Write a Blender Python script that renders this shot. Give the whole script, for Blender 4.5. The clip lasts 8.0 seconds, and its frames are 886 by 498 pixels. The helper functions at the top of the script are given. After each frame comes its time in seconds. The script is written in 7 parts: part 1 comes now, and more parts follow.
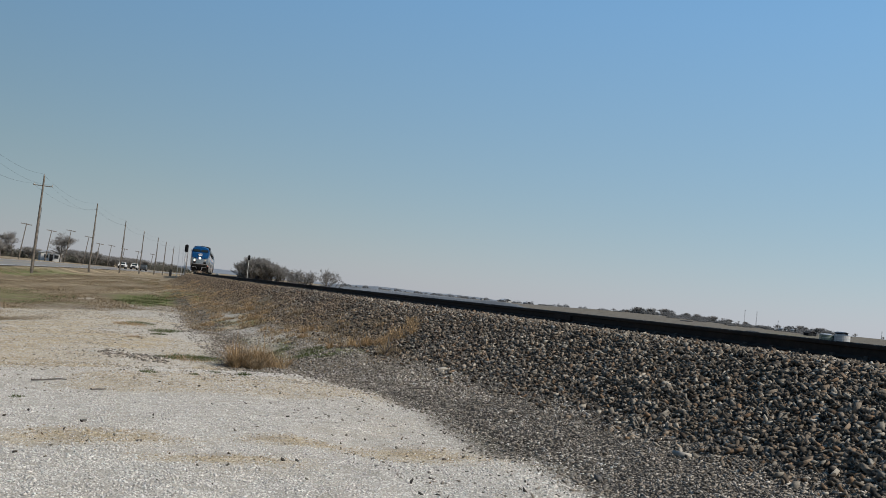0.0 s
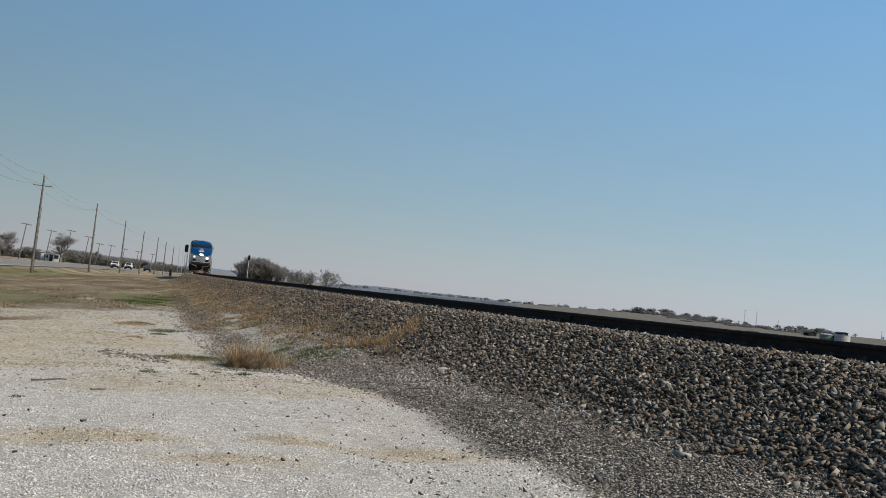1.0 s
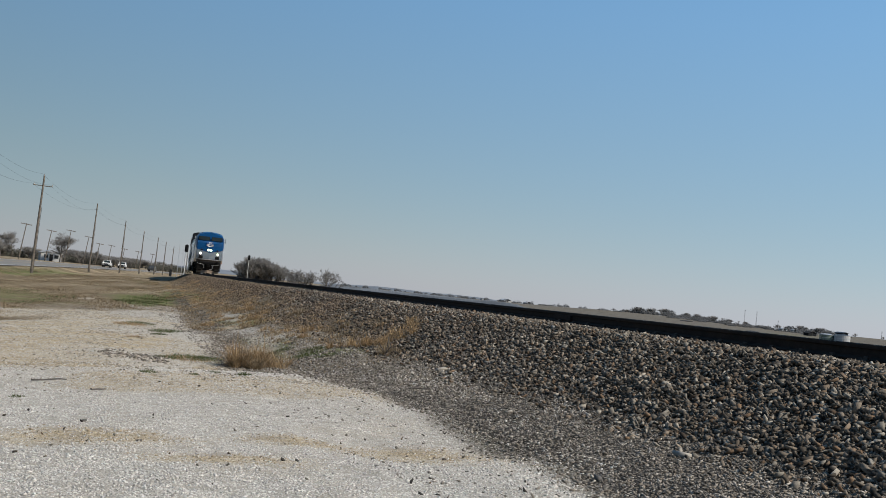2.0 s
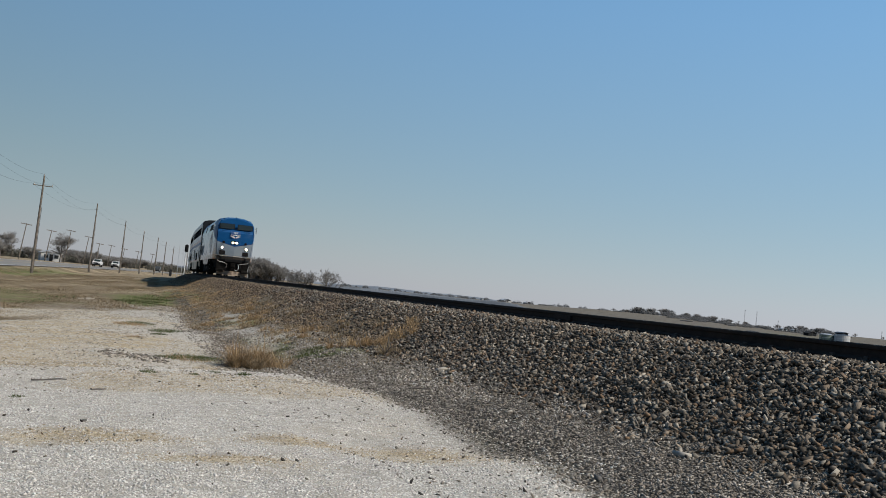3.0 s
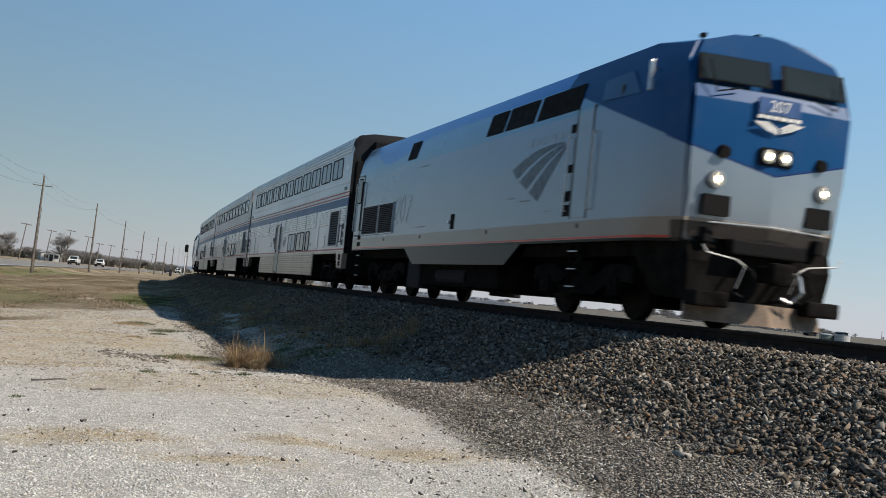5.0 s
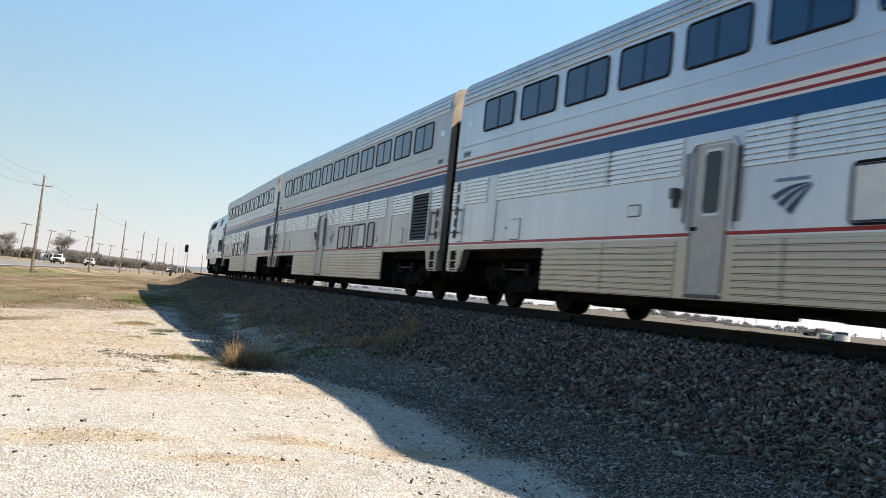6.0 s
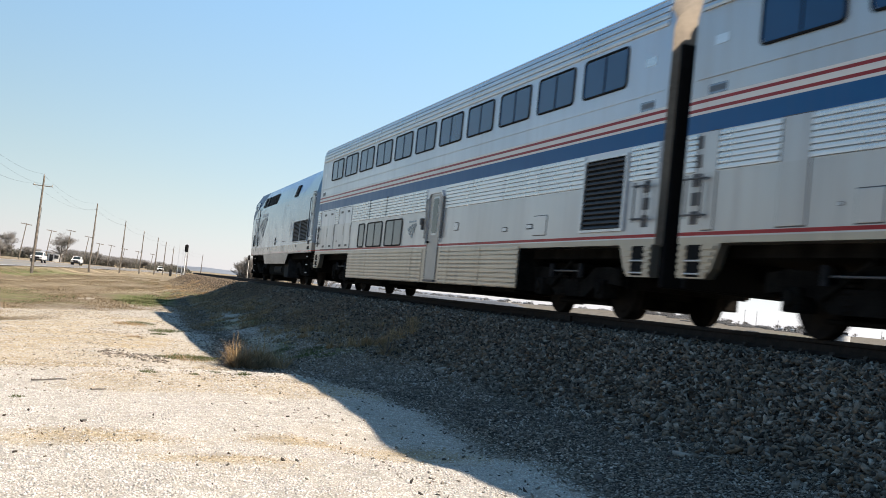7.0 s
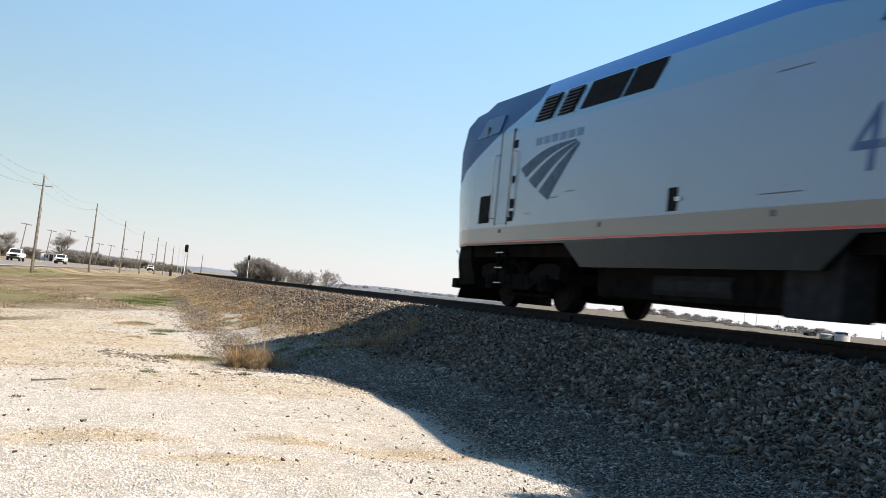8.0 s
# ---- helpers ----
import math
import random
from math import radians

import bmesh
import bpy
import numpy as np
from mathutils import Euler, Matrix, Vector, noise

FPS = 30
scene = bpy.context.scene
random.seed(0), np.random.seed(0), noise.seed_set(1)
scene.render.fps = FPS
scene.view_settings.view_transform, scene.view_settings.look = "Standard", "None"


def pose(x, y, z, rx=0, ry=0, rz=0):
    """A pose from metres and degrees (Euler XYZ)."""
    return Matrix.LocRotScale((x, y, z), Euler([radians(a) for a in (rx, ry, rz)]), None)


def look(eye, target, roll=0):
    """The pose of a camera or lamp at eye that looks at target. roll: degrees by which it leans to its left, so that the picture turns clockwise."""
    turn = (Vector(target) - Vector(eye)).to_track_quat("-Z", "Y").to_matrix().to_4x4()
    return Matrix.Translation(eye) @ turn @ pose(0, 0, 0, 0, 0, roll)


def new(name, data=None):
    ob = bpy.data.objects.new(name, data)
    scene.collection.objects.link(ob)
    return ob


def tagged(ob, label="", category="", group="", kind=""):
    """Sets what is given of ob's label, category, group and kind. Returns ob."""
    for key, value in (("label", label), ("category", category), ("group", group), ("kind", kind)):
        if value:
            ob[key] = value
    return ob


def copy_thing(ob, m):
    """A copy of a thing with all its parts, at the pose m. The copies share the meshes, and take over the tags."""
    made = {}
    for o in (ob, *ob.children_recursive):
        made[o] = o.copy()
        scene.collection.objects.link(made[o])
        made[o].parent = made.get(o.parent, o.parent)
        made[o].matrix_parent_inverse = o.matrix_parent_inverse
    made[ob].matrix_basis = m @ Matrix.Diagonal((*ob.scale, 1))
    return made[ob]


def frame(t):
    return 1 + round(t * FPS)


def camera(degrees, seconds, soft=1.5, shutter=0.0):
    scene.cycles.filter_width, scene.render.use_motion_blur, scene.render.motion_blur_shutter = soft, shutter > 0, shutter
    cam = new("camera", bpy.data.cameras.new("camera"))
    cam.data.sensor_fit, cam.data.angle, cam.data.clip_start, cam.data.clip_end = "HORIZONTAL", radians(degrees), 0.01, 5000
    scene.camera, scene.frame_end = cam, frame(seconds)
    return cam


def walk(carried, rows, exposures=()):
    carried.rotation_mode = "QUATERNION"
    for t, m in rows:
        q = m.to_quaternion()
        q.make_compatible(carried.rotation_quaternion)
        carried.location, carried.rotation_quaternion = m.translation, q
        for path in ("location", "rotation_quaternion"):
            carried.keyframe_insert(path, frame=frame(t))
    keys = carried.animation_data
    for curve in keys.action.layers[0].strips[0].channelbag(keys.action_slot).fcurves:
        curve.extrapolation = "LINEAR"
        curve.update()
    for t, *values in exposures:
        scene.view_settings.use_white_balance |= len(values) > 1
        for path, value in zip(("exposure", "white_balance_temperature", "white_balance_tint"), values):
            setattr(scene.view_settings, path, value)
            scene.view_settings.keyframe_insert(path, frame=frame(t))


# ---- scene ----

# The track's own frame: rail top at RZ near the camera; s runs along the track, u to its right.
RZ = 1.5
GRADE = -0.0021
SPEED = 36.11


def track(s):
    """Centre of the track at s metres along it, and its heading to the right."""
    a, b, c, d = min(s, 60.0), min(max(s - 60.0, 0.0), 140.0), min(max(s - 200.0, 0.0), 560.0), max(s - 760.0, 0.0)
    th = 0.00091 * a + 0.00055 * b + 0.0002 * c
    x = 0.00091 * a * a / 2 + 0.0546 * b + 0.00055 * b * b / 2 + 0.1316 * c + 0.0002 * c * c / 2 + 0.2436 * d
    return x, s, RZ + GRADE * min(s, 500.0), th


def beside(s, u, z=0.0):
    x, y, zz, th = track(s)
    return Vector((x + u * math.cos(th), y - u * math.sin(th), zz + z))


# ---- camera: on a tripod, tilted to its left ----
EYE = Vector((-9.696, 0.0, RZ + 0.0365))
AIM = Vector((0.32364, 0.94530, 0.04072))
cam = camera(42.63, 8.0, 0.8, 0.12)
walk(cam, [(0.0, look(EYE, EYE + 100 * AIM, 5.884)), (8.0, look(EYE, EYE + 100 * AIM, 5.884))],
     exposures=[(0.0, 0.0, 6500, 10), (4.7, 0.0, 6500, 10), (5.8, 0.99, 7100, 14), (8.0, 0.99, 7100, 14)])

# ---- sky and sun ----
SUN = Vector((1.0, -0.85, 1.27)).normalized()
world = bpy.data.worlds.new("world")
scene.world = world
world.use_nodes = True
wt = world.node_tree
bg = wt.nodes["Background"]
sky = wt.nodes.new("ShaderNodeTexSky")
sky.sky_type = "NISHITA"
sky.sun_disc = False
sky.sun_elevation = math.asin(SUN.z)
sky.sun_rotation = math.atan2(SUN.x, SUN.y)
sky.air_density, sky.dust_density, sky.ozone_density = 1.0, 0.15, 3.0
# thin winter haze: evens out the sky's brightness towards the horizon
haze = wt.nodes.new("ShaderNodeVectorMath")
haze.operation = "MULTIPLY_ADD"
haze.inputs[1].default_value = (0.45, 0.31, 0.03)
# the haze glows a little more towards the sun's side and thins out towards the zenith
tc, sep = wt.nodes.new("ShaderNodeTexCoord"), wt.nodes.new("ShaderNodeSeparateXYZ")
wt.links.new(tc.outputs["Generated"], sep.inputs[0])
zen, side, amount, glow = wt.nodes.new("ShaderNodeMapRange"), wt.nodes.new("ShaderNodeMapRange"), wt.nodes.new("ShaderNodeVectorMath"), wt.nodes.new("ShaderNodeVectorMath")
for nd, row in ((zen, (0.25, 1.0, 1.0, 0.55)), (side, (-0.95, 0.75, 0.30, 1.17))):
    for i, v in enumerate(row):
        nd.inputs[i + 1].default_value = v
wt.links.new(sep.outputs[2], zen.inputs[0])
wt.links.new(sep.outputs[0], side.inputs[0])
amount.operation = glow.operation = "SCALE"
tint, lift = wt.nodes.new("ShaderNodeMix"), wt.nodes.new("ShaderNodeMapRange")
tint.data_type = "RGBA"
for i, v in enumerate((0.0, 0.34, 0.0, 1.0)):
    lift.inputs[i + 1].default_value = v
wt.links.new(sep.outputs[2], lift.inputs[0])
# away from the sun the haze thins out to a deeper blue
clear, dim = wt.nodes.new("ShaderNodeMapRange"), wt.nodes.new("ShaderNodeMapRange")
for nd, row in ((clear, (0.35, -0.7, 0.0, 0.75)), (dim, (-0.8, -0.05, 1.30, 1.0))):
    for i, v in enumerate(row):
        nd.inputs[i + 1].default_value = v
    wt.links.new(sep.outputs[0], nd.inputs[0])
deeper, fall = wt.nodes.new("ShaderNodeMath"), wt.nodes.new("ShaderNodeMath")
deeper.operation, fall.operation = "MAXIMUM", "MULTIPLY"
wt.links.new(lift.outputs[0], deeper.inputs[0])
wt.links.new(clear.outputs[0], deeper.inputs[1])
wt.links.new(deeper.outputs[0], tint.inputs[0])
wt.links.new(side.outputs[0], fall.inputs[0])
wt.links.new(dim.outputs[0], fall.inputs[1])
tint.inputs[6].default_value = (1.36, 2.63, 4.73, 1)
tint.inputs[7].default_value = (0.90, 2.72, 6.10, 1)
wt.links.new(tint.outputs[2], glow.inputs[0])
wt.links.new(zen.outputs[0], glow.inputs["Scale"])
wt.links.new(glow.outputs[0], haze.inputs[2])
wt.links.new(sky.outputs[0], haze.inputs[0])
wt.links.new(haze.outputs[0], amount.inputs[0])
wt.links.new(fall.outputs[0], amount.inputs["Scale"])
wt.links.new(amount.outputs[0], bg.inputs[0])
bg.inputs[1].default_value = 0.104
sun = new("sun", bpy.data.lights.new("sun", "SUN"))
sun.data.energy, sun.data.angle, sun.data.color = 5.0, radians(0.53), (1.0, 0.905, 0.775)
sun.matrix_basis = look((30, -30, 60), Vector((30, -30, 60)) - SUN)

# ---- materials ----
class Nodes:
    """Short hand for a material's node tree."""

    def __init__(self, name):
        self.m = bpy.data.materials.new(name)
        self.m.use_nodes = True
        self.t = self.m.node_tree
        self.b = self.t.nodes["Principled BSDF"]

    def n(self, kind, **k):
        nd = self.t.nodes.new(kind)
        for key, v in k.items():
            if key == "operation":
                nd.operation = v
            elif key == "data_type":
                nd.data_type = v
            elif key == "attribute_name":
                nd.attribute_name = v
        return nd

    def put(self, v, sock):
        if isinstance(v, bpy.types.NodeSocket):
            self.t.links.new(v, sock)
        elif isinstance(v, tuple) and len(v) == 3 and sock.type == "RGBA":
            sock.default_value = (*v, 1.0)
        else:
            sock.default_value = v

    def math(self, op, a, b=0.0, c=0.0):
        nd = self.n("ShaderNodeMath", operation=op)
        for v, s in zip((a, b, c), nd.inputs):
            self.put(v, s)
        return nd.outputs[0]

    def mix(self, f, a, b):
        nd = self.n("ShaderNodeMix", data_type="RGBA")
        self.put(f, nd.inputs[0])
        self.put(a, nd.inputs[6])
        self.put(b, nd.inputs[7])
        return nd.outputs[2]

    def coords(self):
        return self.n("ShaderNodeTexCoord").outputs["Object"]

    def xyz(self, v):
        nd = self.n("ShaderNodeSeparateXYZ")
        self.t.links.new(v, nd.inputs[0])
        return nd.outputs

    def noise(self, scale, detail=4.0, rough=0.55, vec=None, stretch=None):
        nd = self.n("ShaderNodeTexNoise")
        nd.inputs["Scale"].default_value = scale
        nd.inputs["Detail"].default_value = detail
        nd.inputs["Roughness"].default_value = rough
        v = vec or self.coords()
        if stretch:
            mp = self.n("ShaderNodeMapping")
            mp.inputs["Scale"].default_value = stretch
            self.t.links.new(v, mp.inputs[0])
            v = mp.outputs[0]
        self.t.links.new(v, nd.inputs["Vector"])
        return nd.outputs["Fac"]

    def ramp(self, v, lo, hi, a=0.0, b=1.0):
        nd = self.n("ShaderNodeMapRange")
        nd.interpolation_type = "SMOOTHSTEP"
        for val, i in zip((v, lo, hi, a, b), range(5)):
            self.put(val, nd.inputs[i])
        return nd.outputs[0]

    def band(self, v, lo, hi, soft=0.004):
        return self.math("MULTIPLY", self.ramp(v, lo - soft, lo + soft), self.ramp(v, hi - soft, hi + soft, 1.0, 0.0))

    def bump(self, h, strength, dist):
        nd = self.n("ShaderNodeBump")
        nd.inputs["Strength"].default_value = strength
        nd.inputs["Distance"].default_value = dist
        self.put(h, nd.inputs["Height"])
        self.t.links.new(nd.outputs[0], self.b.inputs["Normal"])

    def done(self, colour, rough=0.6, metal=0.0, spec=0.5):
        self.put(colour, self.b.inputs["Base Color"])
        self.put(rough, self.b.inputs["Roughness"])
        self.put(metal, self.b.inputs["Metallic"])
        self.put(spec, self.b.inputs["Specular IOR Level"])
        return self.m


def plain(name, col, rough=0.6, metal=0.0, vary=0.15, scale=6.0, grain=60.0, bump=0.0, spec=0.5):
    """Paint, metal or wood of one colour with grime at two scales."""
    k = Nodes(name)
    a, b = k.noise(scale), k.noise(grain, 2.0)
    dark = tuple(c * (1 - 2.2 * vary) for c in col)
    light = tuple(min(1.0, c * (1 + vary)) for c in col)
    f = k.math("ADD", k.math("MULTIPLY", a, 0.7), k.math("MULTIPLY", b, 0.3))
    if bump:
        k.bump(b, 0.4, bump)
    return k.done(k.mix(k.ramp(f, 0.3, 0.7), dark, light), k.ramp(a, 0.3, 0.7, rough * 0.85, min(1.0, rough * 1.15)), metal, spec)


def stone(name, cols, rough=0.85, patchy=0.0):
    """Loose stones: every stone takes a tint of its own."""
    k = Nodes(name)
    r = k.n("ShaderNodeNewGeometry").outputs["Random Per Island"]
    nd = k.n("ShaderNodeValToRGB")
    k.t.links.new(r, nd.inputs[0])
    el = nd.color_ramp.elements
    while len(el) < len(cols):
        el.new(0.5)
    for i, c in enumerate(cols):
        el[i].position = i / (len(cols) - 1)
        el[i].color = (*c, 1)
    g = k.noise(45.0, 3.0)
    f = k.ramp(g, 0.3, 0.75)
    k.bump(g, 0.5, 0.006)
    dark = k.mix(0.4, nd.outputs[0], (0.03, 0.026, 0.023))
    col = k.mix(f, dark, nd.outputs[0])
    if patchy:
        pos = k.n("ShaderNodeNewGeometry").outputs["Position"]
        p1, p2 = k.noise(1.1, 3, 0.6, pos), k.noise(5.5, 3, 0.6, pos)
        tone = k.math("ADD", k.math("MULTIPLY", k.ramp(p1, 0.3, 0.7), 0.45), k.math("MULTIPLY", k.ramp(p2, 0.3, 0.7), 0.55))
        col = k.mix(k.math("MULTIPLY", k.ramp(tone, 0.15, 0.85, 1.0, 0.0), patchy), col, tuple(0.45 * c for c in cols[0]))
    return k.done(col, rough, 0.0, 0.25)


M_ballast = stone("ballast_stone", [(0.0141, 0.0131, 0.0112), (0.0854, 0.0712, 0.0562), (0.2322, 0.1935, 0.1528), (0.0283, 0.0262, 0.0225), (0.3521, 0.2934, 0.2318), (0.0594, 0.0495, 0.0391), (0.5002, 0.4631, 0.3983), (0.0211, 0.0175, 0.0139), (0.2446, 0.1608, 0.1001), (0.2622, 0.2428, 0.2088), (0.1079, 0.0899, 0.071)], patchy=0.22)
M_old_ballast = stone("weathered_ballast", [(0.05, 0.038, 0.028), (0.20, 0.150, 0.104), (0.34, 0.265, 0.19), (0.10, 0.075, 0.054), (0.27, 0.205, 0.145), (0.16, 0.118, 0.08)])
M_grit = stone("grey_gravel", [(0.045, 0.041, 0.036), (0.213, 0.188, 0.160), (0.414, 0.370, 0.320), (0.101, 0.090, 0.081), (0.670, 0.627, 0.563), (0.165, 0.146, 0.124), (0.342, 0.297, 0.240)], patchy=0.35)
M_white = stone("white_gravel", [(0.708, 0.676, 0.629), (0.826, 0.801, 0.759), (0.576, 0.556, 0.535), (0.847, 0.860, 0.828), (0.752, 0.714, 0.657), (0.601, 0.578, 0.550), (0.837, 0.812, 0.771)], patchy=0.24)


M_mid = stone("grey_tan_gravel", [(0.255, 0.225, 0.182), (0.412, 0.375, 0.312), (0.333, 0.290, 0.224), (0.529, 0.490, 0.426), (0.196, 0.170, 0.135)], patchy=0.3)
M_tan = stone("tan_gravel", [(0.50, 0.41, 0.275), (0.60, 0.51, 0.37), (0.36, 0.285, 0.185), (0.66, 0.58, 0.45), (0.46, 0.37, 0.24)], patchy=0.3)


def ground_material():
    """Soil, gravel and grass, mixed by the covers laid down on the ground sheet."""
    k = Nodes("ground_soil")
    pos = k.n("ShaderNodeNewGeometry").outputs["Position"]
    a = lambda nm: k.n("ShaderNodeAttribute", attribute_name=nm).outputs["Fac"]
    n1, n2, n3 = k.noise(0.35, 5, 0.6, pos), k.noise(3.0, 5, 0.65, pos), k.noise(28.0, 4, 0.7, pos)
    far, broad = k.noise(0.012, 4, 0.6, pos), k.noise(0.11, 4, 0.65, pos)

    def pebbles(scale):
        """Each pebble's own tone, and the dark joints between pebbles."""
        v, e = k.n("ShaderNodeTexVoronoi"), k.n("ShaderNodeTexVoronoi")
        e.feature = "DISTANCE_TO_EDGE"
        for nd in (v, e):
            nd.inputs["Scale"].default_value = scale
            k.t.links.new(pos, nd.inputs["Vector"])
        tone = k.xyz(v.outputs["Color"])[0]
        return tone, k.ramp(e.outputs["Distance"], 0.02, 0.22)
    t1, e1 = pebbles(34.0)
    t2, e2 = pebbles(17.0)
    t3, e3 = pebbles(6.5)
    grass = k.mix(k.ramp(n2, 0.35, 0.68), (0.13, 0.096, 0.058), (0.28, 0.218, 0.138))
    grass = k.mix(k.ramp(n1, 0.45, 0.7), grass, (0.35, 0.278, 0.178))
    grass = k.mix(k.math("MULTIPLY", k.ramp(n3, 0.5, 0.7), 0.5), grass, (0.08, 0.062, 0.04))
    grass = k.mix(k.math("MULTIPLY", k.ramp(far, 0.4, 0.65), 0.55), grass, (0.33, 0.275, 0.19))
    grass = k.mix(k.math("MULTIPLY", k.ramp(broad, 0.48, 0.6), 0.7), grass, (0.125, 0.098, 0.055))
    grass = k.mix(k.math("MULTIPLY", k.ramp(broad, 0.44, 0.34), 0.6), grass, (0.40, 0.32, 0.205))
    green = k.mix(k.ramp(n3, 0.35, 0.65), (0.08, 0.11, 0.03), (0.20, 0.205, 0.08))
    white = k.mix(k.ramp(t1, 0.0, 1.0), (0.46, 0.44, 0.40), (0.78, 0.755, 0.705))
    white = k.mix(k.math("MULTIPLY", k.ramp(n1, 0.48, 0.62), 0.55), white, (0.47, 0.39, 0.275))
    white = k.mix(k.math("MULTIPLY", k.ramp(t2, 0.28, 0.2), 0.6), white, (0.30, 0.265, 0.215))
    white = k.mix(k.math("MULTIPLY", k.ramp(t3, 0.30, 0.18), 0.45), white, (0.33, 0.295, 0.24))
    white = k.mix(k.math("MULTIPLY", k.ramp(k.noise(5.5, 3, 0.6, pos), 0.55, 0.35), 0.4), white, (0.30, 0.28, 0.245))
    white = k.mix(e1, (0.36, 0.34, 0.305), white)
    sand = k.mix(k.ramp(n3, 0.32, 0.65), (0.36, 0.28, 0.17), (0.60, 0.495, 0.325))
    sand = k.mix(k.math("MULTIPLY", k.ramp(t3, 0.34, 0.2), 0.5), sand, (0.30, 0.25, 0.185))
    sand = k.mix(k.math("MULTIPLY", k.ramp(t3, 0.72, 0.85), 0.5), sand, (0.66, 0.60, 0.49))
    sand = k.mix(k.math("MULTIPLY", k.math("SUBTRACT", 1.0, e1), 0.45), sand, (0.16, 0.125, 0.085))
    grey = k.mix(k.ramp(t1, 0.15, 1.0), (0.045, 0.040, 0.034), (0.40, 0.36, 0.305))
    grey = k.mix(e1, (0.012, 0.010, 0.009), grey)
    rough_soil = k.mix(k.ramp(t2, 0.2, 0.75), grass, (0.50, 0.455, 0.38))
    rough_soil = k.mix(e2, (0.10, 0.082, 0.06), rough_soil)
    # near-black bed: the shade in gaps between ballast stones, put into the soil
    gap_shade = k.mix(k.ramp(n3, 0.35, 0.65), (0.008, 0.007, 0.006), (0.06, 0.048, 0.038))
    field = k.mix(k.ramp(n1, 0.35, 0.65), (0.098, 0.088, 0.072), (0.145, 0.13, 0.108))
    field = k.mix(k.math("MULTIPLY", k.ramp(far, 0.45, 0.6), 0.6), field, (0.13, 0.115, 0.09))
    col = k.mix(a("pale"), grass, field)
    col = k.mix(a("rubble"), col, rough_soil)
    col = k.mix(k.math("MULTIPLY", a("green"), k.ramp(n2, 0.28, 0.52)), col, green)
    col = k.mix(a("white"), col, white)
    col = k.mix(k.math("MULTIPLY", a("sand"), k.ramp(n2, 0.30, 0.52)), col, sand)
    col = k.mix(a("grey"), col, grey)
    col = k.mix(a("ballast"), col, gap_shade)
    h = k.math("ADD", k.math("MULTIPLY", n3, 0.6), k.math("MULTIPLY", n2, 1.5))
    k.bump(k.math("ADD", h, k.math("MULTIPLY", e1, 0.35)), 0.8, 0.03)
    return k.done(col, 0.95, 0.0, 0.2)


M_ground = ground_material()
M_rail_side = plain("rusty_rail_steel", (0.036, 0.028, 0.024), 0.85, 0.0, 0.3, 8, 80, 0.002, 0.15)
M_rail_top = plain("polished_rail_steel", (0.5, 0.48, 0.46), 0.3, 1.0, 0.1, 3, 40)
M_concrete = plain("concrete", (0.20, 0.18, 0.155), 0.85, 0, 0.15, 4, 60, 0.003)
M_steel_dark = plain("dark_running_gear", (0.014, 0.013, 0.012), 0.95, 0.0, 0.35, 3, 40, 0.003, 0.03)
M_black = plain("black_rubber", (0.010, 0.010, 0.011), 0.8, 0, 0.2, spec=0.1)
M_wheel = plain("wheel_steel", (0.020, 0.017, 0.015), 0.9, 0.0, 0.25, spec=0.06)
M_box = plain("dusty_grey_equipment", (0.030, 0.031, 0.034), 0.8, 0.0, 0.25, spec=0.08)
M_chrome = plain("bright_metal", (0.62, 0.62, 0.62), 0.28, 1.0, 0.08)
M_grab = plain("white_painted_rail", (0.7, 0.7, 0.69), 0.45, 0, 0.1)
M_louver = plain("dark_louver", (0.028, 0.031, 0.036), 0.5, 0.0, 0.2, spec=0.3)


def glass(name, col=(0.003, 0.044, 0.125)):
    """Tinted glass before a dark inside: a clean gloss over a dark tint, each pane a little wavy."""
    k = Nodes(name)
    w = k.noise(0.9, 2)
    k.bump(w, 0.06, 0.02)
    return k.done(k.mix(w, col, tuple(c * 1.6 for c in col)), 0.06, 0.0, 0.28)


M_glass = glass("tinted_window_glass")
M_glass_low = glass("lower_deck_glass", (0.006, 0.021, 0.040))
M_door = plain("warm_grey_door_paint", (0.44, 0.42, 0.39), 0.42, 0.2, 0.08)
M_glass_cab = glass("windshield_glass", (0.014, 0.020, 0.022))
M_lamp = Nodes("headlamp_lens")
M_lamp.b.inputs["Emission Color"].default_value = (1.0, 0.80, 0.52, 1)
M_lamp.b.inputs["Emission Strength"].default_value = 480.0
M_lamp = M_lamp.done((0.9, 0.88, 0.8), 0.15)


def grime(k, col, o, base=0.0, amount=0.35):
    """Dust and streaks laid over paint: heavier low down on the body, with running marks."""
    st = k.noise(1.6, 4, 0.6, stretch=(1.0, 3.5, 0.25))
    fine = k.noise(40.0, 3)
    f = k.math("MULTIPLY", k.ramp(st, 0.42, 0.85), amount)
    f = k.math("ADD", f, k.math("MULTIPLY", k.ramp(fine, 0.5, 0.8), 0.06))
    return k.mix(f, col, (0.24, 0.21, 0.17)), st


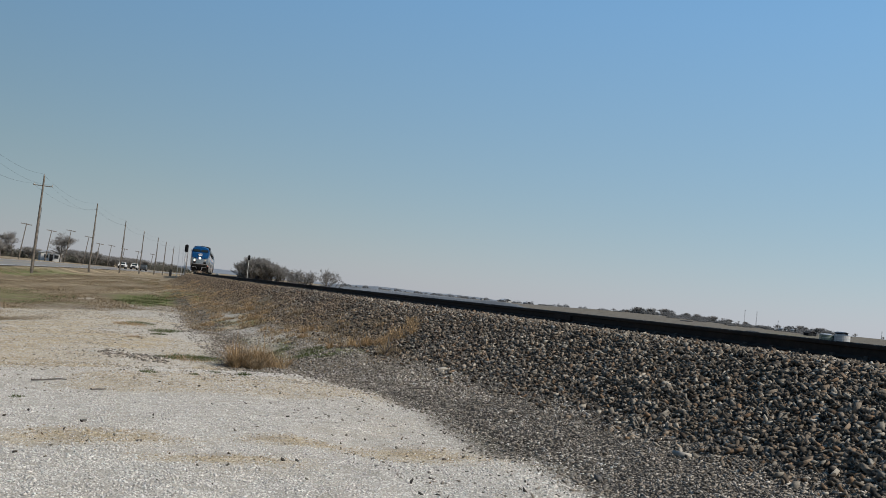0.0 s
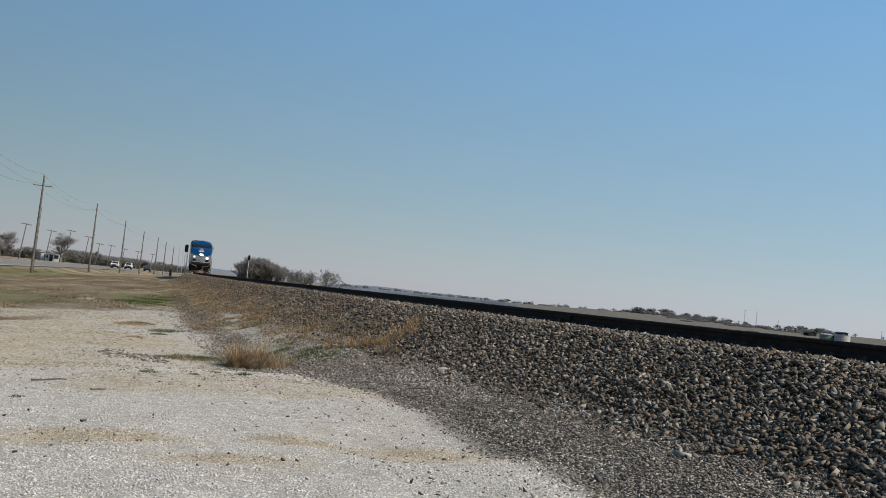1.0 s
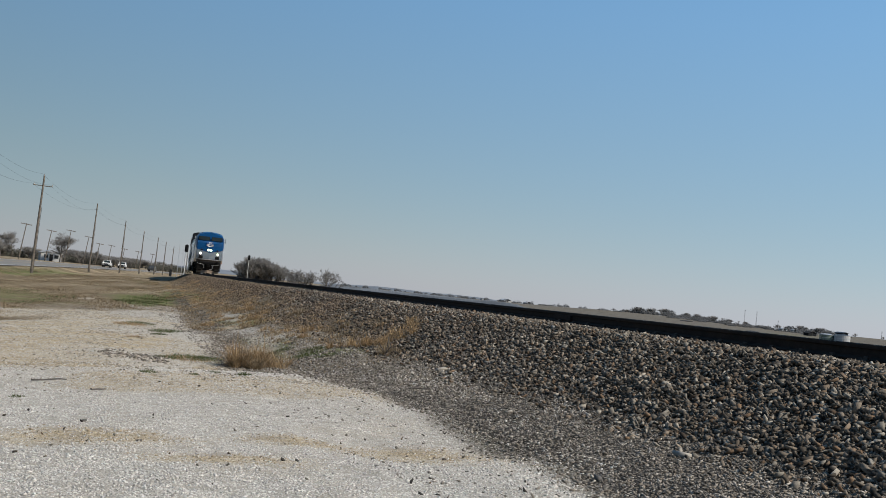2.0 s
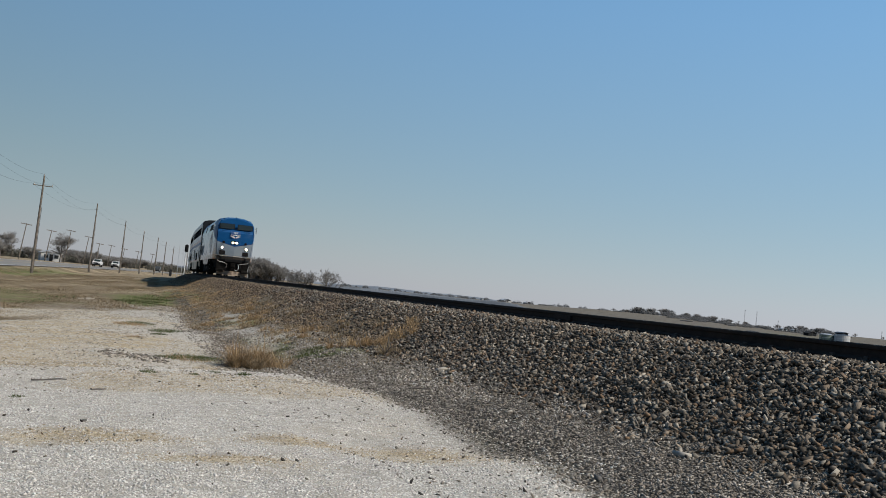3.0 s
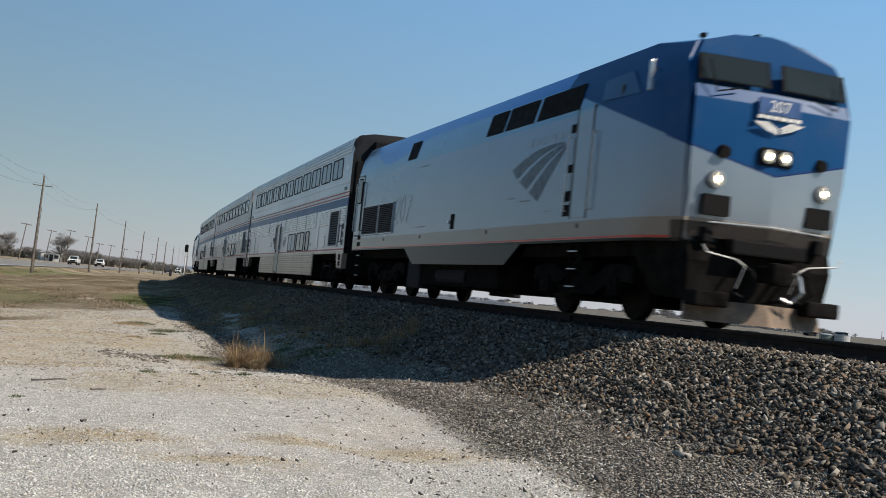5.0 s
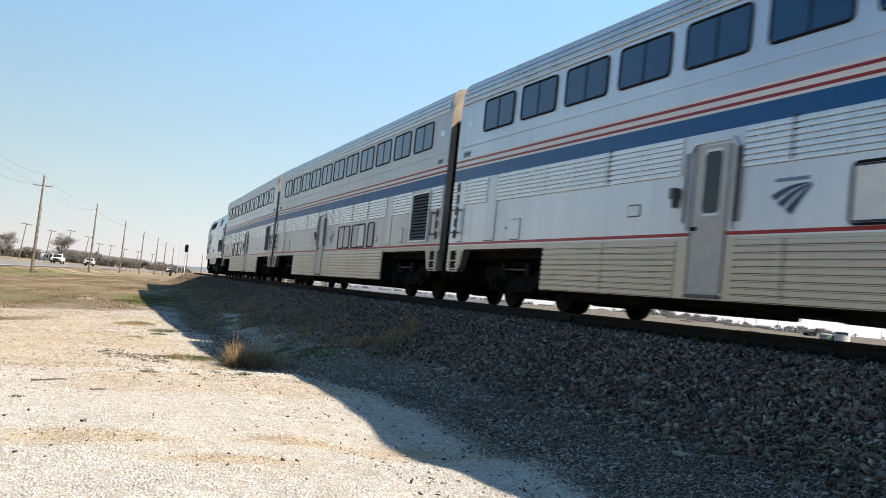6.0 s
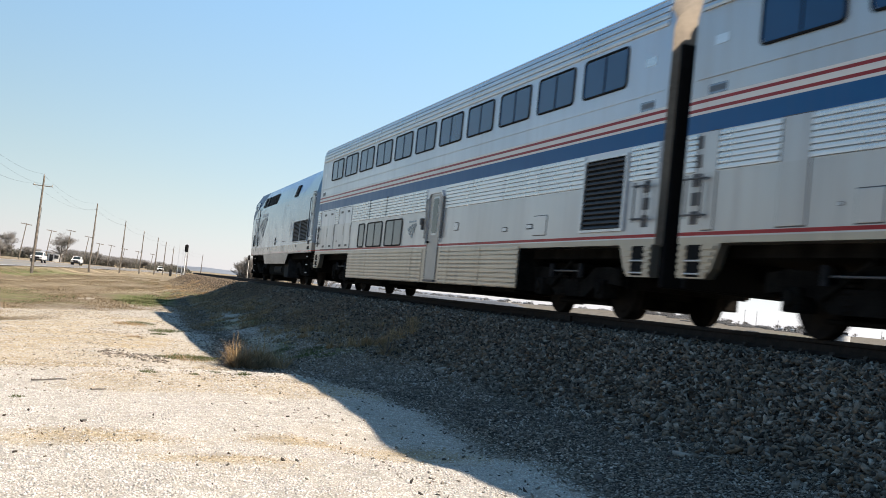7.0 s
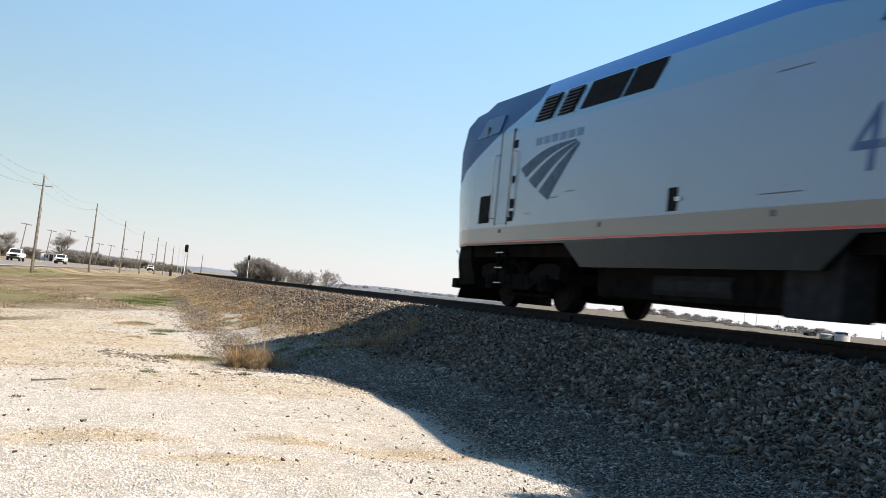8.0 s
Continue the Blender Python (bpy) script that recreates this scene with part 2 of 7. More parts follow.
def coach_paint(name="coach_side_paint", bare=((0.525, 0.55, 0.595), (0.63, 0.65, 0.69)), rough=0.30, ground_warmth=0.0, skirt=(0.40, 0.34, 0.262)):
    """Stainless steel car side: blue band, red and white pinstripes, red belt line, lower panels tan with dirt and
    painted ground reflection.
    """
    k = Nodes(name)
    o = k.xyz(k.coords())
    z = o[2]
    tone = k.noise(0.22, 2, 0.4, stretch=(0.2, 1.0, 0.35))
    col = k.mix(k.ramp(tone, 0.35, 0.65), *bare)
    col = k.mix(k.band(z, 2.645, 2.905), col, (0.002, 0.092, 0.255))
    col = k.mix(k.band(z, 2.905, 3.15), col, (0.74, 0.72, 0.69))
    for lo in (2.945, 3.065):
        col = k.mix(k.band(z, lo, lo + 0.045), col, (0.30, 0.030, 0.035))
    col = k.mix(k.band(z, 1.225, 1.275), col, (0.38, 0.025, 0.030))
    # warm reflection of the ground, painted on between belt line and fluting
    if ground_warmth:
        bounce = k.math("MULTIPLY", k.band(z, 1.275, 2.08, 0.01), k.ramp(k.noise(0.35, 3, 0.5, stretch=(0.2, 1.0, 0.6)), 0.3, 0.6, ground_warmth * 0.6, ground_warmth))
        col = k.mix(bounce, col, (0.37, 0.325, 0.27))
    # skirt tan: dirt, with the ground's warm reflection put into the colour
    col = k.mix(k.ramp(z, 1.20, 1.21, 0.8, 0.0), col, skirt)
    col, st = grime(k, col, o, 0, 0.09)
    paint = k.math("ADD", k.band(z, 2.645, 3.15), k.band(z, 1.225, 1.275))
    metal = k.math("MULTIPLY", k.math("SUBTRACT", 1.0, paint), 0.85)
    return k.done(col, k.ramp(st, 0.3, 0.8, rough, rough * 1.4), metal, k.ramp(paint, 0.2, 0.8, 0.4, 0.15))


def coach_roof():
    k = Nodes("coach_roof_steel")
    o = k.xyz(k.coords())
    col, st = grime(k, (0.042, 0.047, 0.055), o, 0, 0.06)
    return k.done(col, 0.6, 0.15, 0.2)


def loco_paint():
    """Silver sides, blue nose and roof, beige sill band, red line, grey skirt."""
    k = Nodes("locomotive_paint")
    o = k.xyz(k.coords())
    x, y, z = o
    ax = k.math("ABSOLUTE", x)
    silver, blue = (0.265, 0.322, 0.39), (0.004, 0.062, 0.19)
    # the blue mask's lower edge: low at the nose's middle, rising over the cheeks to the cab's roof
    edge = k.math("ADD", 2.28, k.math("MULTIPLY", ax, 0.24))
    back = k.math("MAXIMUM", k.math("ADD", y, 9.75), 0.0)
    edge = k.math("ADD", edge, k.math("MULTIPLY", back, 0.31))
    nose = k.math("MULTIPLY", k.ramp(k.math("SUBTRACT", z, edge), -0.012, 0.012), k.ramp(y, -5.35, -5.33, 1.0, 0.0))
    line = k.math("MULTIPLY", k.band(k.math("SUBTRACT", z, edge), -0.02, 0.02), k.ramp(y, -9.3, -9.2, 1.0, 0.0))
    swoop = k.math("ADD", k.math("SUBTRACT", 4.03, k.math("MULTIPLY", k.ramp(y, 2.5, 6.6), 0.42)), k.math("MULTIPLY", k.ramp(y, 6.6, 10.0), 0.85))
    roof = k.ramp(k.math("SUBTRACT", z, swoop), -0.01, 0.01)
    pale = k.ramp(z, 3.42, 3.43)
    col = k.mix(k.math("MULTIPLY", pale, 0.7), silver, (0.16, 0.32, 0.43))
    col = k.mix(roof, col, (0.03, 0.19, 0.46))
    col = k.mix(k.ramp(z, 1.555, 1.565, 1.0, 0.0), col, (0.25, 0.215, 0.178))
    col = k.mix(k.ramp(z, 1.245, 1.25, 1.0, 0.0), col, (0.012, 0.0125, 0.013))
    low = k.math("MULTIPLY", k.ramp(z, 1.50, 1.52, 1.0, 0.0), k.ramp(y, -9.45, -9.40, 1.0, 0.0))
    col = k.mix(low, col, (0.025, 0.022, 0.021))
    col = k.mix(k.math("MULTIPLY", k.band(z, 1.25, 1.285), k.ramp(y, -9.45, -9.40)), col, (0.50, 0.035, 0.025))
    col = k.mix(nose, col, blue)
    col = k.mix(line, col, (0.012, 0.045, 0.16))
    st = k.noise(1.1, 5, 0.6)
    col = k.mix(k.math("MULTIPLY", k.ramp(st, 0.5, 0.8), 0.10), col, (0.22, 0.20, 0.17))
    rough = k.math("ADD", k.ramp(st, 0.3, 0.8, 0.16, 0.26), k.math("MULTIPLY", nose, 0.20))
    shell = k.math("MULTIPLY", k.ramp(z, 1.56, 1.57), k.math("SUBTRACT", 1.0, nose))
    gloss = k.math("MULTIPLY", k.ramp(nose, 0.0, 1.0, 0.5, 0.14), k.ramp(z, 1.24, 1.25, 0.2, 1.0))
    return k.done(col, rough, k.math("MULTIPLY", shell, 0.5), gloss)


M_cantrail = plain("cantrail_steel", (0.52, 0.535, 0.555), 0.30, 0.85, 0.10, 0.8, 30, 0.001)
M_slate_end = plain("dark_coach_end", (0.012, 0.014, 0.018), 0.6, 0.0, 0.2, 1.2, 20, spec=0.1)
M_dirty_end = plain("dirty_coach_end", (0.26, 0.225, 0.185), 0.8, 0.0, 0.22, 1.2, 20, 0.002)
M_flute = plain("fluted_stainless_steel", (0.66, 0.675, 0.70), 0.28, 0.85, 0.06, 0.8, 30, 0.001)
M_coach, M_roof, M_loco = coach_paint(), coach_roof(), loco_paint()
M_dull_coach = coach_paint("dull_coach_side_paint", ((0.465, 0.468, 0.475), (0.55, 0.548, 0.55)), 0.36, 0.22, (0.37, 0.315, 0.24))
M_ground_lit_coach = coach_paint("ground_lit_coach_paint", ((0.505, 0.527, 0.57), (0.605, 0.622, 0.66)), 0.31, 0.30, (0.32, 0.272, 0.208))
M_blue = plain("blue_livery_paint", (0.03, 0.09, 0.25), 0.4)
M_decal = plain("faded_blue_decal", (0.045, 0.14, 0.28), 0.2, 0, 0.12)
# close to silver: the sheen that washes out the lead's lettering is painted in
M_pale_decal = plain("pale_decal", (0.245, 0.30, 0.368), 0.22, 0.5, 0.12)
M_white_paint = plain("white_paint", (0.78, 0.78, 0.76), 0.45, 0, 0.06)
M_panel = plain("grey_access_panel", (0.60, 0.615, 0.64), 0.36, 0.8, 0.08)
M_seam = plain("dark_seam", (0.10, 0.10, 0.105), 0.6, 0.1, 0.15)
M_ditch = plain("lamp_rim", (0.35, 0.34, 0.33), 0.35, 0.8, 0.1)
M_orange = plain("rusty_plough_steel", (0.22, 0.16, 0.115), 0.75, 0.1, 0.25, 3, 30)
M_wood = plain("weathered_pole_wood", (0.15, 0.128, 0.107), 0.9, 0, 0.3, 3, 30, 0.004)
M_wire = plain("power_line_cable", (0.05, 0.05, 0.05), 0.6)
M_asphalt = plain("asphalt", (0.185, 0.176, 0.163), 0.9, 0, 0.12, 0.2, 8)
M_bark = plain("grey_bark", (0.13, 0.117, 0.106), 0.95, 0, 0.3, 3, 20, 0.01)
# twig grey made paler, so the colour holds some of the distance haze
M_twig = plain("haze_greyed_twigs", (0.235, 0.228, 0.222), 0.95, 0, 0.3, 0.5, 6)


def blade(name, cols):
    """Thin grass: some of the light shines through each blade."""
    m = stone(name, cols)
    t = m.node_tree
    b = t.nodes["Principled BSDF"]
    src = b.inputs["Base Color"].links[0].from_socket
    tr, mx = t.nodes.new("ShaderNodeBsdfTranslucent"), t.nodes.new("ShaderNodeMixShader")
    t.links.new(src, tr.inputs["Color"])
    mx.inputs[0].default_value = 0.45
    t.links.new(b.outputs[0], mx.inputs[1])
    t.links.new(tr.outputs[0], mx.inputs[2])
    t.links.new(mx.outputs[0], t.nodes["Material Output"].inputs["Surface"])
    return m


M_dry = blade("dry_grass_blade", [(0.488, 0.34, 0.184), (0.297, 0.195, 0.104), (0.636, 0.47, 0.27), (0.403, 0.275, 0.153)])
M_brown = blade("brown_grass_blade", [(0.33, 0.24, 0.148), (0.20, 0.145, 0.09), (0.48, 0.375, 0.24), (0.26, 0.19, 0.118), (0.38, 0.30, 0.205), (0.17, 0.135, 0.08), (0.42, 0.33, 0.21)])
M_greenblade = blade("green_weed_blade", [(0.06, 0.10, 0.03), (0.11, 0.14, 0.05), (0.16, 0.16, 0.07)])
M_number = plain("blue_number_paint", (0.03, 0.08, 0.22), 0.2, 0, 0.12)
# winter grey of the scrub, lightened by haze that is mixed into it
M_skyline = stone("haze_greyed_scrub", [(0.14, 0.137, 0.133), (0.175, 0.171, 0.167), (0.21, 0.205, 0.2)])
# air haze over the far scrub is put into this bluish grey
M_hazy = plain("haze_tinted_scrub", (0.152, 0.158, 0.168), 0.95, 0, 0.22, 0.4, 3.0, spec=0.1)
M_cedar = stone("evergreen_foliage", [(0.075, 0.078, 0.062), (0.10, 0.10, 0.082), (0.135, 0.128, 0.11)])

# ---- mesh helpers ----
def part(name, bm, material, parent=None, label=""):
    me = bpy.data.meshes.new(name)
    bm.normal_update()
    bm.to_mesh(me)
    bm.free()
    me.materials.append(material)
    ob = new(name, me)
    ob.parent = parent
    return tagged(ob, label)


def from_arrays(name, verts, faces, material):
    """One mesh from numpy arrays of vertices and equal-sided faces."""
    me = bpy.data.meshes.new(name)
    n = faces.shape[1]
    me.vertices.add(len(verts))
    me.vertices.foreach_set("co", verts.astype(np.float32).ravel())
    me.loops.add(faces.size)
    me.loops.foreach_set("vertex_index", faces.astype(np.int32).ravel())
    me.polygons.add(len(faces))
    me.polygons.foreach_set("loop_start", np.arange(0, faces.size, n, dtype=np.int32))
    me.polygons.foreach_set("loop_total", np.full(len(faces), n, dtype=np.int32))
    me.update(calc_edges=True)
    me.materials.append(material)
    return new(name, me)


def box(bm, x0, x1, y0, y1, z0, z1, bevel=0.0):
    m = Matrix.LocRotScale(((x0 + x1) / 2, (y0 + y1) / 2, (z0 + z1) / 2), None, (abs(x1 - x0), abs(y1 - y0), abs(z1 - z0)))
    vs = bmesh.ops.create_cube(bm, size=1, matrix=m)["verts"]
    if bevel:
        es = list({e for v in vs for e in v.link_edges})
        bmesh.ops.bevel(bm, geom=es, offset=bevel, segments=2, affect="EDGES", profile=0.6)
    return bm


def tube(bm, a, b, r0, r1=None, seg=8):
    """A round bar from a to b, tapered."""
    a, b = Vector(a), Vector(b)
    d = b - a
    m = Matrix.Translation((a + b) / 2) @ d.to_track_quat("Z", "Y").to_matrix().to_4x4()
    bmesh.ops.create_cone(bm, cap_ends=True, segments=seg, radius1=r0, radius2=r0 if r1 is None else r1, depth=d.length, matrix=m)
    return bm


def prism(bm, pts, axis, lo, hi):
    """A polygon of 2D points pushed along an axis (0 x, 1 y, 2 z)."""
    def at(p, h):
        c = list(p)
        c.insert(axis, h)
        return bm.verts.new(c)
    A, B = [at(p, lo) for p in pts], [at(p, hi) for p in pts]
    n = len(pts)
    bm.faces.new(A)
    bm.faces.new(B[::-1])
    for i in range(n):
        bm.faces.new((A[i], B[i], B[(i + 1) % n], A[(i + 1) % n]))
    bmesh.ops.recalc_face_normals(bm, faces=bm.faces[:])
    return bm


def loft(bm, rings, closed=True, caps=True):
    """Skin between rings of equally many points."""
    R = [[bm.verts.new(p) for p in r] for r in rings]
    n = len(R[0])
    for a, b in zip(R, R[1:]):
        for i in range(n if closed else n - 1):
            j = (i + 1) % n
            bm.faces.new((a[i], a[j], b[j], b[i]))
    if caps:
        bm.faces.new(R[0])
        bm.faces.new(R[-1][::-1])
    bmesh.ops.recalc_face_normals(bm, faces=bm.faces[:])
    return bm


def empty(name, m=None):
    ob = new(name)
    ob.empty_display_size = 0.5
    if m is not None:
        ob.matrix_basis = m
    return ob


# ---- ground: one sheet, laid out along the track ----
rng = np.random.default_rng(7)


def track_x(s):
    a, b, c = np.minimum(s, 60.0), np.clip(s - 60.0, 0, 140), np.clip(s - 200.0, 0, 560)
    return 0.00091 * a * a / 2 + 0.0546 * b + 0.00055 * b * b / 2 + 0.1316 * c + 0.0002 * c * c / 2 + 0.2436 * np.maximum(s - 760, 0)


def road_x(s):
    """The highway's own curve: it bends away a little more than the track far off."""
    a, b = np.minimum(s, 60.0), np.clip(s - 60.0, 0, 700)
    return 0.00091 * a * a / 2 + 0.0546 * b + 0.00055 * b * b / 2 + 0.44 * np.maximum(s - 760, 0)


def lumps(x, y, f, seed):
    """Smooth unevenness in -1..1 from a few crossing waves."""
    r = np.random.default_rng(seed)
    v = 0
    for i in range(7):
        a, w, p = r.uniform(0, 6.28), f * r.uniform(0.6, 1.9), r.uniform(0, 6.28)
        v = v + np.sin((x * np.cos(a) + y * np.sin(a)) * w + p)
    return v / 4.0


def smooth(v, lo, hi):
    t = np.clip((v - lo) / (hi - lo), 0, 1)
    return t * t * (3 - 2 * t)


def height(u, s):
    """Ground level at u metres beside the track, s along it."""
    rail = RZ + GRADE * np.minimum(s, 500.0)
    a = np.abs(u)
    x = u + track_x(s)
    w = smooth(a, 6, 12)
    by_road = a * (1 - w) + np.maximum(-(x - road_x(s)), 6.0) * w
    near = np.interp(by_road, [0, 1.55, 1.75, 3.35, 3.8, 5.4, 6.4, 9.0, 13.0, 17.5, 18.8, 19.5, 32.0, 34.0, 60, 400, 3000],
                     [-0.245, -0.245, -0.29, -1.10, -1.22, -1.35, -1.35, -1.40, -1.65, -1.80, -1.45, -1.25, -0.95, -1.05, -1.0, -1.0, -1.0])
    right = np.interp(a, [0, 1.55, 1.75, 3.6, 5, 12, 60, 300, 3000], [-0.20, -0.20, -0.25, -1.25, -1.5, -1.9, -2.2, -2.6, -3.0])
    # on the far side the fields fall away, then swell to a low rise some 600 m off
    away = np.hypot(x - EYE.x, s - EYE.y)
    az = np.degrees(np.arctan2(x - EYE.x, np.maximum(s - EYE.y, 1e-3)))
    swell = np.interp(az, [14, 20, 24, 27, 31, 32.5, 34, 37, 38.2, 39.5, 60], [-0.6, -0.6, 0.1, 1.25, 1.45, 0.6, 0.15, 0.0, 0.1, 0.85, 1.2]) + RZ - rail
    f = smooth(away, 430, 640) * smooth(u, 25, 70)
    right = right * (1 - f) + (swell + 0.12 * lumps(x, s, 0.03, 6)) * f
    z = np.where(u < 0, near, right)
    left = u < -3.4
    dip = smooth(s, 15.5, 21) * (1 - smooth(s, 60, 110)) * smooth(a, 3.6, 5.5) * (1 - smooth(a, 11, 17))
    z = z - 0.26 * dip * left - 0.09 * np.exp(-((s - 10.4) / 1.1) ** 2) * smooth(a, 4.6, 5.6) * (1 - smooth(a, 6.5, 7.6)) * left
    flat = smooth(a, 3.4, 5.0) * left
    z = z + flat * (0.045 * lumps(x, s, 0.9, 3) + 0.018 * lumps(x, s, 3.2, 4)) * np.where(a < 18, 1, 0.1)
    z = z + 0.03 * lumps(x, s, 2.0, 5) * smooth(a, 1.7, 2.4) * (1 - smooth(a, 5, 7))
    return rail + z


def spots(u, s, places):
    """Soft-edged patches: (u, s, half width, half length)."""
    v = 0 * u
    for a, b, ru, rs in places:
        v = np.maximum(v, np.exp(-((u - a) / ru) ** 2 - ((s - b) / rs) ** 2))
    return v


SANDY = ((-9.9, 41, 2.4, 3.5), (-8.4, 36, 1.2, 1.6), (-10.4, 29, 1.4, 3.0), (-7.6, 26, 1.0, 1.2), (-10.2, 36.5, 2.0, 1.8), (-7.2, 37, 0.9, 1.6), (-9.6, 19.5, 1.6, 0.8), (-7.4, 10.3, 0.7, 0.35), (-8.3, 8.9, 0.8, 0.3), (-11, 20, 2.0, 2.5), (-10.5, 24, 2.2, 3), (-6.3, 10.1, 1.0, 0.6), (-9.3, 9.9, 1.0, 0.55), (-9.0, 27, 2.6, 5), (-10.4, 33, 2.2, 3.5), (-9.4, 18, 1.7, 1.7), (-6.9, 20, 0.8, 1.6))
GREENS = ((-3.9, 58, 0.45, 3.0), (-3.8, 66, 0.45, 4.0), (-6.1, 66, 0.8, 4.0), (-4.4, 23.6, 0.45, 1.2), (-7.15, 22.9, 0.5, 0.5), (-6.9, 53, 0.9, 3.0), (-5.6, 62, 1.0, 5), (-7.4, 55, 0.9, 3), (-6.8, 58, 1.4, 5), (-4.6, 72, 0.8, 8), (-5.0, 67, 0.8, 5), (-17, 108, 1.5, 8), (-17, 150, 1.5, 20), (-4.9, 27.5, 0.7, 2.2), (-4.4, 37, 0.7, 4), (-6.8, 60, 1.6, 8), (-6.2, 57, 1.4, 4.0), (-5.2, 63, 1.1, 4.5), (-17.5, 124, 1.6, 10), (-15.5, 150, 1.6, 9), (-7.2, 22.6, 0.7, 0.9), (-5.3, 24.5, 0.5, 1.2))


PALE = ((-4.85, 32.5, 0.55, 3.2), (-4.7, 28.5, 0.45, 2.0), (-4.35, 39, 0.45, 3.5), (-5.2, 26.5, 0.45, 1.6), (-9.2, 55, 0.5, 2.5))


def lane_field(u, s):
    """A wheel lane of dark gravel along the foot of the bank."""
    return np.exp(-((u + 5.62 - 0.0255 * (s - 27) + 0.2 * lumps(u + track_x(s), s, 2.2, 12)) / 0.40) ** 2) * smooth(s, 23, 27) * (1 - smooth(s, 62, 84))


def turf_field(u, s):
    """Dry grass that has crept up the bank from its foot."""
    n = lumps(u + track_x(s), s, 1.3, 63)
    return np.where(u < 0, smooth(-u + 0.35 * n, 2.15, 2.9) * (1 - smooth(-u + 0.4 * n, 4.5, 5.6)) * smooth(s + 4 * n, 22, 33) * np.clip(0.75 + 0.6 * lumps(u, s * 0.6, 1.1, 64), 0.15, 1), 0)


def zones(u, s):
    """How much of each cover lies at a place."""
    x = u + track_x(s)
    a = -u
    w1, w2 = lumps(x, s, 0.5, 11), lumps(x, s, 2.2, 12)
    edge = w1 * 0.35 + w2 * 0.12
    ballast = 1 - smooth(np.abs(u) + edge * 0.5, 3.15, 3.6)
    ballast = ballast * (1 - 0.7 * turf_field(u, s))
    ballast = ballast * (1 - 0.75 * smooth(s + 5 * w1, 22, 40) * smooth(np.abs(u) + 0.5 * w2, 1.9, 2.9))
    pad_edge = 5.35 - 0.2 * smooth(s, 8.6, 9.4) * (1 - smooth(s, 9.6, 10.6)) - 0.12 * smooth(s, 11.5, 13) + 0.6 * smooth(s, 13, 15.5) + 0.75 * smooth(s, 15, 19) - 0.5 * smooth(s, 24, 29) - 0.7 * smooth(s, 30, 54)
    white = smooth(a + edge * 0.6, pad_edge - 0.25, pad_edge + 0.35) * (1 - smooth(s + w1 * 4 + w2 * 2.5 + (a - 8) * 2.0, 39, 49))
    white = np.maximum(white, 0.8 * smooth(spots(u, s, PALE) + 0.3 * w2, 0.3, 0.7))
    white = np.where(u > 0, 0, white)
    white = white * (1 - smooth(a + 2.5 * w1, 15, 19))
    grey = (1 - smooth(a + edge, 5.6, 7.0)) * np.where(u < 0, 1, 0) * (1 - 0.92 * smooth(s + w1 * 3, 14.5, 23))
    lane = lane_field(u, s)
    grey, white = np.maximum(grey, 0.85 * lane), white * (1 - 0.8 * lane)
    sand = np.maximum(smooth(lumps(x * 0.7, s * 1.6, 0.6, 15) + 0.3 * w2, 0.35, 0.8) * 0.7, 0.8 * smooth(s + 3 * w1, 15, 22) * smooth(lumps(x * 0.6, s * 0.9, 0.55, 16) + 0.4 * w2, -0.1, 0.7)) * white
    sand = np.maximum(sand * 0.8, smooth(spots(u, s, SANDY) + 0.25 * w2 * smooth(s, 12, 20), 0.12, 0.95) * 0.9 * white)
    green = smooth(lumps(x, s * 0.5, 0.3, 17) + 0.4 * w2, 0.35, 0.75) * (1 - white) * (1 - ballast) * np.where(u < 0, 1, 0.2) * (1 - smooth(s, 90, 200))
    green = np.maximum(green * 0.6, smooth(spots(u, s, GREENS) + 0.25 * w2, 0.25, 0.65) * 0.95)
    return ballast, np.clip(grey * (1 - white), 0, 1), white, sand, green


def pale_field(u, s):
    return smooth(u, 20, 60)


def rubble_field(u, s):
    """Stony soil along the foot of the bank and round the pad."""
    x = u + track_x(s)
    return np.where(u < 0, smooth(-u, 1.8, 3.0) * (1 - smooth(-u + 2 * lumps(x, s, 0.4, 19), 8, 12)) * (1 - 0.85 * smooth(s + 8 * lumps(x, s, 0.3, 20), 34, 60)) * (1 - 0.6 * turf_field(u, s)), 0)


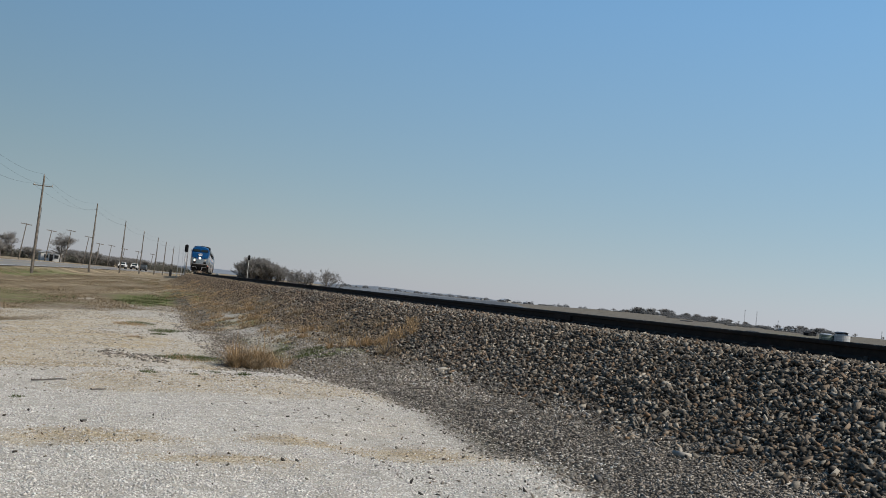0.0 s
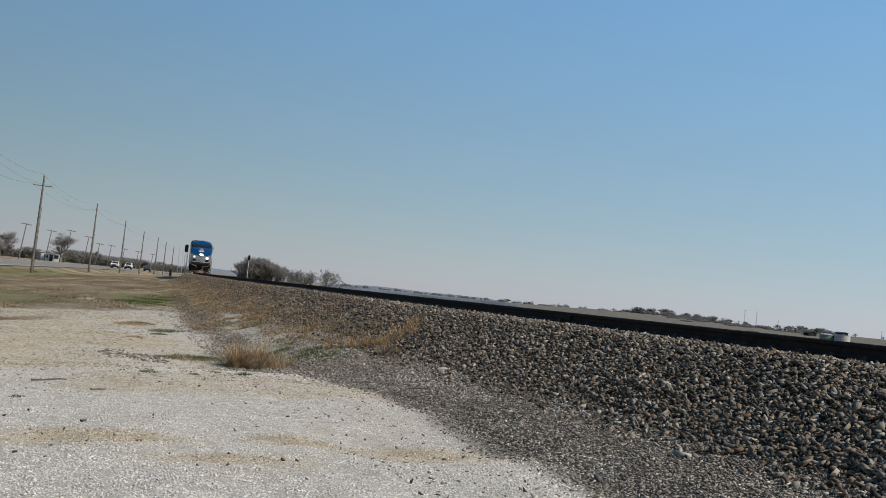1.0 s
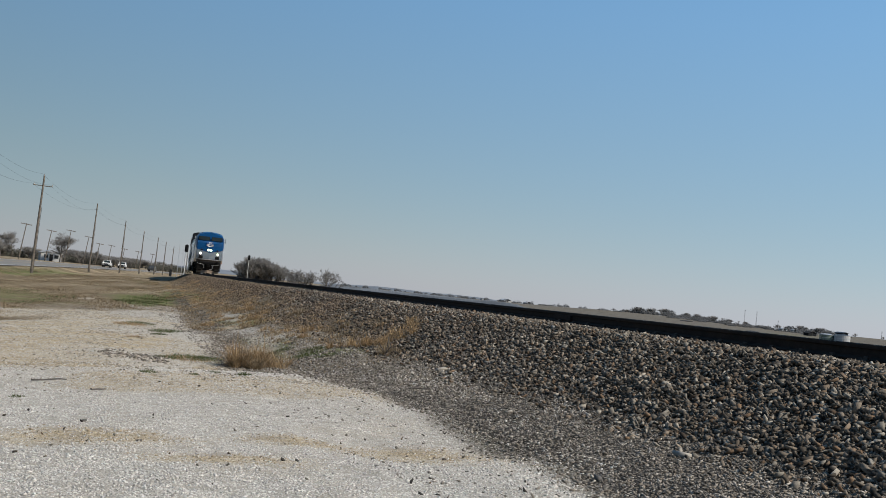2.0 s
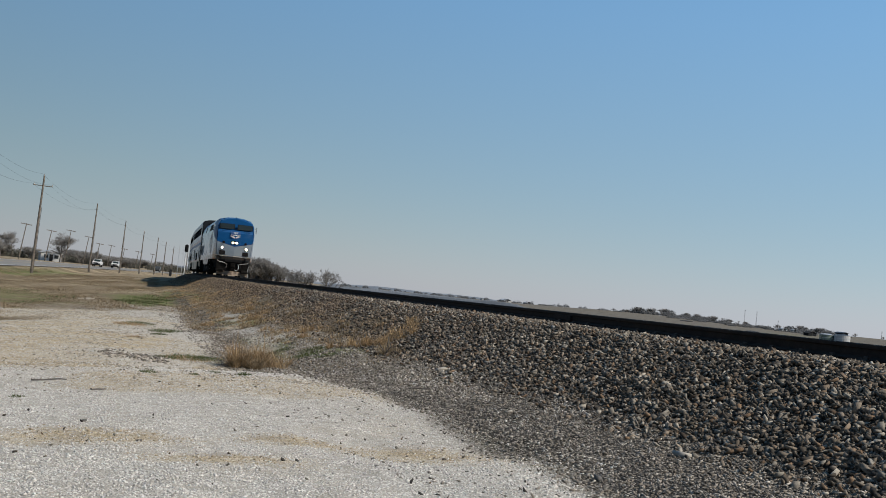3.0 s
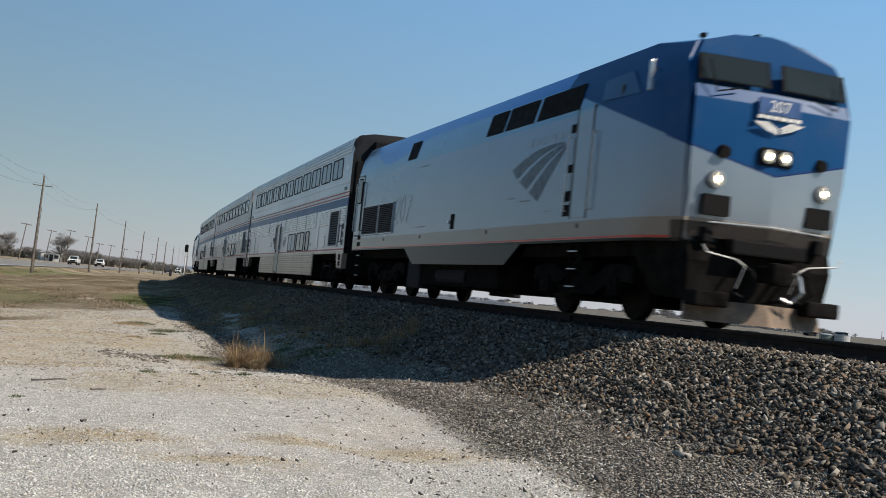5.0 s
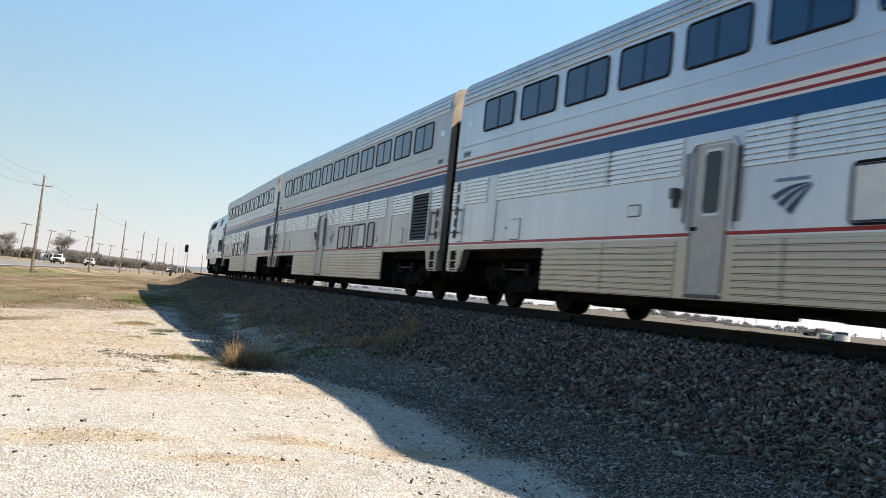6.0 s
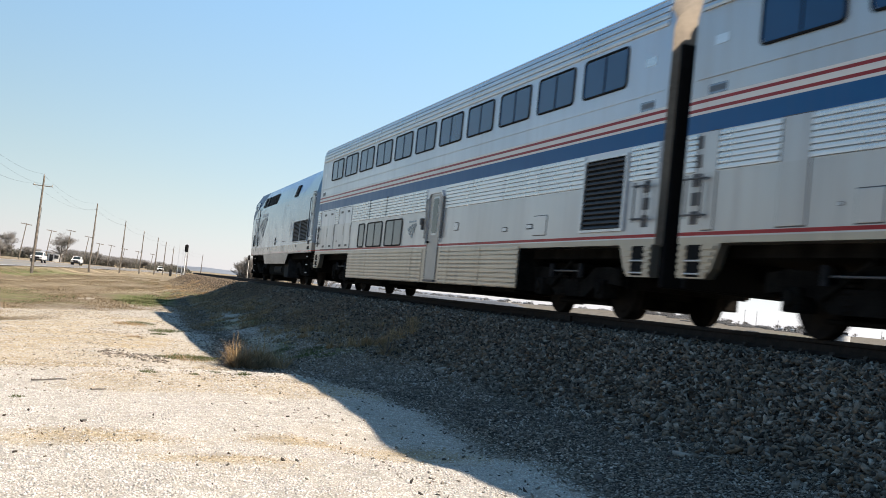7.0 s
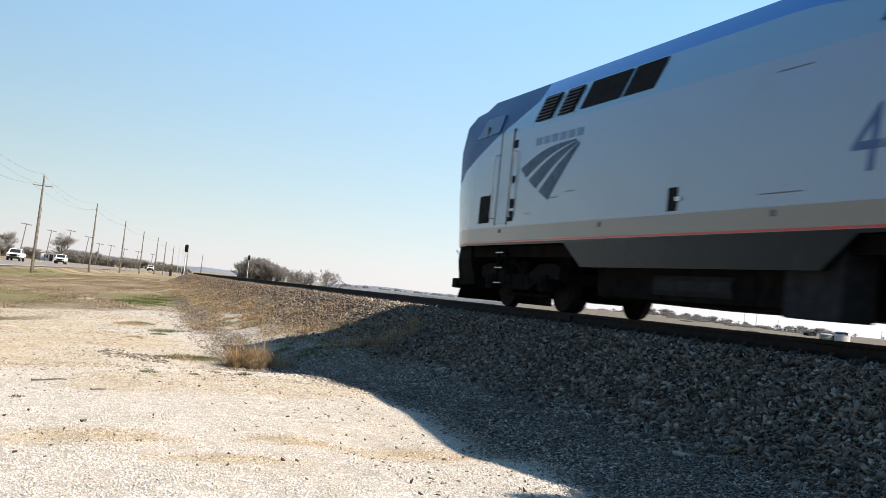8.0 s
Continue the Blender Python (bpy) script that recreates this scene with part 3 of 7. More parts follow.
def build_ground():
    U = np.unique(np.round(np.concatenate([
        -np.geomspace(14, 3200, 46), np.arange(-14, -7, 0.22), np.arange(-7, 3.9, 0.11), np.arange(4, 14, 0.6), np.geomspace(14, 3400, 46)]), 3))
    S = np.unique(np.round(np.concatenate([[-600, -400, -250, -160, -110, -80, -60, -40, -25, -15, -8], np.arange(-4, 45, 0.22), np.arange(45, 120, 0.8), np.geomspace(120, 4200, 70)]), 3))
    u, s = np.meshgrid(U, S)
    z = height(u, s)
    co = np.stack([u + track_x(s), s, z], -1).reshape(-1, 3)
    nu, ns = len(U), len(S)
    i = np.arange(nu * ns).reshape(ns, nu)
    f = np.stack([i[:-1, :-1], i[:-1, 1:], i[1:, 1:], i[1:, :-1]], -1).reshape(-1, 4)
    ob = from_arrays("ground", co, f, M_ground)
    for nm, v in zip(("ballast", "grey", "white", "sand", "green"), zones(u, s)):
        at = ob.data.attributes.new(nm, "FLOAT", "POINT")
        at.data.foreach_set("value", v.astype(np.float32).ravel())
    at = ob.data.attributes.new("pale", "FLOAT", "POINT")
    at.data.foreach_set("value", pale_field(u, s).astype(np.float32).ravel())
    at = ob.data.attributes.new("rubble", "FLOAT", "POINT")
    at.data.foreach_set("value", rubble_field(u, s).astype(np.float32).ravel())
    ob.data.polygons.foreach_set("use_smooth", np.ones(len(f), dtype=bool))
    return tagged(ob, "dry winter grassland with gravel pad beside a railway bank", "ground", kind="structure")


build_ground()


# ---- track ----
def rail_profile():
    h = [(0.076, -0.186), (0.076, -0.172), (0.03, -0.158), (0.010, -0.14), (0.010, -0.06), (0.034, -0.045), (0.036, -0.012), (0.028, 0.0)]
    return h + [(-x, z) for x, z in h[::-1]]


def build_rail(u0):
    bm = bmesh.new()
    rings = []
    S = [-320 + 4.0 * i for i in range(0, 65)] + [-60 + 2.0 * i for i in range(0, 90)] + [120 + 10 * i for i in range(0, 70)]
    for s in S:
        rings.append([beside(s, u0 + x, z) for x, z in rail_profile()])
    loft(bm, rings)
    ob = part("rail", bm, M_rail_side, None)
    ob.data.materials.append(M_rail_top)
    for f in ob.data.polygons:
        if f.normal.z > 0.7 and f.center.z - track(f.center.y)[2] > -0.008:
            f.material_index = 1
    return tagged(ob, "rust-brown steel rail with a polished running surface", "rail", "rails of the track", "structure")


for u0 in (-0.755, 0.755):
    build_rail(u0)


# ---- sleepers with rail clips ----
def build_track():
    tr = tagged(empty("railway_track"), "concrete sleepers bedded in ballast under the rails", "railway track", kind="structure")
    bm = bmesh.new()
    box(bm, -1.3, 1.3, -0.13, 0.13, -0.45, -0.242, 0.015)
    sl = to_mesh_early("sleeper", bm, M_concrete)
    bm = bmesh.new()
    box(bm, -0.17, 0.17, -0.10, 0.10, -0.245, -0.184, 0.004)
    for e in (-1, 1):
        box(bm, e * 0.085 - 0.02, e * 0.085 + 0.02, -0.035, 0.035, -0.25, -0.14, 0.008)
        box(bm, e * 0.12 - 0.02, e * 0.12 + 0.02, -0.05, 0.05, -0.25, -0.17, 0.005)
    cl = to_mesh_early("rail_clip", bm, M_clip)
    for i in range(130):
        s = 4.0 + 0.61 * i
        x, y, z, th = track(s)
        ob = new("sleeper", sl)
        ob.parent = tr
        ob.matrix_basis = pose(x, y, z, 0, 0, -math.degrees(th) + random.uniform(-0.6, 0.6))
        for u0 in (-0.755, 0.755):
            c = new("rail_clip", cl)
            c.parent = ob
            c.matrix_basis = pose(u0, 0, 0)


def to_mesh_early(name, bm, material):
    me = bpy.data.meshes.new(name)
    bm.normal_update()
    bm.to_mesh(me)
    bm.free()
    me.materials.append(material)
    return me


M_clip = plain("dull_steel_clip", (0.06, 0.048, 0.04), 0.75, 0.2, 0.25)
build_track()

# one rail joint near the camera's nearest stretch
bm = bmesh.new()
for e in (-1, 1):
    box(bm, -0.755 + e * 0.045 - 0.02, -0.755 + e * 0.045 + 0.02, -0.35, 0.35, -0.15, -0.05, 0.008)
jt = part("rail_joint", bm, M_rail_side, None)
x, y, z, th = track(19.2)
jt.matrix_basis = pose(x, y, z, 0, 0, -math.degrees(th))
tagged(jt, "rusty bolted joint bar on the rail", "rail joint", kind="structure")


# ---- loose stone ----
def rock_shapes(count, faces20, seed):
    """Angular broken stones of unit size: hulls round a few random points."""
    r = np.random.default_rng(seed)
    out = []
    for _ in range(count):
        c = np.array([(x, y, z) for x in (-1, 1) for y in (-1, 1) for z in (-1, 1)], float)
        c = c if faces20 else c[r.permutation(8)[:6]]
        d = c * r.uniform(0.25, 1.0, c.shape) * np.array([r.uniform(0.9, 1.25), r.uniform(0.38, 0.7), r.uniform(0.24, 0.5)])
        bm = bmesh.new()
        for p in d:
            bm.verts.new(p)
        res = bmesh.ops.convex_hull(bm, input=bm.verts[:])
        bmesh.ops.delete(bm, geom=[v for v in bm.verts if not v.link_faces], context="VERTS")
        bmesh.ops.triangulate(bm, faces=bm.faces[:])
        bmesh.ops.recalc_face_normals(bm, faces=bm.faces[:])
        bm.verts.index_update()
        bm.verts.ensure_lookup_table()
        out.append((np.array([v.co[:] for v in bm.verts]), np.array([[v.index for v in f.verts] for f in bm.faces])))
        bm.free()
    return out


def stones(name, pos, size, material, seed, faces20=True, tilt=0.42):
    """One mesh of loose stones at the given places."""
    r = np.random.default_rng(seed)
    shapes = rock_shapes(24, faces20, seed + 1)
    n = len(pos)
    a, b, c = r.uniform(0, 6.28, n), r.normal(0, tilt, n), r.normal(0, tilt, n)
    ca, sa, cb, sb, cc, sc = np.cos(a), np.sin(a), np.cos(b), np.sin(b), np.cos(c), np.sin(c)
    z0, o = np.zeros(n), np.ones(n)
    Rz = np.stack([ca, -sa, z0, sa, ca, z0, z0, z0, o], -1).reshape(n, 3, 3)
    Ry = np.stack([cb, z0, sb, z0, o, z0, -sb, z0, cb], -1).reshape(n, 3, 3)
    Rx = np.stack([o, z0, z0, z0, cc, -sc, z0, sc, cc], -1).reshape(n, 3, 3)
    R = Rz @ Ry @ Rx
    which = r.integers(0, 24, n)
    V, F, off = [], [], 0
    for j, (sv, sf) in enumerate(shapes):
        q = np.nonzero(which == j)[0]
        if not len(q):
            continue
        v = np.einsum("nij,kj->nki", R[q], sv) * size[q][:, None, None] + pos[q][:, None, :]
        V.append(v.reshape(-1, 3))
        F.append((sf[None] + (np.arange(len(q)) * len(sv))[:, None, None]).reshape(-1, 3) + off)
        off += len(q) * len(sv)
    return from_arrays(name, np.concatenate(V), np.concatenate(F), material)


def spread(n, u0, u1, s0, s1, seed, power=1.0):
    """Random places beside the track, denser towards s0 if power > 1."""
    r = np.random.default_rng(seed)
    u = r.uniform(u0, u1, n)
    s = s0 + (s1 - s0) * r.uniform(0, 1, n) ** power
    return u, s, r


def lay(u, s, lift):
    return np.stack([u + track_x(s), s, height(u, s) + lift], -1)


def build_stones():
    u, s, r = spread(92000, -3.9, -0.93, 5.0, 48.0, 21, 1.4)
    w = zones(u, s)[0]
    m = r.uniform(0, 1, len(u)) < np.clip(w * 1.1, 0.10, 1) * (1 - 0.45 * smooth(s, 30, 48) * smooth(-u, 2.2, 3.2)) * (1 - 0.75 * turf_field(u, s))
    u, s = u[m], s[m]
    size = (0.024 + 0.044 * r.uniform(0, 1, len(u)) ** 1.8) * (1 + 0.25 * smooth(s, 25, 48))
    old = r.uniform(0, 1, len(u)) < smooth(s + 6 * lumps(u, s, 0.5, 50), 20, 42) * smooth(-u + 0.5 * lumps(u, s, 1.4, 52), 1.2, 2.6)
    lift = r.uniform(-0.020, 0.030, len(u))
    tagged(stones("ballast", lay(u, s, lift)[~old], size[~old], M_ballast, 31, tilt=0.5), "dark crushed-rock ballast on the railway bank", "ballast", kind="stuff")
    tagged(stones("ballast", lay(u, s, lift)[old], size[old], M_old_ballast, 37), "weathered tan ballast mixed with soil", "ballast", kind="stuff")
    u, s, r = spread(26000, -3.9, -0.93, 48.0, 150.0, 22, 1.5)
    m = r.uniform(0, 1, len(u)) < (1 - 0.6 * smooth(-u, 2.4, 3.4)) * (1 - 0.7 * turf_field(u, s))
    u, s = u[m], s[m]
    tagged(stones("ballast", lay(u, s, r.uniform(-0.02, 0.03, len(u))), r.uniform(0.04, 0.075, len(u)), M_old_ballast, 32, False), "crushed-rock ballast farther along the bank", "ballast", kind="stuff")
    u, s, r = spread(60000, -7.2, -2.9, 5.5, 42.0, 23, 1.5)
    zb, zg, zw, zs, ze = zones(u, s)
    m = r.uniform(0, 1, len(u)) < np.clip(zg + 0.25 * zb + 0.45 * rubble_field(u, s) * (1 - zw), 0.04, 1)
    u, s = u[m], s[m]
    tagged(stones("fine_gravel", lay(u, s, r.uniform(-0.006, 0.010, len(u))), r.uniform(0.010, 0.032, len(u)), M_grit, 33, False), "mixed grey gravel at the foot of the bank", "gravel", kind="stuff")
    u, s, r = spread(150000, -11.6, -5.0, 5.5, 27.0, 24, 1.75)
    zb, zg, zw, zs, ze = zones(u, s)
    m = r.uniform(0, 1, len(u)) < np.clip(zw, 0.02, 1) * (1 - 0.75 * smooth(s, 16, 22))
    u, s, tan = u[m], s[m], r.uniform(0, 1, m.sum()) < 0.85 * zs[m]
    size = r.uniform(0.007, 0.017, len(u)) * np.where(r.uniform(0, 1, len(u)) < 0.035, 1.7, 1.0) * (1 + 0.35 * smooth(s, 10, 22))
    lift = r.uniform(-0.006, 0.005, len(u))
    tagged(stones("white_gravel", lay(u, s, lift)[~tan], size[~tan], M_white, 34, False, 0.24), "pale crushed limestone gravel on the pad", "gravel", kind="stuff")
    tagged(stones("tan_gravel", lay(u, s, lift)[tan], size[tan], M_tan, 39, False, 0.24), "tan gravel mixed with sand on the pad", "gravel", kind="stuff")
    u, s, r = spread(30000, -12.6, -5.0, 22.0, 50.0, 25, 1.0)
    m = r.uniform(0, 1, len(u)) < zones(u, s)[2] * (1 - 0.85 * zones(u, s)[3])
    u, s = u[m], s[m]
    tagged(stones("white_gravel", lay(u, s, r.uniform(-0.004, 0.01, len(u))), r.uniform(0.012, 0.024, len(u)), M_white, 35, False, 0.2), "pale crushed gravel on the far pad", "gravel", kind="stuff")
    # paler patches spilt over the dark foot of the bank
    u, s, r = spread(26000, -6.2, -3.4, 6.0, 34.0, 27, 1.4)
    m = r.uniform(0, 1, len(u)) < 0.75 * smooth(lumps(u + track_x(s), s * 0.8, 1.5, 28) + 0.3 * lumps(u, s, 4.0, 29), 0.45, 0.95) + smooth(s, 16, 22) * 0.2 + 0.5 * spots(u, s, ((-4.5, 11.6, 0.35, 1.7), (-4.3, 14.5, 0.3, 1.2), (-5.0, 9.6, 0.3, 0.7))) * np.clip(0.5 + lumps(u, s, 2.4, 30), 0, 1)
    u, s = u[m], s[m]
    tagged(stones("pale_gravel", lay(u, s, r.uniform(-0.004, 0.012, len(u))), r.uniform(0.010, 0.024, len(u)), M_white, 38, False), "pale gravel spilt among dark gravel", "gravel", kind="stuff")
    # coarser stones on the stony soil, and strewn over the far pad
    u, s, r = spread(15000, -6.6, -2.3, 16.0, 52.0, 55, 1.3)
    m = r.uniform(0, 1, len(u)) < rubble_field(u, s) * np.clip(0.6 + 0.6 * lumps(u, s, 1.8, 56), 0.1, 1)
    u, s = u[m], s[m]
    tagged(stones("rubble", lay(u, s, r.uniform(-0.008, 0.012, len(u))), r.uniform(0.018, 0.05, len(u)), M_grit, 58, False), "mixed loose stones along the foot of the bank", "gravel", kind="stuff")
    u, s, r = spread(14000, -12.5, -5.4, 15.0, 48.0, 59, 1.0)
    m = r.uniform(0, 1, len(u)) < zones(u, s)[2] * np.clip(0.5 + 0.8 * lumps(u, s * 0.6, 0.9, 60), 0.05, 1)
    u, s = u[m], s[m]
    tagged(stones("scattered_stones", lay(u, s, r.uniform(-0.006, 0.010, len(u))), r.uniform(0.014, 0.034, len(u)), M_mid, 61, False), "grey stones strewn over the far pad", "gravel", kind="stuff")
    u, s, r = spread(46000, -6.8, -3.4, 23.0, 82.0, 68, 1.4)
    m = r.uniform(0, 1, len(u)) < 0.9 * lane_field(u, s)
    u, s = u[m], s[m]
    tagged(stones("lane_gravel", lay(u, s, r.uniform(-0.004, 0.008, len(u))), r.uniform(0.014, 0.03, len(u)) * (1 + 0.3 * smooth(s, 35, 70)), M_ballast, 69, False, 0.25), "dark gravel of a wheel lane beside the bank", "gravel", kind="stuff")
    # a low heap of rubble where the pad was scraped
    u, s, r = spread(170, -8.9, -7.6, 21.4, 22.9, 62, 1.0)
    tagged(stones("rubble", lay(u, s + 0.25 * np.sin(u * 5), 0.01 + 0 * u), r.uniform(0.02, 0.06, len(u)), M_grit, 63), "line of grey rubble among weeds on the pad", "gravel", kind="stuff")
    # darker odd stones on the pad
    u, s, r = spread(240, -11.5, -5.6, 6.0, 30.0, 26, 1.3)
    tagged(stones("dark_pebbles", lay(u, s, 0.008 + 0 * u), r.uniform(0.010, 0.026, len(u)), M_ballast, 36), "odd dark pebbles on pale gravel", "gravel", kind="stuff")


build_stones()


def single_stone(u, s, size, material, label, seed):
    p = lay(np.array([u]), np.array([s]), np.array([size * 0.25]))
    tagged(stones("stone", p, np.array([size]), material, seed, True, 0.2), label, "stone", "larger loose stones")


M_paler = plain("pale_limestone", (0.36, 0.335, 0.295), 0.85, 0, 0.15, 8, 60, 0.004)
M_rubble = plain("grey_rubble", (0.27, 0.25, 0.22), 0.85, 0, 0.2, 8, 60, 0.004)
M_dark_rock = plain("dark_rock", (0.12, 0.11, 0.10), 0.85, 0, 0.2, 8, 60, 0.004)
for u, s, size, m, lab in ((-3.58, 17.75, 0.09, M_paler, "pale flat limestone block lying on grey gravel"), (-4.5, 12.4, 0.07, M_paler, "pale angular stone lying on grey gravel"),
                           (-5.2, 8.6, 0.06, M_dark_rock, "dark angular stone on gravel"), (-8.9, 9.6, 0.035, M_dark_rock, "dark stone on pale gravel"),
                           (-7.7, 9.0, 0.03, M_dark_rock, "dark stone on pale gravel"), (-9.3, 11.0, 0.04, M_dark_rock, "dark stone on pale gravel"),
                           (-4.0, 9.3, 0.09, M_paler, "pale flat stone at the foot of the ballast"), (-8.25, 22.0, 0.06, M_rubble, "grey rubble stone among weeds"),
                           (-8.05, 22.3, 0.07, M_rubble, "grey rubble stone among weeds"), (-7.85, 21.9, 0.06, M_dark_rock, "dark rubble stone among weeds"), (-8.4, 22.4, 0.05, M_dark_rock, "dark rubble stone among weeds")):
    single_stone(u, s, size, m, lab, int(abs(u * 100) + s * 10))


# ---- grass ----
def blades(name, root, tall, lean, width, material, seed):
    """Thin bent blades: two triangles and a tip each."""
    r = np.random.default_rng(seed)
    n = len(root)
    a = r.uniform(0, 6.28, n)
    d = np.stack([np.cos(a), np.sin(a), 0 * a], -1)
    sd = np.stack([-np.sin(a), np.cos(a), 0 * a], -1) * (width / 2)[:, None]
    up = np.array([0, 0, 1.0])
    k = r.uniform(0.3, 1.0, n) * lean
    p1 = root + up * (tall * 0.55)[:, None] + d * (tall * k * 0.35)[:, None]
    p2 = root + up * (tall * (1 - 0.35 * k))[:, None] + d * (tall * k * 0.95)[:, None]
    v = np.stack([root - sd, root + sd, p1 - sd * 0.7, p1 + sd * 0.7, p2], 1).reshape(-1, 3)
    i = np.arange(n)[:, None] * 5
    f = np.concatenate([i + np.array([[0, 1, 3]]), i + np.array([[0, 3, 2]]), i + np.array([[2, 3, 4]])], 1).reshape(-1, 3)
    return from_arrays(name, v, f, material)


def tuft(name, u, s, n, radius, tall, lean, material, label, seed, width=0.006, squash=1.0):
    r = np.random.default_rng(seed)
    q, a = radius * np.sqrt(r.uniform(0, 1, n)), r.uniform(0, 6.28, n)
    uu, ss = u + q * np.cos(a), s + q * np.sin(a) * squash
    root = lay(uu, ss, np.full(n, -0.01))
    h = tall * r.uniform(0.45, 1.0, n) * (1 - 0.45 * (q / radius) ** 2)
    ob = blades(name, root, h, np.full(n, lean), r.uniform(0.6, 1.4, n) * width, material, seed + 1)
    return tagged(ob, label, "grass", "grass clumps", "stuff")


def clump(u, s, n, radius, tall, material, label, seed, width=0.006):
    """A bushy clump: arching stems that spread from several crowns."""
    r = np.random.default_rng(seed)
    crowns = [(u + radius * r.normal(0, 0.45), s + radius * r.normal(0, 0.45), r.uniform(0.55, 1.0)) for _ in range(7)]
    w = r.integers(0, 7, n)
    cu, cs, ch = (np.array([c[i] for c in crowns])[w] for i in range(3))
    a = r.uniform(0, 6.28, n)
    q = r.uniform(0, 0.12, n) * radius * 2
    root = lay(cu + q * np.cos(a), cs + q * np.sin(a), np.full(n, -0.01))
    # each stem leaves its crown at a slant, then bows over; some are broken and hang
    length = tall * ch * r.uniform(0.45, 1.25, n)
    a = a + r.normal(0, 0.7, n)
    d = np.stack([np.cos(a), np.sin(a), 0 * a], -1)
    sd = np.stack([-np.sin(a), np.cos(a), 0 * a], -1) * (width * r.uniform(0.4, 1.0, n))[:, None]
    slant = np.abs(r.normal(0, 0.75, n))
    bow = r.uniform(0.1, 1.9, n) ** 1.2
    kink = np.where(r.uniform(0, 1, n) < 0.22, r.uniform(0.8, 1.7, n), 0.0)
    P = [root]
    for i in range(5):
        th = slant + bow * ((i + 0.5) / 5) ** 1.5 + (kink if i >= 3 else 0)
        th = np.minimum(th, 2.3)
        P.append(P[-1] + (d * np.sin(th)[:, None] + np.stack([0 * th, 0 * th, np.cos(th)], -1)) * (length / 5)[:, None])
    taper = (1.0, 0.95, 0.85, 0.7, 0.5)
    v = np.stack([q for i in range(5) for q in (P[i] - sd * taper[i], P[i] + sd * taper[i])] + [P[5]], 1).reshape(-1, 3)
    i = np.arange(n)[:, None] * 11
    tri = [q for j in range(0, 8, 2) for q in ([j, j + 1, j + 3], [j, j + 3, j + 2])] + [[8, 9, 10]]
    f = np.concatenate([i + np.array([q]) for q in tri], 1).reshape(-1, 3)
    return tagged(from_arrays("grass_clump", v, f, material), label, "grass", "grass clumps", "stuff")


DRY = "dry straw-coloured grass clump on gravel"
clump(-6.38, 21.3, 700, 0.20, 0.72, M_dry, "large clump of dry tan grass at the gravel's edge", 51)
clump(-6.02, 21.5, 620, 0.20, 0.70, M_dry, "spreading clump of dry tan grass at the gravel's edge", 53)
clump(-5.55, 22.3, 320, 0.35, 0.46, M_brown, DRY, 54)
clump(-6.20, 21.2, 520, 0.42, 0.50, M_brown, "sprawling dead brown weeds round a grass clump", 41)
clump(-5.75, 21.9, 360, 0.50, 0.38, M_dry, "sprawling dry grass round a larger clump", 42)
clump(-3.95, 23.6, 520, 0.30, 0.30, M_dry, "low dome of dry grass at the foot of the bank", 55)
clump(-3.60, 23.0, 520, 0.26, 0.32, M_dry, "low dome of dry grass at the foot of the bank", 57)
clump(-3.25, 22.6, 420, 0.30, 0.36, M_dry, "low dome of dry grass at the foot of the bank", 58)
clump(-3.55, 21.4, 320, 0.30, 0.36, M_brown, "brown weed bush at the foot of the bank", 56)
clump(-2.95, 22.6, 420, 0.50, 0.36, M_dry, "thin dry grass growing in the ballast", 59)
clump(-2.65, 23.4, 340, 0.50, 0.34, M_dry, "thin dry grass growing in the ballast", 60)
clump(-3.66, 28.9, 320, 0.26, 0.30, M_dry, DRY, 61)
clump(-4.05, 27.4, 220, 0.24, 0.22, M_dry, DRY, 62)
clump(-3.45, 41.5, 300, 0.40, 0.34, M_dry, DRY, 91)
clump(-3.87, 36.2, 300, 0.40, 0.32, M_dry, DRY, 92)
clump(-3.62, 38.6, 260, 0.40, 0.30, M_brown, DRY, 93)
for k, (u, s) in enumerate(((-4.6, 33.5), (-4.2, 36.5), (-3.6, 31.0), (-3.4, 38.0), (-3.2, 27.5), (-4.9, 40.0), (-3.9, 44.0), (-5.3, 37.0), (-3.0, 34.0))):
    clump(u, s, 200, 0.4, 0.26, M_dry if k % 2 else M_brown, DRY, 63 + k, 0.009)
rg = random.Random(17)
for k in range(40):
    s = 25 + 45 * rg.random() ** 1.3
    clump(rg.uniform(-4.5, -2.5) - 0.01 * s, s, 150, rg.uniform(0.25, 0.5), rg.uniform(0.10, 0.20), (M_dry, M_brown, M_brown)[k % 3], "low brown grass growing on the bank", 200 + k, 0.010)
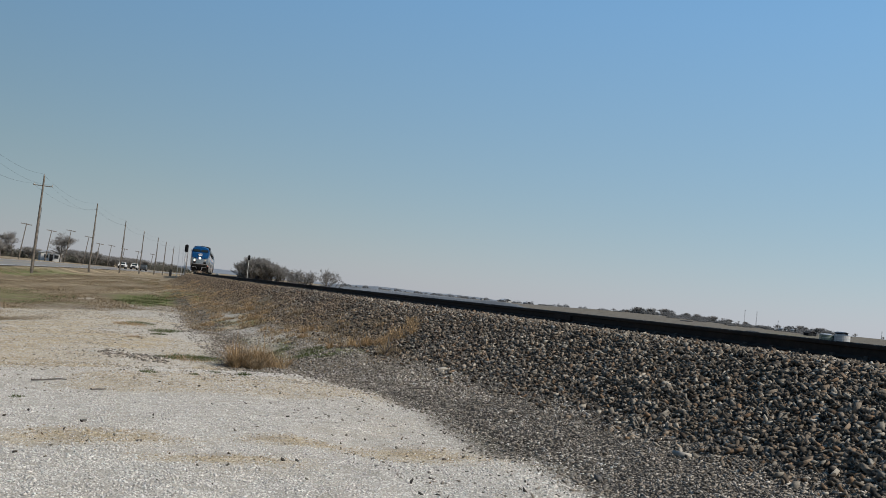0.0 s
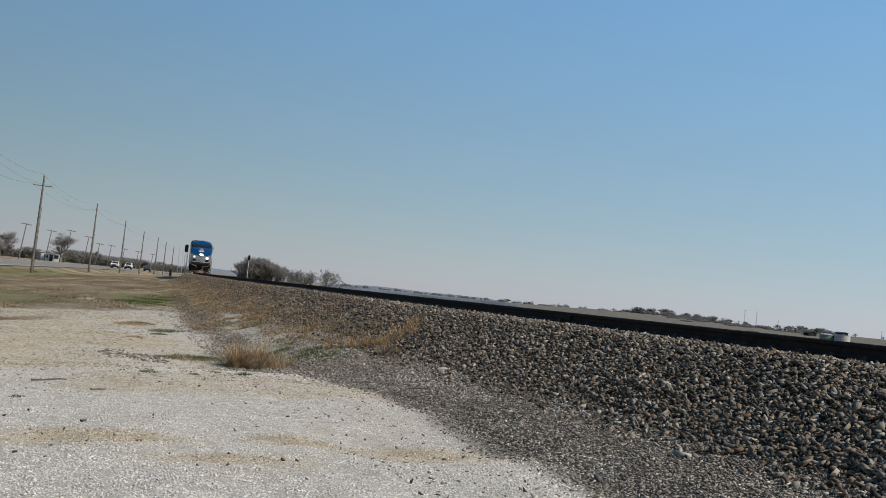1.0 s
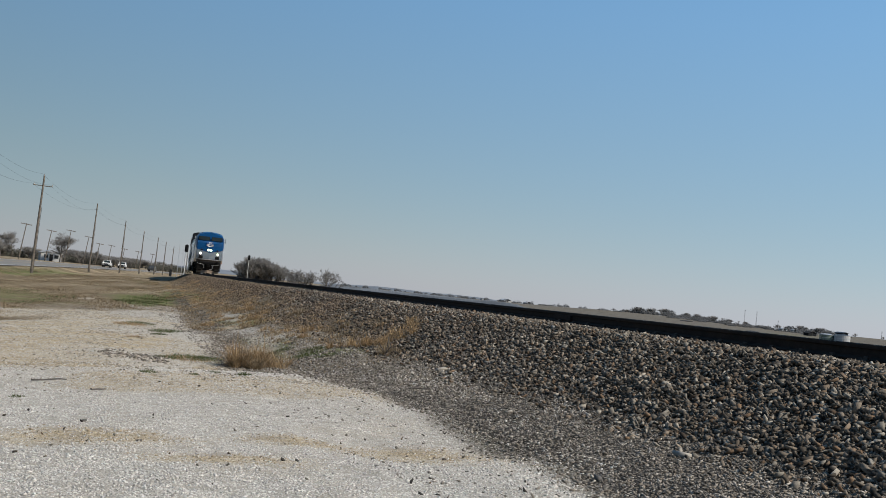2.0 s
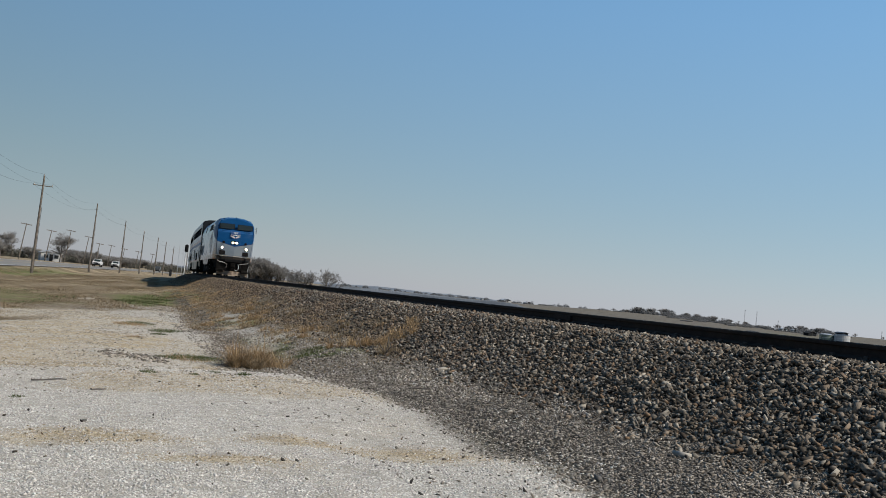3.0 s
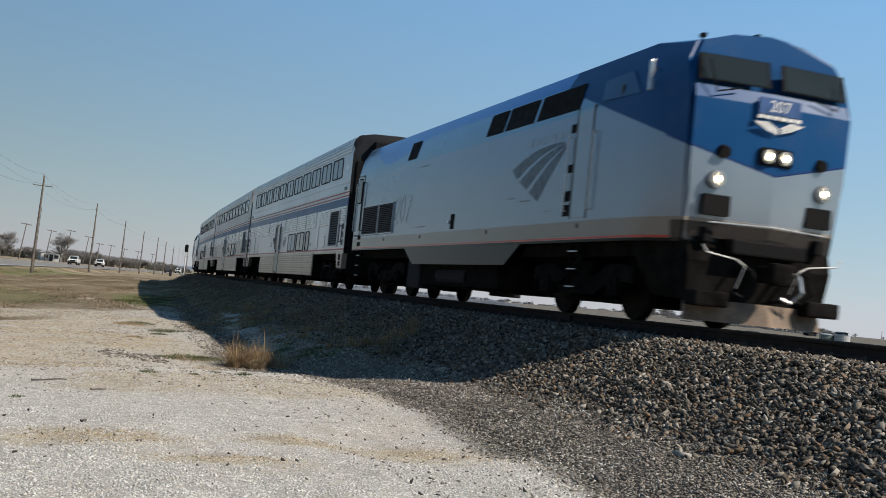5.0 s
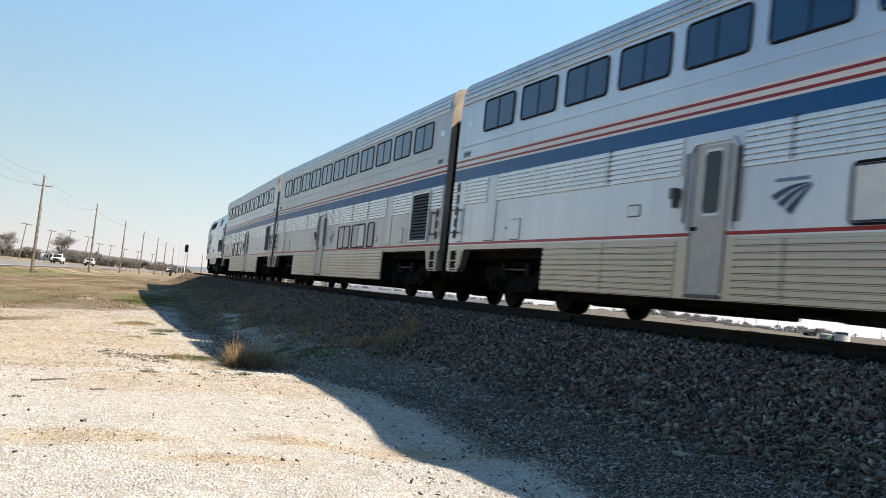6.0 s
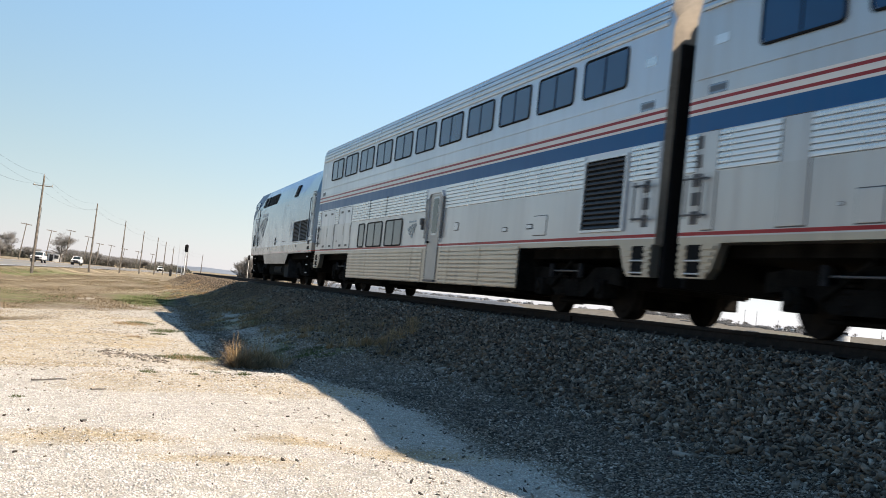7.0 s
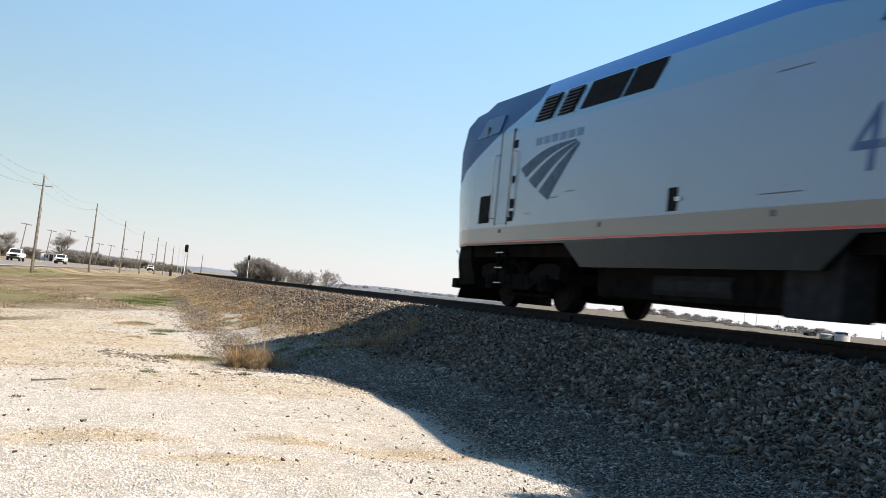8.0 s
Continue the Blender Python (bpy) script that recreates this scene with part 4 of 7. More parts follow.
for u, s, rad, tall, sd in ((-8.40, 15.9, 0.13, 0.09, 71), (-9.96, 13.2, 0.09, 0.07, 73), (-7.08, 16.1, 0.13, 0.10, 74), (-7.45, 16.3, 0.11, 0.07, 76), (-7.8, 15.7, 0.08, 0.06, 77), (-7.15, 22.7, 0.45, 0.13, 83), (-7.6, 22.3, 0.30, 0.11, 85), (-7.9, 33.3, 0.50, 0.14, 75),
                            (-7.05, 31.0, 0.45, 0.16, 86), (-7.3, 29.6, 0.22, 0.10, 88), (-7.3, 22.5, 0.55, 0.10, 78), (-6.85, 22.8, 0.4, 0.10, 79), (-7.6, 34.0, 0.5, 0.12, 80), (-4.75, 23.4, 0.4, 0.12, 94), (-4.35, 24.3, 0.4, 0.10, 95), (-4.95, 25.2, 0.35, 0.10, 97), (-4.5, 22.4, 0.3, 0.08, 98), (-7.4, 55, 0.8, 0.14, 100), (-6.6, 57, 0.9, 0.14, 101), (-6.0, 60, 0.9, 0.14, 103), (-5.4, 63, 0.8, 0.14, 104), (-5.0, 66, 0.8, 0.14, 106), (-6.4, 53, 0.7, 0.12, 107), (-7.95, 28.3, 0.2, 0.09, 81)):
    tuft("weed_tuft", u, s, int(260 * rad / 0.2), rad, tall, 1.0, M_greenblade if sd % 3 else M_dry, "low green weed tuft on pale gravel" if sd % 3 else "low dry weed tuft on pale gravel", sd * 3, 0.007)


def build_grass():
    # along the bank's foot, then the meadow up to the road
    # low tufts on the bank, many crowns to one mesh
    cu, cs, r = spread(900, -5.8, -1.9, 20.0, 95.0, 65, 1.5)
    m = r.uniform(0, 1, len(cu)) < turf_field(cu, cs) * (1 - lane_field(cu, cs)) * (1 - 0.8 * zones(cu, cs)[2])
    cu, cs = cu[m], cs[m]
    k = np.repeat(np.arange(len(cu)), 46)
    rad = r.uniform(0.10, 0.34, len(cu))[k] * np.sqrt(r.uniform(0, 1, len(k)))
    a = r.uniform(0, 6.28, len(k))
    tall = r.uniform(0.06, 0.15, len(cu))[k] * r.uniform(0.5, 1.1, len(k))
    u, s = cu[k] + rad * np.cos(a), cs[k] + 1.4 * rad * np.sin(a)
    for q, mat_, sd in ((k % 3 != 0, M_dry, 66), (k % 3 == 0, M_brown, 67)):
        tagged(blades("bank_grass", lay(u[q], s[q], -0.01), tall[q], np.full(q.sum(), 2.3), r.uniform(0.007, 0.014, q.sum()) * (1 + s[q] / 60), mat_, sd), "tufts of straw-coloured grass on the bank", "grass", kind="stuff")
    u, s, r = spread(70000, -7.2, -1.9, 20.0, 130.0, 41, 1.5)
    m = r.uniform(0, 1, len(u)) < smooth(-u + 0.7 * lumps(u, s, 1.1, 43), 1.9, 3.0) * smooth(s + 6 * lumps(u, s, 0.7, 44), 20, 36) * smooth(lumps(u, s * 0.6, 1.6, 47), -0.55, 0.35) * (1 - smooth(-u, 5.0, 7.0) * (1 - smooth(s + 6 * lumps(u, s, 0.5, 48), 36, 50))) * (1 - smooth(-u + 0.8 * lumps(u, s, 0.6, 53), 5.0, 7.0)) * (1 - lane_field(u, s)) * (1 - zones(u, s)[2]) ** 2 * (1 - 0.9 * spots(u, s, GREENS))
    u, s = u[m], s[m]
    tagged(blades("bank_grass", lay(u, s, -0.01), r.uniform(0.03, 0.10, len(u)) * (1 + 0.7 * lumps(u, s, 1.3, 49)), np.full(len(u), 2.2), r.uniform(0.007, 0.016, len(u)) * (1 + s / 90), M_brown, 42), "dry brown grass along the foot of the bank", "grass", kind="stuff")
    u, s, r = spread(80000, -19.0, -5.0, 34.0, 150.0, 45, 2.0)
    zb, zg, zw, zs, ze = zones(u, s)
    m = r.uniform(0, 1, len(u)) < (1 - zw) ** 2
    u, s, ze = u[m], s[m], ze[m]
    g = r.uniform(0, 1, len(u)) < ze * 0.85
    for flag, mat_, lab in ((False, M_brown, "short dry winter grass of the meadow"), (True, M_greenblade, "green weeds among dry grass")):
        q = g == flag
        tagged(blades("meadow_grass", lay(u[q], s[q], -0.01), r.uniform(0.03, 0.13, q.sum()) * np.clip(0.75 + 0.7 * lumps(u[q], s[q] * 0.3, 1.2, 57), 0.2, 1.6), np.full(q.sum(), 1.6), r.uniform(0.010, 0.024, q.sum()) * (1 + s[q] / 80), mat_, 46), lab, "grass", kind="stuff")


build_grass()


# ---- twigs and litter ----
def bent_stick(name, pts, r0, label, material):
    bm = bmesh.new()
    for i, (a, b) in enumerate(zip(pts, pts[1:])):
        tube(bm, a, b, r0 * (1 - 0.5 * i / len(pts)), r0 * (1 - 0.5 * (i + 1) / len(pts)), 6)
    return tagged(part(name, bm, material), label, "twig")


def ground_at(u, s, lift=0.0):
    p = lay(np.array([u]), np.array([s]), np.array([lift]))[0]
    return Vector(p)


for u, s, l, a, seed in ((-9.85, 14.7, 0.42, 10, 1), (-9.2, 13.6, 0.2, 30, 2), (-4.6, 16.4, 0.5, 20, 3), (-2.6, 17.6, 0.5, 70, 4), (-4.9, 15.2, 0.3, -10, 5), (-3.9, 11.5, 0.35, 40, 6), (-8.3, 18.8, 0.3, -20, 7)):
    r = random.Random(seed)
    d = Vector((math.cos(radians(a)), math.sin(radians(a)), 0))
    pts = [ground_at(u + d.x * l * k / 4 + r.uniform(-0.015, 0.015), s + d.y * l * k / 4, 0.018 + r.uniform(0, 0.012)) for k in range(5)]
    bent_stick("twig", pts, 0.011, "weathered dark twig lying on gravel", M_bark)
base = ground_at(-3.6, 21.2)
for k, (dx, dy, h) in enumerate(((0.05, 0.02, 0.42), (0.22, 0.05, 0.30), (-0.16, 0.1, 0.26), (0.12, -0.12, 0.2))):
    pts = [base + Vector((dx * t * 0.6, dy * t, h * t * (1 - 0.15 * t))) + Vector((math.sin(3 * t + k) * 0.02, 0, 0)) for t in (0, 0.25, 0.5, 0.75, 1.0)]
    bent_stick("dead_branch", pts, 0.014, "dead upright branch of a small weed bush", M_bark)

# ---- train: shared pieces ----
def body_rings(stations):
    """Closed rings from (y, [(half width, z), ...]): sill to the roof's middle and down the other side."""
    out = []
    for y, prof in stations:
        right = [(w, y[i] if isinstance(y, list) else y, z) for i, (w, z) in enumerate(prof)]
        out.append(right + [(-w, yy, z) for w, yy, z in right[::-1] if w > 1e-6])
    return out


def rrect(w, h, r, n=4):
    """Corners of a rounded rectangle round the origin."""
    pts = []
    for cx, cy, a in ((w / 2 - r, h / 2 - r, 0), (-w / 2 + r, h / 2 - r, 90), (-w / 2 + r, -h / 2 + r, 180), (w / 2 - r, -h / 2 + r, 270)):
        pts += [(cx + r * math.cos(radians(a + 90 * i / n)), cy + r * math.sin(radians(a + 90 * i / n))) for i in range(n + 1)]
    return pts


def ring_mesh(w, h, r, t, depth):
    """A rounded window frame, standing out along +x."""
    bm = bmesh.new()
    A, B = rrect(w, h, r), rrect(w - 2 * t, h - 2 * t, max(r - t, 0.01))
    n = len(A)
    o0, o1 = [bm.verts.new((0, *p)) for p in A], [bm.verts.new((depth, *p)) for p in A]
    i0, i1 = [bm.verts.new((0, *p)) for p in B], [bm.verts.new((depth, *p)) for p in B]
    for i in range(n):
        j = (i + 1) % n
        bm.faces.new((o0[i], o0[j], o1[j], o1[i]))
        bm.faces.new((o1[i], o1[j], i1[j], i1[i]))
        bm.faces.new((i1[i], i1[j], i0[j], i0[i]))
    bmesh.ops.recalc_face_normals(bm, faces=bm.faces[:])
    return bm


def to_mesh(name, bm, material):
    me = bpy.data.meshes.new(name)
    bm.normal_update()
    bm.to_mesh(me)
    bm.free()
    me.materials.append(material)
    return me


def side_pose(side, x, y, z):
    """On the side of a vehicle: +x of the piece looks outward."""
    return pose(side * x, y, z, 0, 0, 0 if side > 0 else 180)


def fix(name, me, parent, m, label=""):
    ob = new(name, me)
    ob.parent = parent
    ob.matrix_basis = m
    return tagged(ob, label)


WINDOWS = {}


def window(parent, side, x, y, z, w, h, r=0.12, mullions=1, blind=0, pane_mat=None):
    key = (round(w, 3), round(h, 3), mullions, pane_mat)
    if key not in WINDOWS:
        fr = to_mesh("window_frame", ring_mesh(w, h, r, 0.030, 0.022), M_black)
        bm = bmesh.new()
        prism(bm, rrect(w - 0.07, h - 0.07, r), 0, -0.004, 0.006)
        pn = to_mesh("pane", bm, pane_mat or M_glass)
        bm = bmesh.new()
        for i in range(mullions):
            c = -w / 2 + w * (i + 1) / (mullions + 1)
            box(bm, 0, 0.016, c - 0.012, c + 0.012, -h / 2 + 0.03, h / 2 - 0.03)
        mu = to_mesh("mullion", bm, M_black) if mullions else None
        WINDOWS[key] = (fr, pn, mu)
    fr, pn, mu = WINDOWS[key]
    ob = fix("window", fr, parent, side_pose(side, x, y, z))
    fix("pane", pn, ob, Matrix())
    if mu:
        fix("mullion", mu, ob, Matrix())
    if blind:
        bm = bmesh.new()
        for a, b in ((0.02, w / 2 - 0.06), (-w / 2 + 0.06, -0.02))[:blind]:
            box(bm, 0.004, 0.010, a, b, -h / 2 + 0.06, h / 2 - 0.06)
        fix("blind", to_mesh("blind", bm, M_white_paint), ob, Matrix(), "closed pale window blind")
    return ob


def fluted(name, y0, y1, z0, z1, ribs, x, parent, sides=(-1, 1), material=None, depth=0.02):
    """Horizontally fluted steel panel."""
    h = (z1 - z0) / ribs
    pts = [(0.0, z0)]
    for i in range(ribs):
        b = z0 + h * i
        pts += [(0.0, b + 0.06 * h), (depth, b + 0.16 * h), (depth * 1.05, b + 0.5 * h), (depth, b + 0.84 * h), (0.0, b + 0.94 * h)]
    pts += [(0.0, z1), (-0.02, z1), (-0.02, z0)]
    y0, y1 = min(y0, y1), max(y0, y1)
    n = max(1, round((y1 - y0) / 2.1))
    for s in sides:
        for i in range(n):
            bm = bmesh.new()
            prism(bm, [(s * (x + a), z) for a, z in pts], 1, y0 + (y1 - y0) * i / n + 0.010 * (i > 0), y0 + (y1 - y0) * (i + 1) / n - 0.010 * (i < n - 1))
            part(name, bm, material or M_coach, parent)


def swoosh_mesh(w, h, material):
    """A leaf of three curved stripes that meet at the upper right; faces +x, width along y."""
    bm = bmesh.new()
    tip = Vector((w / 2, h / 2))
    for e0, e1 in ((0.0, 0.27), (0.37, 0.63), (0.73, 1.0)):
        def end(e):
            return Vector((-w / 2 + w * 0.52 * e ** 1.2, h * 0.16 - h * 0.66 * e))
        def curve(e, t):
            p = tip.lerp(end(e), t)
            return p + Vector((-0.05 * w, 0.12 * h)) * math.sin(math.pi * t) * (1 - 0.8 * e)
        up = [curve(e0, t / 10) for t in range(1, 11)]
        dn = [curve(e1, t / 10) for t in range(1, 11)]
        A = [bm.verts.new((0.0, p.x, p.y)) for p in up]
        B = [bm.verts.new((0.0, p.x, p.y)) for p in dn]
        for i in range(9):
            bm.faces.new((A[i], B[i], B[i + 1], A[i + 1]))
    bmesh.ops.solidify(bm, geom=bm.faces[:], thickness=0.003)
    return to_mesh("emblem", bm, material)


def text_mesh(name, body, size, material, shear=0.0):
    cu = bpy.data.curves.new(name, "FONT")
    cu.body, cu.size, cu.align_x, cu.align_y, cu.extrude, cu.shear = body, size, "CENTER", "CENTER", 0.0015, shear
    ob = bpy.data.objects.new(name, cu)
    scene.collection.objects.link(ob)
    bpy.context.view_layer.update()
    me = bpy.data.meshes.new_from_object(ob.evaluated_get(bpy.context.evaluated_depsgraph_get()))
    bpy.data.objects.remove(ob)
    bpy.data.curves.remove(cu)
    me.name = name
    me.materials.clear()
    me.materials.append(material)
    return me


def wheel_mesh(r):
    bm = bmesh.new()
    prof = [(-0.07, 0.0), (-0.07, r - 0.12), (-0.06, r - 0.09), (-0.068, r), (0.045, r + 0.004), (0.055, r + 0.03), (0.078, r + 0.028), (0.078, r - 0.10), (0.05, r - 0.13), (0.05, 0.0)]
    rings = []
    for i in range(28):
        a = 2 * math.pi * i / 28
        rings.append([bm.verts.new((x, q * math.cos(a), q * math.sin(a))) for x, q in prof])
    for i in range(28):
        A, B = rings[i], rings[(i + 1) % 28]
        for j in range(len(prof) - 1):
            if prof[j][1] == 0 and prof[j + 1][1] == 0:
                continue
            vs = [A[j], A[j + 1], B[j + 1], B[j]]
            bm.faces.new(vs)
    bmesh.ops.remove_doubles(bm, verts=bm.verts[:], dist=1e-5)
    bmesh.ops.recalc_face_normals(bm, faces=bm.faces[:])
    return to_mesh("wheel", bm, M_wheel)


WHEEL = {0.46: wheel_mesh(0.46), 0.51: wheel_mesh(0.51)}


def bogie(parent, yc, base, r):
    """A two-axle bogie: cast side frames with pedestals, springs, axle boxes, bolster and four wheels."""
    h = base / 2
    bm = bmesh.new()
    for s in (-1, 1):
        pts = [(yc - h - 0.62, r + 0.05), (yc - h - 0.62, r + 0.30), (yc - h - 0.2, r + 0.36), (yc - h + 0.35, r + 0.34), (yc - 0.55, r + 0.14), (yc + 0.55, r + 0.14),
               (yc + h - 0.35, r + 0.34), (yc + h + 0.2, r + 0.36), (yc + h + 0.62, r + 0.30), (yc + h + 0.62, r + 0.05), (yc + h + 0.28, r + 0.08), (yc + h - 0.35, r + 0.02),
               (yc + 0.6, r - 0.16), (yc - 0.6, r - 0.16), (yc - h + 0.35, r + 0.02), (yc - h - 0.28, r + 0.08)]
        prism(bm, pts, 0, s * 1.02, s * 1.20)
    box(bm, -1.1, 1.1, yc - 0.25, yc + 0.25, r - 0.05, r + 0.42, 0.03)
    for e in (-1, 1):
        box(bm, -1.1, 1.1, yc + e * (h + 0.62) - 0.06, yc + e * (h + 0.62) + 0.06, r + 0.02, r + 0.2)
    b = part("bogie", bm, M_steel_dark, parent)
    bm = bmesh.new()
    box(bm, -0.62, 0.62, yc - h + 0.2, yc + h - 0.2, r - 0.26, r + 0.3, 0.05)
    for s in (-1, 1):
        for e in (-1, 1):
            yy = yc + e * (h - r - 0.12)
            box(bm, s * 0.70, s * 0.98, yy - 0.09, yy + 0.09, r - 0.2, r + 0.22, 0.03)
        tube(bm, (s * 0.92, yc - h + 0.3, r - 0.24), (s * 0.92, yc + h - 0.3, r - 0.24), 0.035, None, 6)
    part("brake_rigging", bm, M_steel_dark, b)
    for s in (-1, 1):
        for e in (-1, 1):
            fix("wheel", WHEEL[r], b, pose(s * 0.755, yc + e * h, r, 0, 0, 0 if s < 0 else 180))
            bm = bmesh.new()
            box(bm, s * 1.0, s * 1.27, yc + e * h - 0.17, yc + e * h + 0.17, r - 0.17, r + 0.14, 0.03)
            tube(bm, (s * 1.27, yc + e * h, r), (s * 1.31, yc + e * h, r), 0.11, 0.09, 12)
            part("axle_box", bm, M_steel_dark, b)
        for e in (-1, 1):
            bm = bmesh.new()
            yy = yc + e * 0.33
            for i in range(7):
                tube(bm, (s * 1.12, yy, r - 0.12 + i * 0.07), (s * 1.12, yy, r - 0.085 + i * 0.07), 0.12, 0.12, 12)
            part("spring", bm, M_steel_dark, b)
        bm = bmesh.new()
        tube(bm, (s * 1.26, yc - 0.15, r + 0.45), (s * 1.24, yc + 0.75, r + 0.0), 0.035)
        part("damper", bm, M_steel_dark, b)
        if r < 0.5:
            for e in (-1, 1):
                bm = bmesh.new()
                tube(bm, (s * 1.31, yc + e * 0.62, r + 0.16), (s * 1.31, yc + e * 0.62, r + 0.40), 0.05, 0.045, 10)
                part("vertical_damper", bm, M_box, b, "dusty grey shock absorber")
            bm = bmesh.new()
            tube(bm, (s * 1.31, yc - 0.5, r + 0.27), (s * 1.31, yc + 0.5, r + 0.27), 0.016, None, 6)
            part("link_rod", bm, M_seam, b)
    for e in (-1, 1):
        bm = bmesh.new()
        tube(bm, (-0.7, yc + e * h, r), (0.7, yc + e * h, r), 0.085, 0.085, 10)
        part("axle", bm, M_steel_dark, b)
    return b


def ladder(parent, side, x, y, z0, z1, n, w=0.36, material=None, label="", back=True):
    bm = bmesh.new()
    for e in (-1, 1):
        tube(bm, (side * x, y + e * w / 2, z0), (side * x, y + e * w / 2, z1), 0.014, None, 6)
    for i in range(n):
        z = z0 + (z1 - z0) * (i + 0.5) / n
        tube(bm, (side * (x + 0.02), y - w / 2, z), (side * (x + 0.02), y + w / 2, z), 0.016, None, 6)
        tube(bm, (side * (x - 0.10), y - w / 2, z), (side * (x + 0.02), y - w / 2, z), 0.012, None, 6)
        tube(bm, (side * (x - 0.10), y + w / 2, z), (side * (x + 0.02), y + w / 2, z), 0.012, None, 6)
    return part("ladder", bm, material or M_grab, parent, label)


def grille(parent, side, x, y0, y1, z0, z1, n, slant=0.0, lean=0.0, name="grille"):
    """A louvred opening: dark back plate, frame and slats."""
    def at(y, z, out):
        k = (z - z0) / (z1 - z0)
        return (side * (x + out - lean * k), y + slant * k, z)
    bm = bmesh.new()
    loft(bm, [[at(y0, z0, 0.006), at(y1, z0, 0.006), at(y1, z1, 0.006), at(y0, z1, 0.006)], [at(y0, z0, -0.01), at(y1, z0, -0.01), at(y1, z1, -0.01), at(y0, z1, -0.01)]])
    g = part(name, bm, M_black, parent)
    if n:
        bm = bmesh.new()
        h = (z1 - z0) / n
        for i in range(n):
            a, b = z0 + h * (i + 0.12), z0 + h * (i + 0.62)
            loft(bm, [[at(y0 + 0.02, a, 0.03), at(y1 - 0.02, a, 0.03), at(y1 - 0.02, a + 0.012, 0.034), at(y0 + 0.02, a + 0.012, 0.034)],
                      [at(y0 + 0.02, b, 0.004), at(y1 - 0.02, b, 0.004), at(y1 - 0.02, b + 0.012, 0.008), at(y0 + 0.02, b + 0.012, 0.008)]])
        part("slat", bm, M_louver, g)
    return g


M_lens_off = plain("lens_reflector", (0.55, 0.52, 0.45), 0.15, 0.7, 0.05)


def soften(ob, degrees):
    """Smooth shading up to an angle."""
    ob.data.polygons.foreach_set("use_smooth", [True] * len(ob.data.polygons))
    ob.data.set_sharp_from_angle(angle=radians(degrees))


# ---- locomotive: nose towards -y ----
def locomotive(number, lit):
    ob = empty("locomotive")
    prof = [(1.52, 1.2), (1.52, 1.25), (1.52, 2.3), (1.52, 3.42), (1.39, 4.0), (1.19, 4.35), (0.6, 4.50), (0.0, 4.54)]
    mid = [(1.42, 1.2), (1.43, 1.25), (1.49, 2.3), (1.49, 3.3), (1.36, 3.93), (1.13, 4.25), (0.58, 4.41), (0.0, 4.46)]
    face = [(1.25, 1.2), (1.26, 1.26), (1.33, 2.3), (1.36, 3.35), (1.34, 3.90), (1.19, 4.17), (0.62, 4.35), (0.0, 4.41)]
    fy = [-9.68, -9.70, -9.78, -9.80, -9.62, -9.52, -9.53, -9.54]
    end = [(1.40, 1.2), (1.40, 1.25), (1.40, 2.3), (1.40, 3.42), (1.27, 4.0), (1.06, 4.30), (0.55, 4.43), (0.0, 4.47)]
    bm = bmesh.new()
    rings = body_rings([(fy, face), (-9.0, mid), (-8.3, prof), (0.0, prof), (9.95, prof), (10.12, end)])
    loft(bm, rings)
    # the nose's middle crease stands forward of its cheeks
    bmesh.ops.bevel(bm, geom=[e for e in bm.edges if abs(e.verts[0].co.y - e.verts[1].co.y) < 0.25 and e.verts[0].co.y < -9.4 and e.verts[0].co.x * e.verts[1].co.x > 0 and abs(e.verts[0].co.x) > 1.0],
                    offset=0.07, segments=3, affect="EDGES")
    bmesh.ops.recalc_face_normals(bm, faces=bm.faces[:])
    body = part("body", bm, M_loco, ob)
    soften(body, 32)

    bm = bmesh.new()
    loft(bm, [[(-1.18, -9.70, 1.29), (0.0, -9.92, 1.29), (1.18, -9.70, 1.29)],
              [(-1.30, -9.79, 2.30), (0.0, -9.95, 2.30), (1.30, -9.79, 2.30)],
              [(-1.32, -9.81, 3.30), (0.0, -9.91, 3.30), (1.32, -9.81, 3.30)],
              [(-1.29, -9.72, 3.50), (0.0, -9.80, 3.50), (1.29, -9.72, 3.50)]], closed=False, caps=False)
    bmesh.ops.solidify(bm, geom=bm.faces[:], thickness=0.03)
    soften(part("nose_plate", bm, M_loco, ob), 14)

    for s in (-1, 1):
        bm = bmesh.new()
        # the two sides of the body differ: skirt, louvres and emblem stand farther forward on one
        shape = [(-3.5, 1.25), (-2.62, 0.78), (3.75, 0.78), (4.42, 1.25)] if s > 0 else [(-4.1, 1.25), (-3.24, 0.80), (3.2, 0.80), (4.16, 1.25)]
        prism(bm, shape, 0, s * 1.44, s * 1.515)
        part("skirt", bm, M_loco, ob)
    # windshields, set in black rubber
    for s in (-1, 1):
        A = [(s * 0.13, -9.805, 3.58), (s * 1.22, -9.725, 3.58), (s * 1.21, -9.640, 3.96), (s * 0.13, -9.705, 3.96)]
        def grow(p, k, o):
            c = sum((Vector(q) for q in A), Vector()) / 4
            v = c + (Vector(p) - c) * k
            return (v.x, v.y - o, v.z)
        bm = bmesh.new()
        loft(bm, [[grow(p, 1.06, 0.0) for p in A], [grow(p, 1.06, 0.022) for p in A]])
        ws = part("windshield", bm, M_black, ob)
        bm = bmesh.new()
        loft(bm, [[grow(p, 0.97, 0.0) for p in A], [grow(p, 0.97, 0.030) for p in A]])
        part("pane", bm, M_glass_cab, ws)
        bm = bmesh.new()
        tube(bm, (s * 1.0, -9.87, 3.40), (s * 0.62, -9.85, 3.50), 0.012, None, 6)
        tube(bm, (s * 1.02, -9.88, 3.38), (s * 1.12, -9.79, 3.86), 0.010, None, 6)
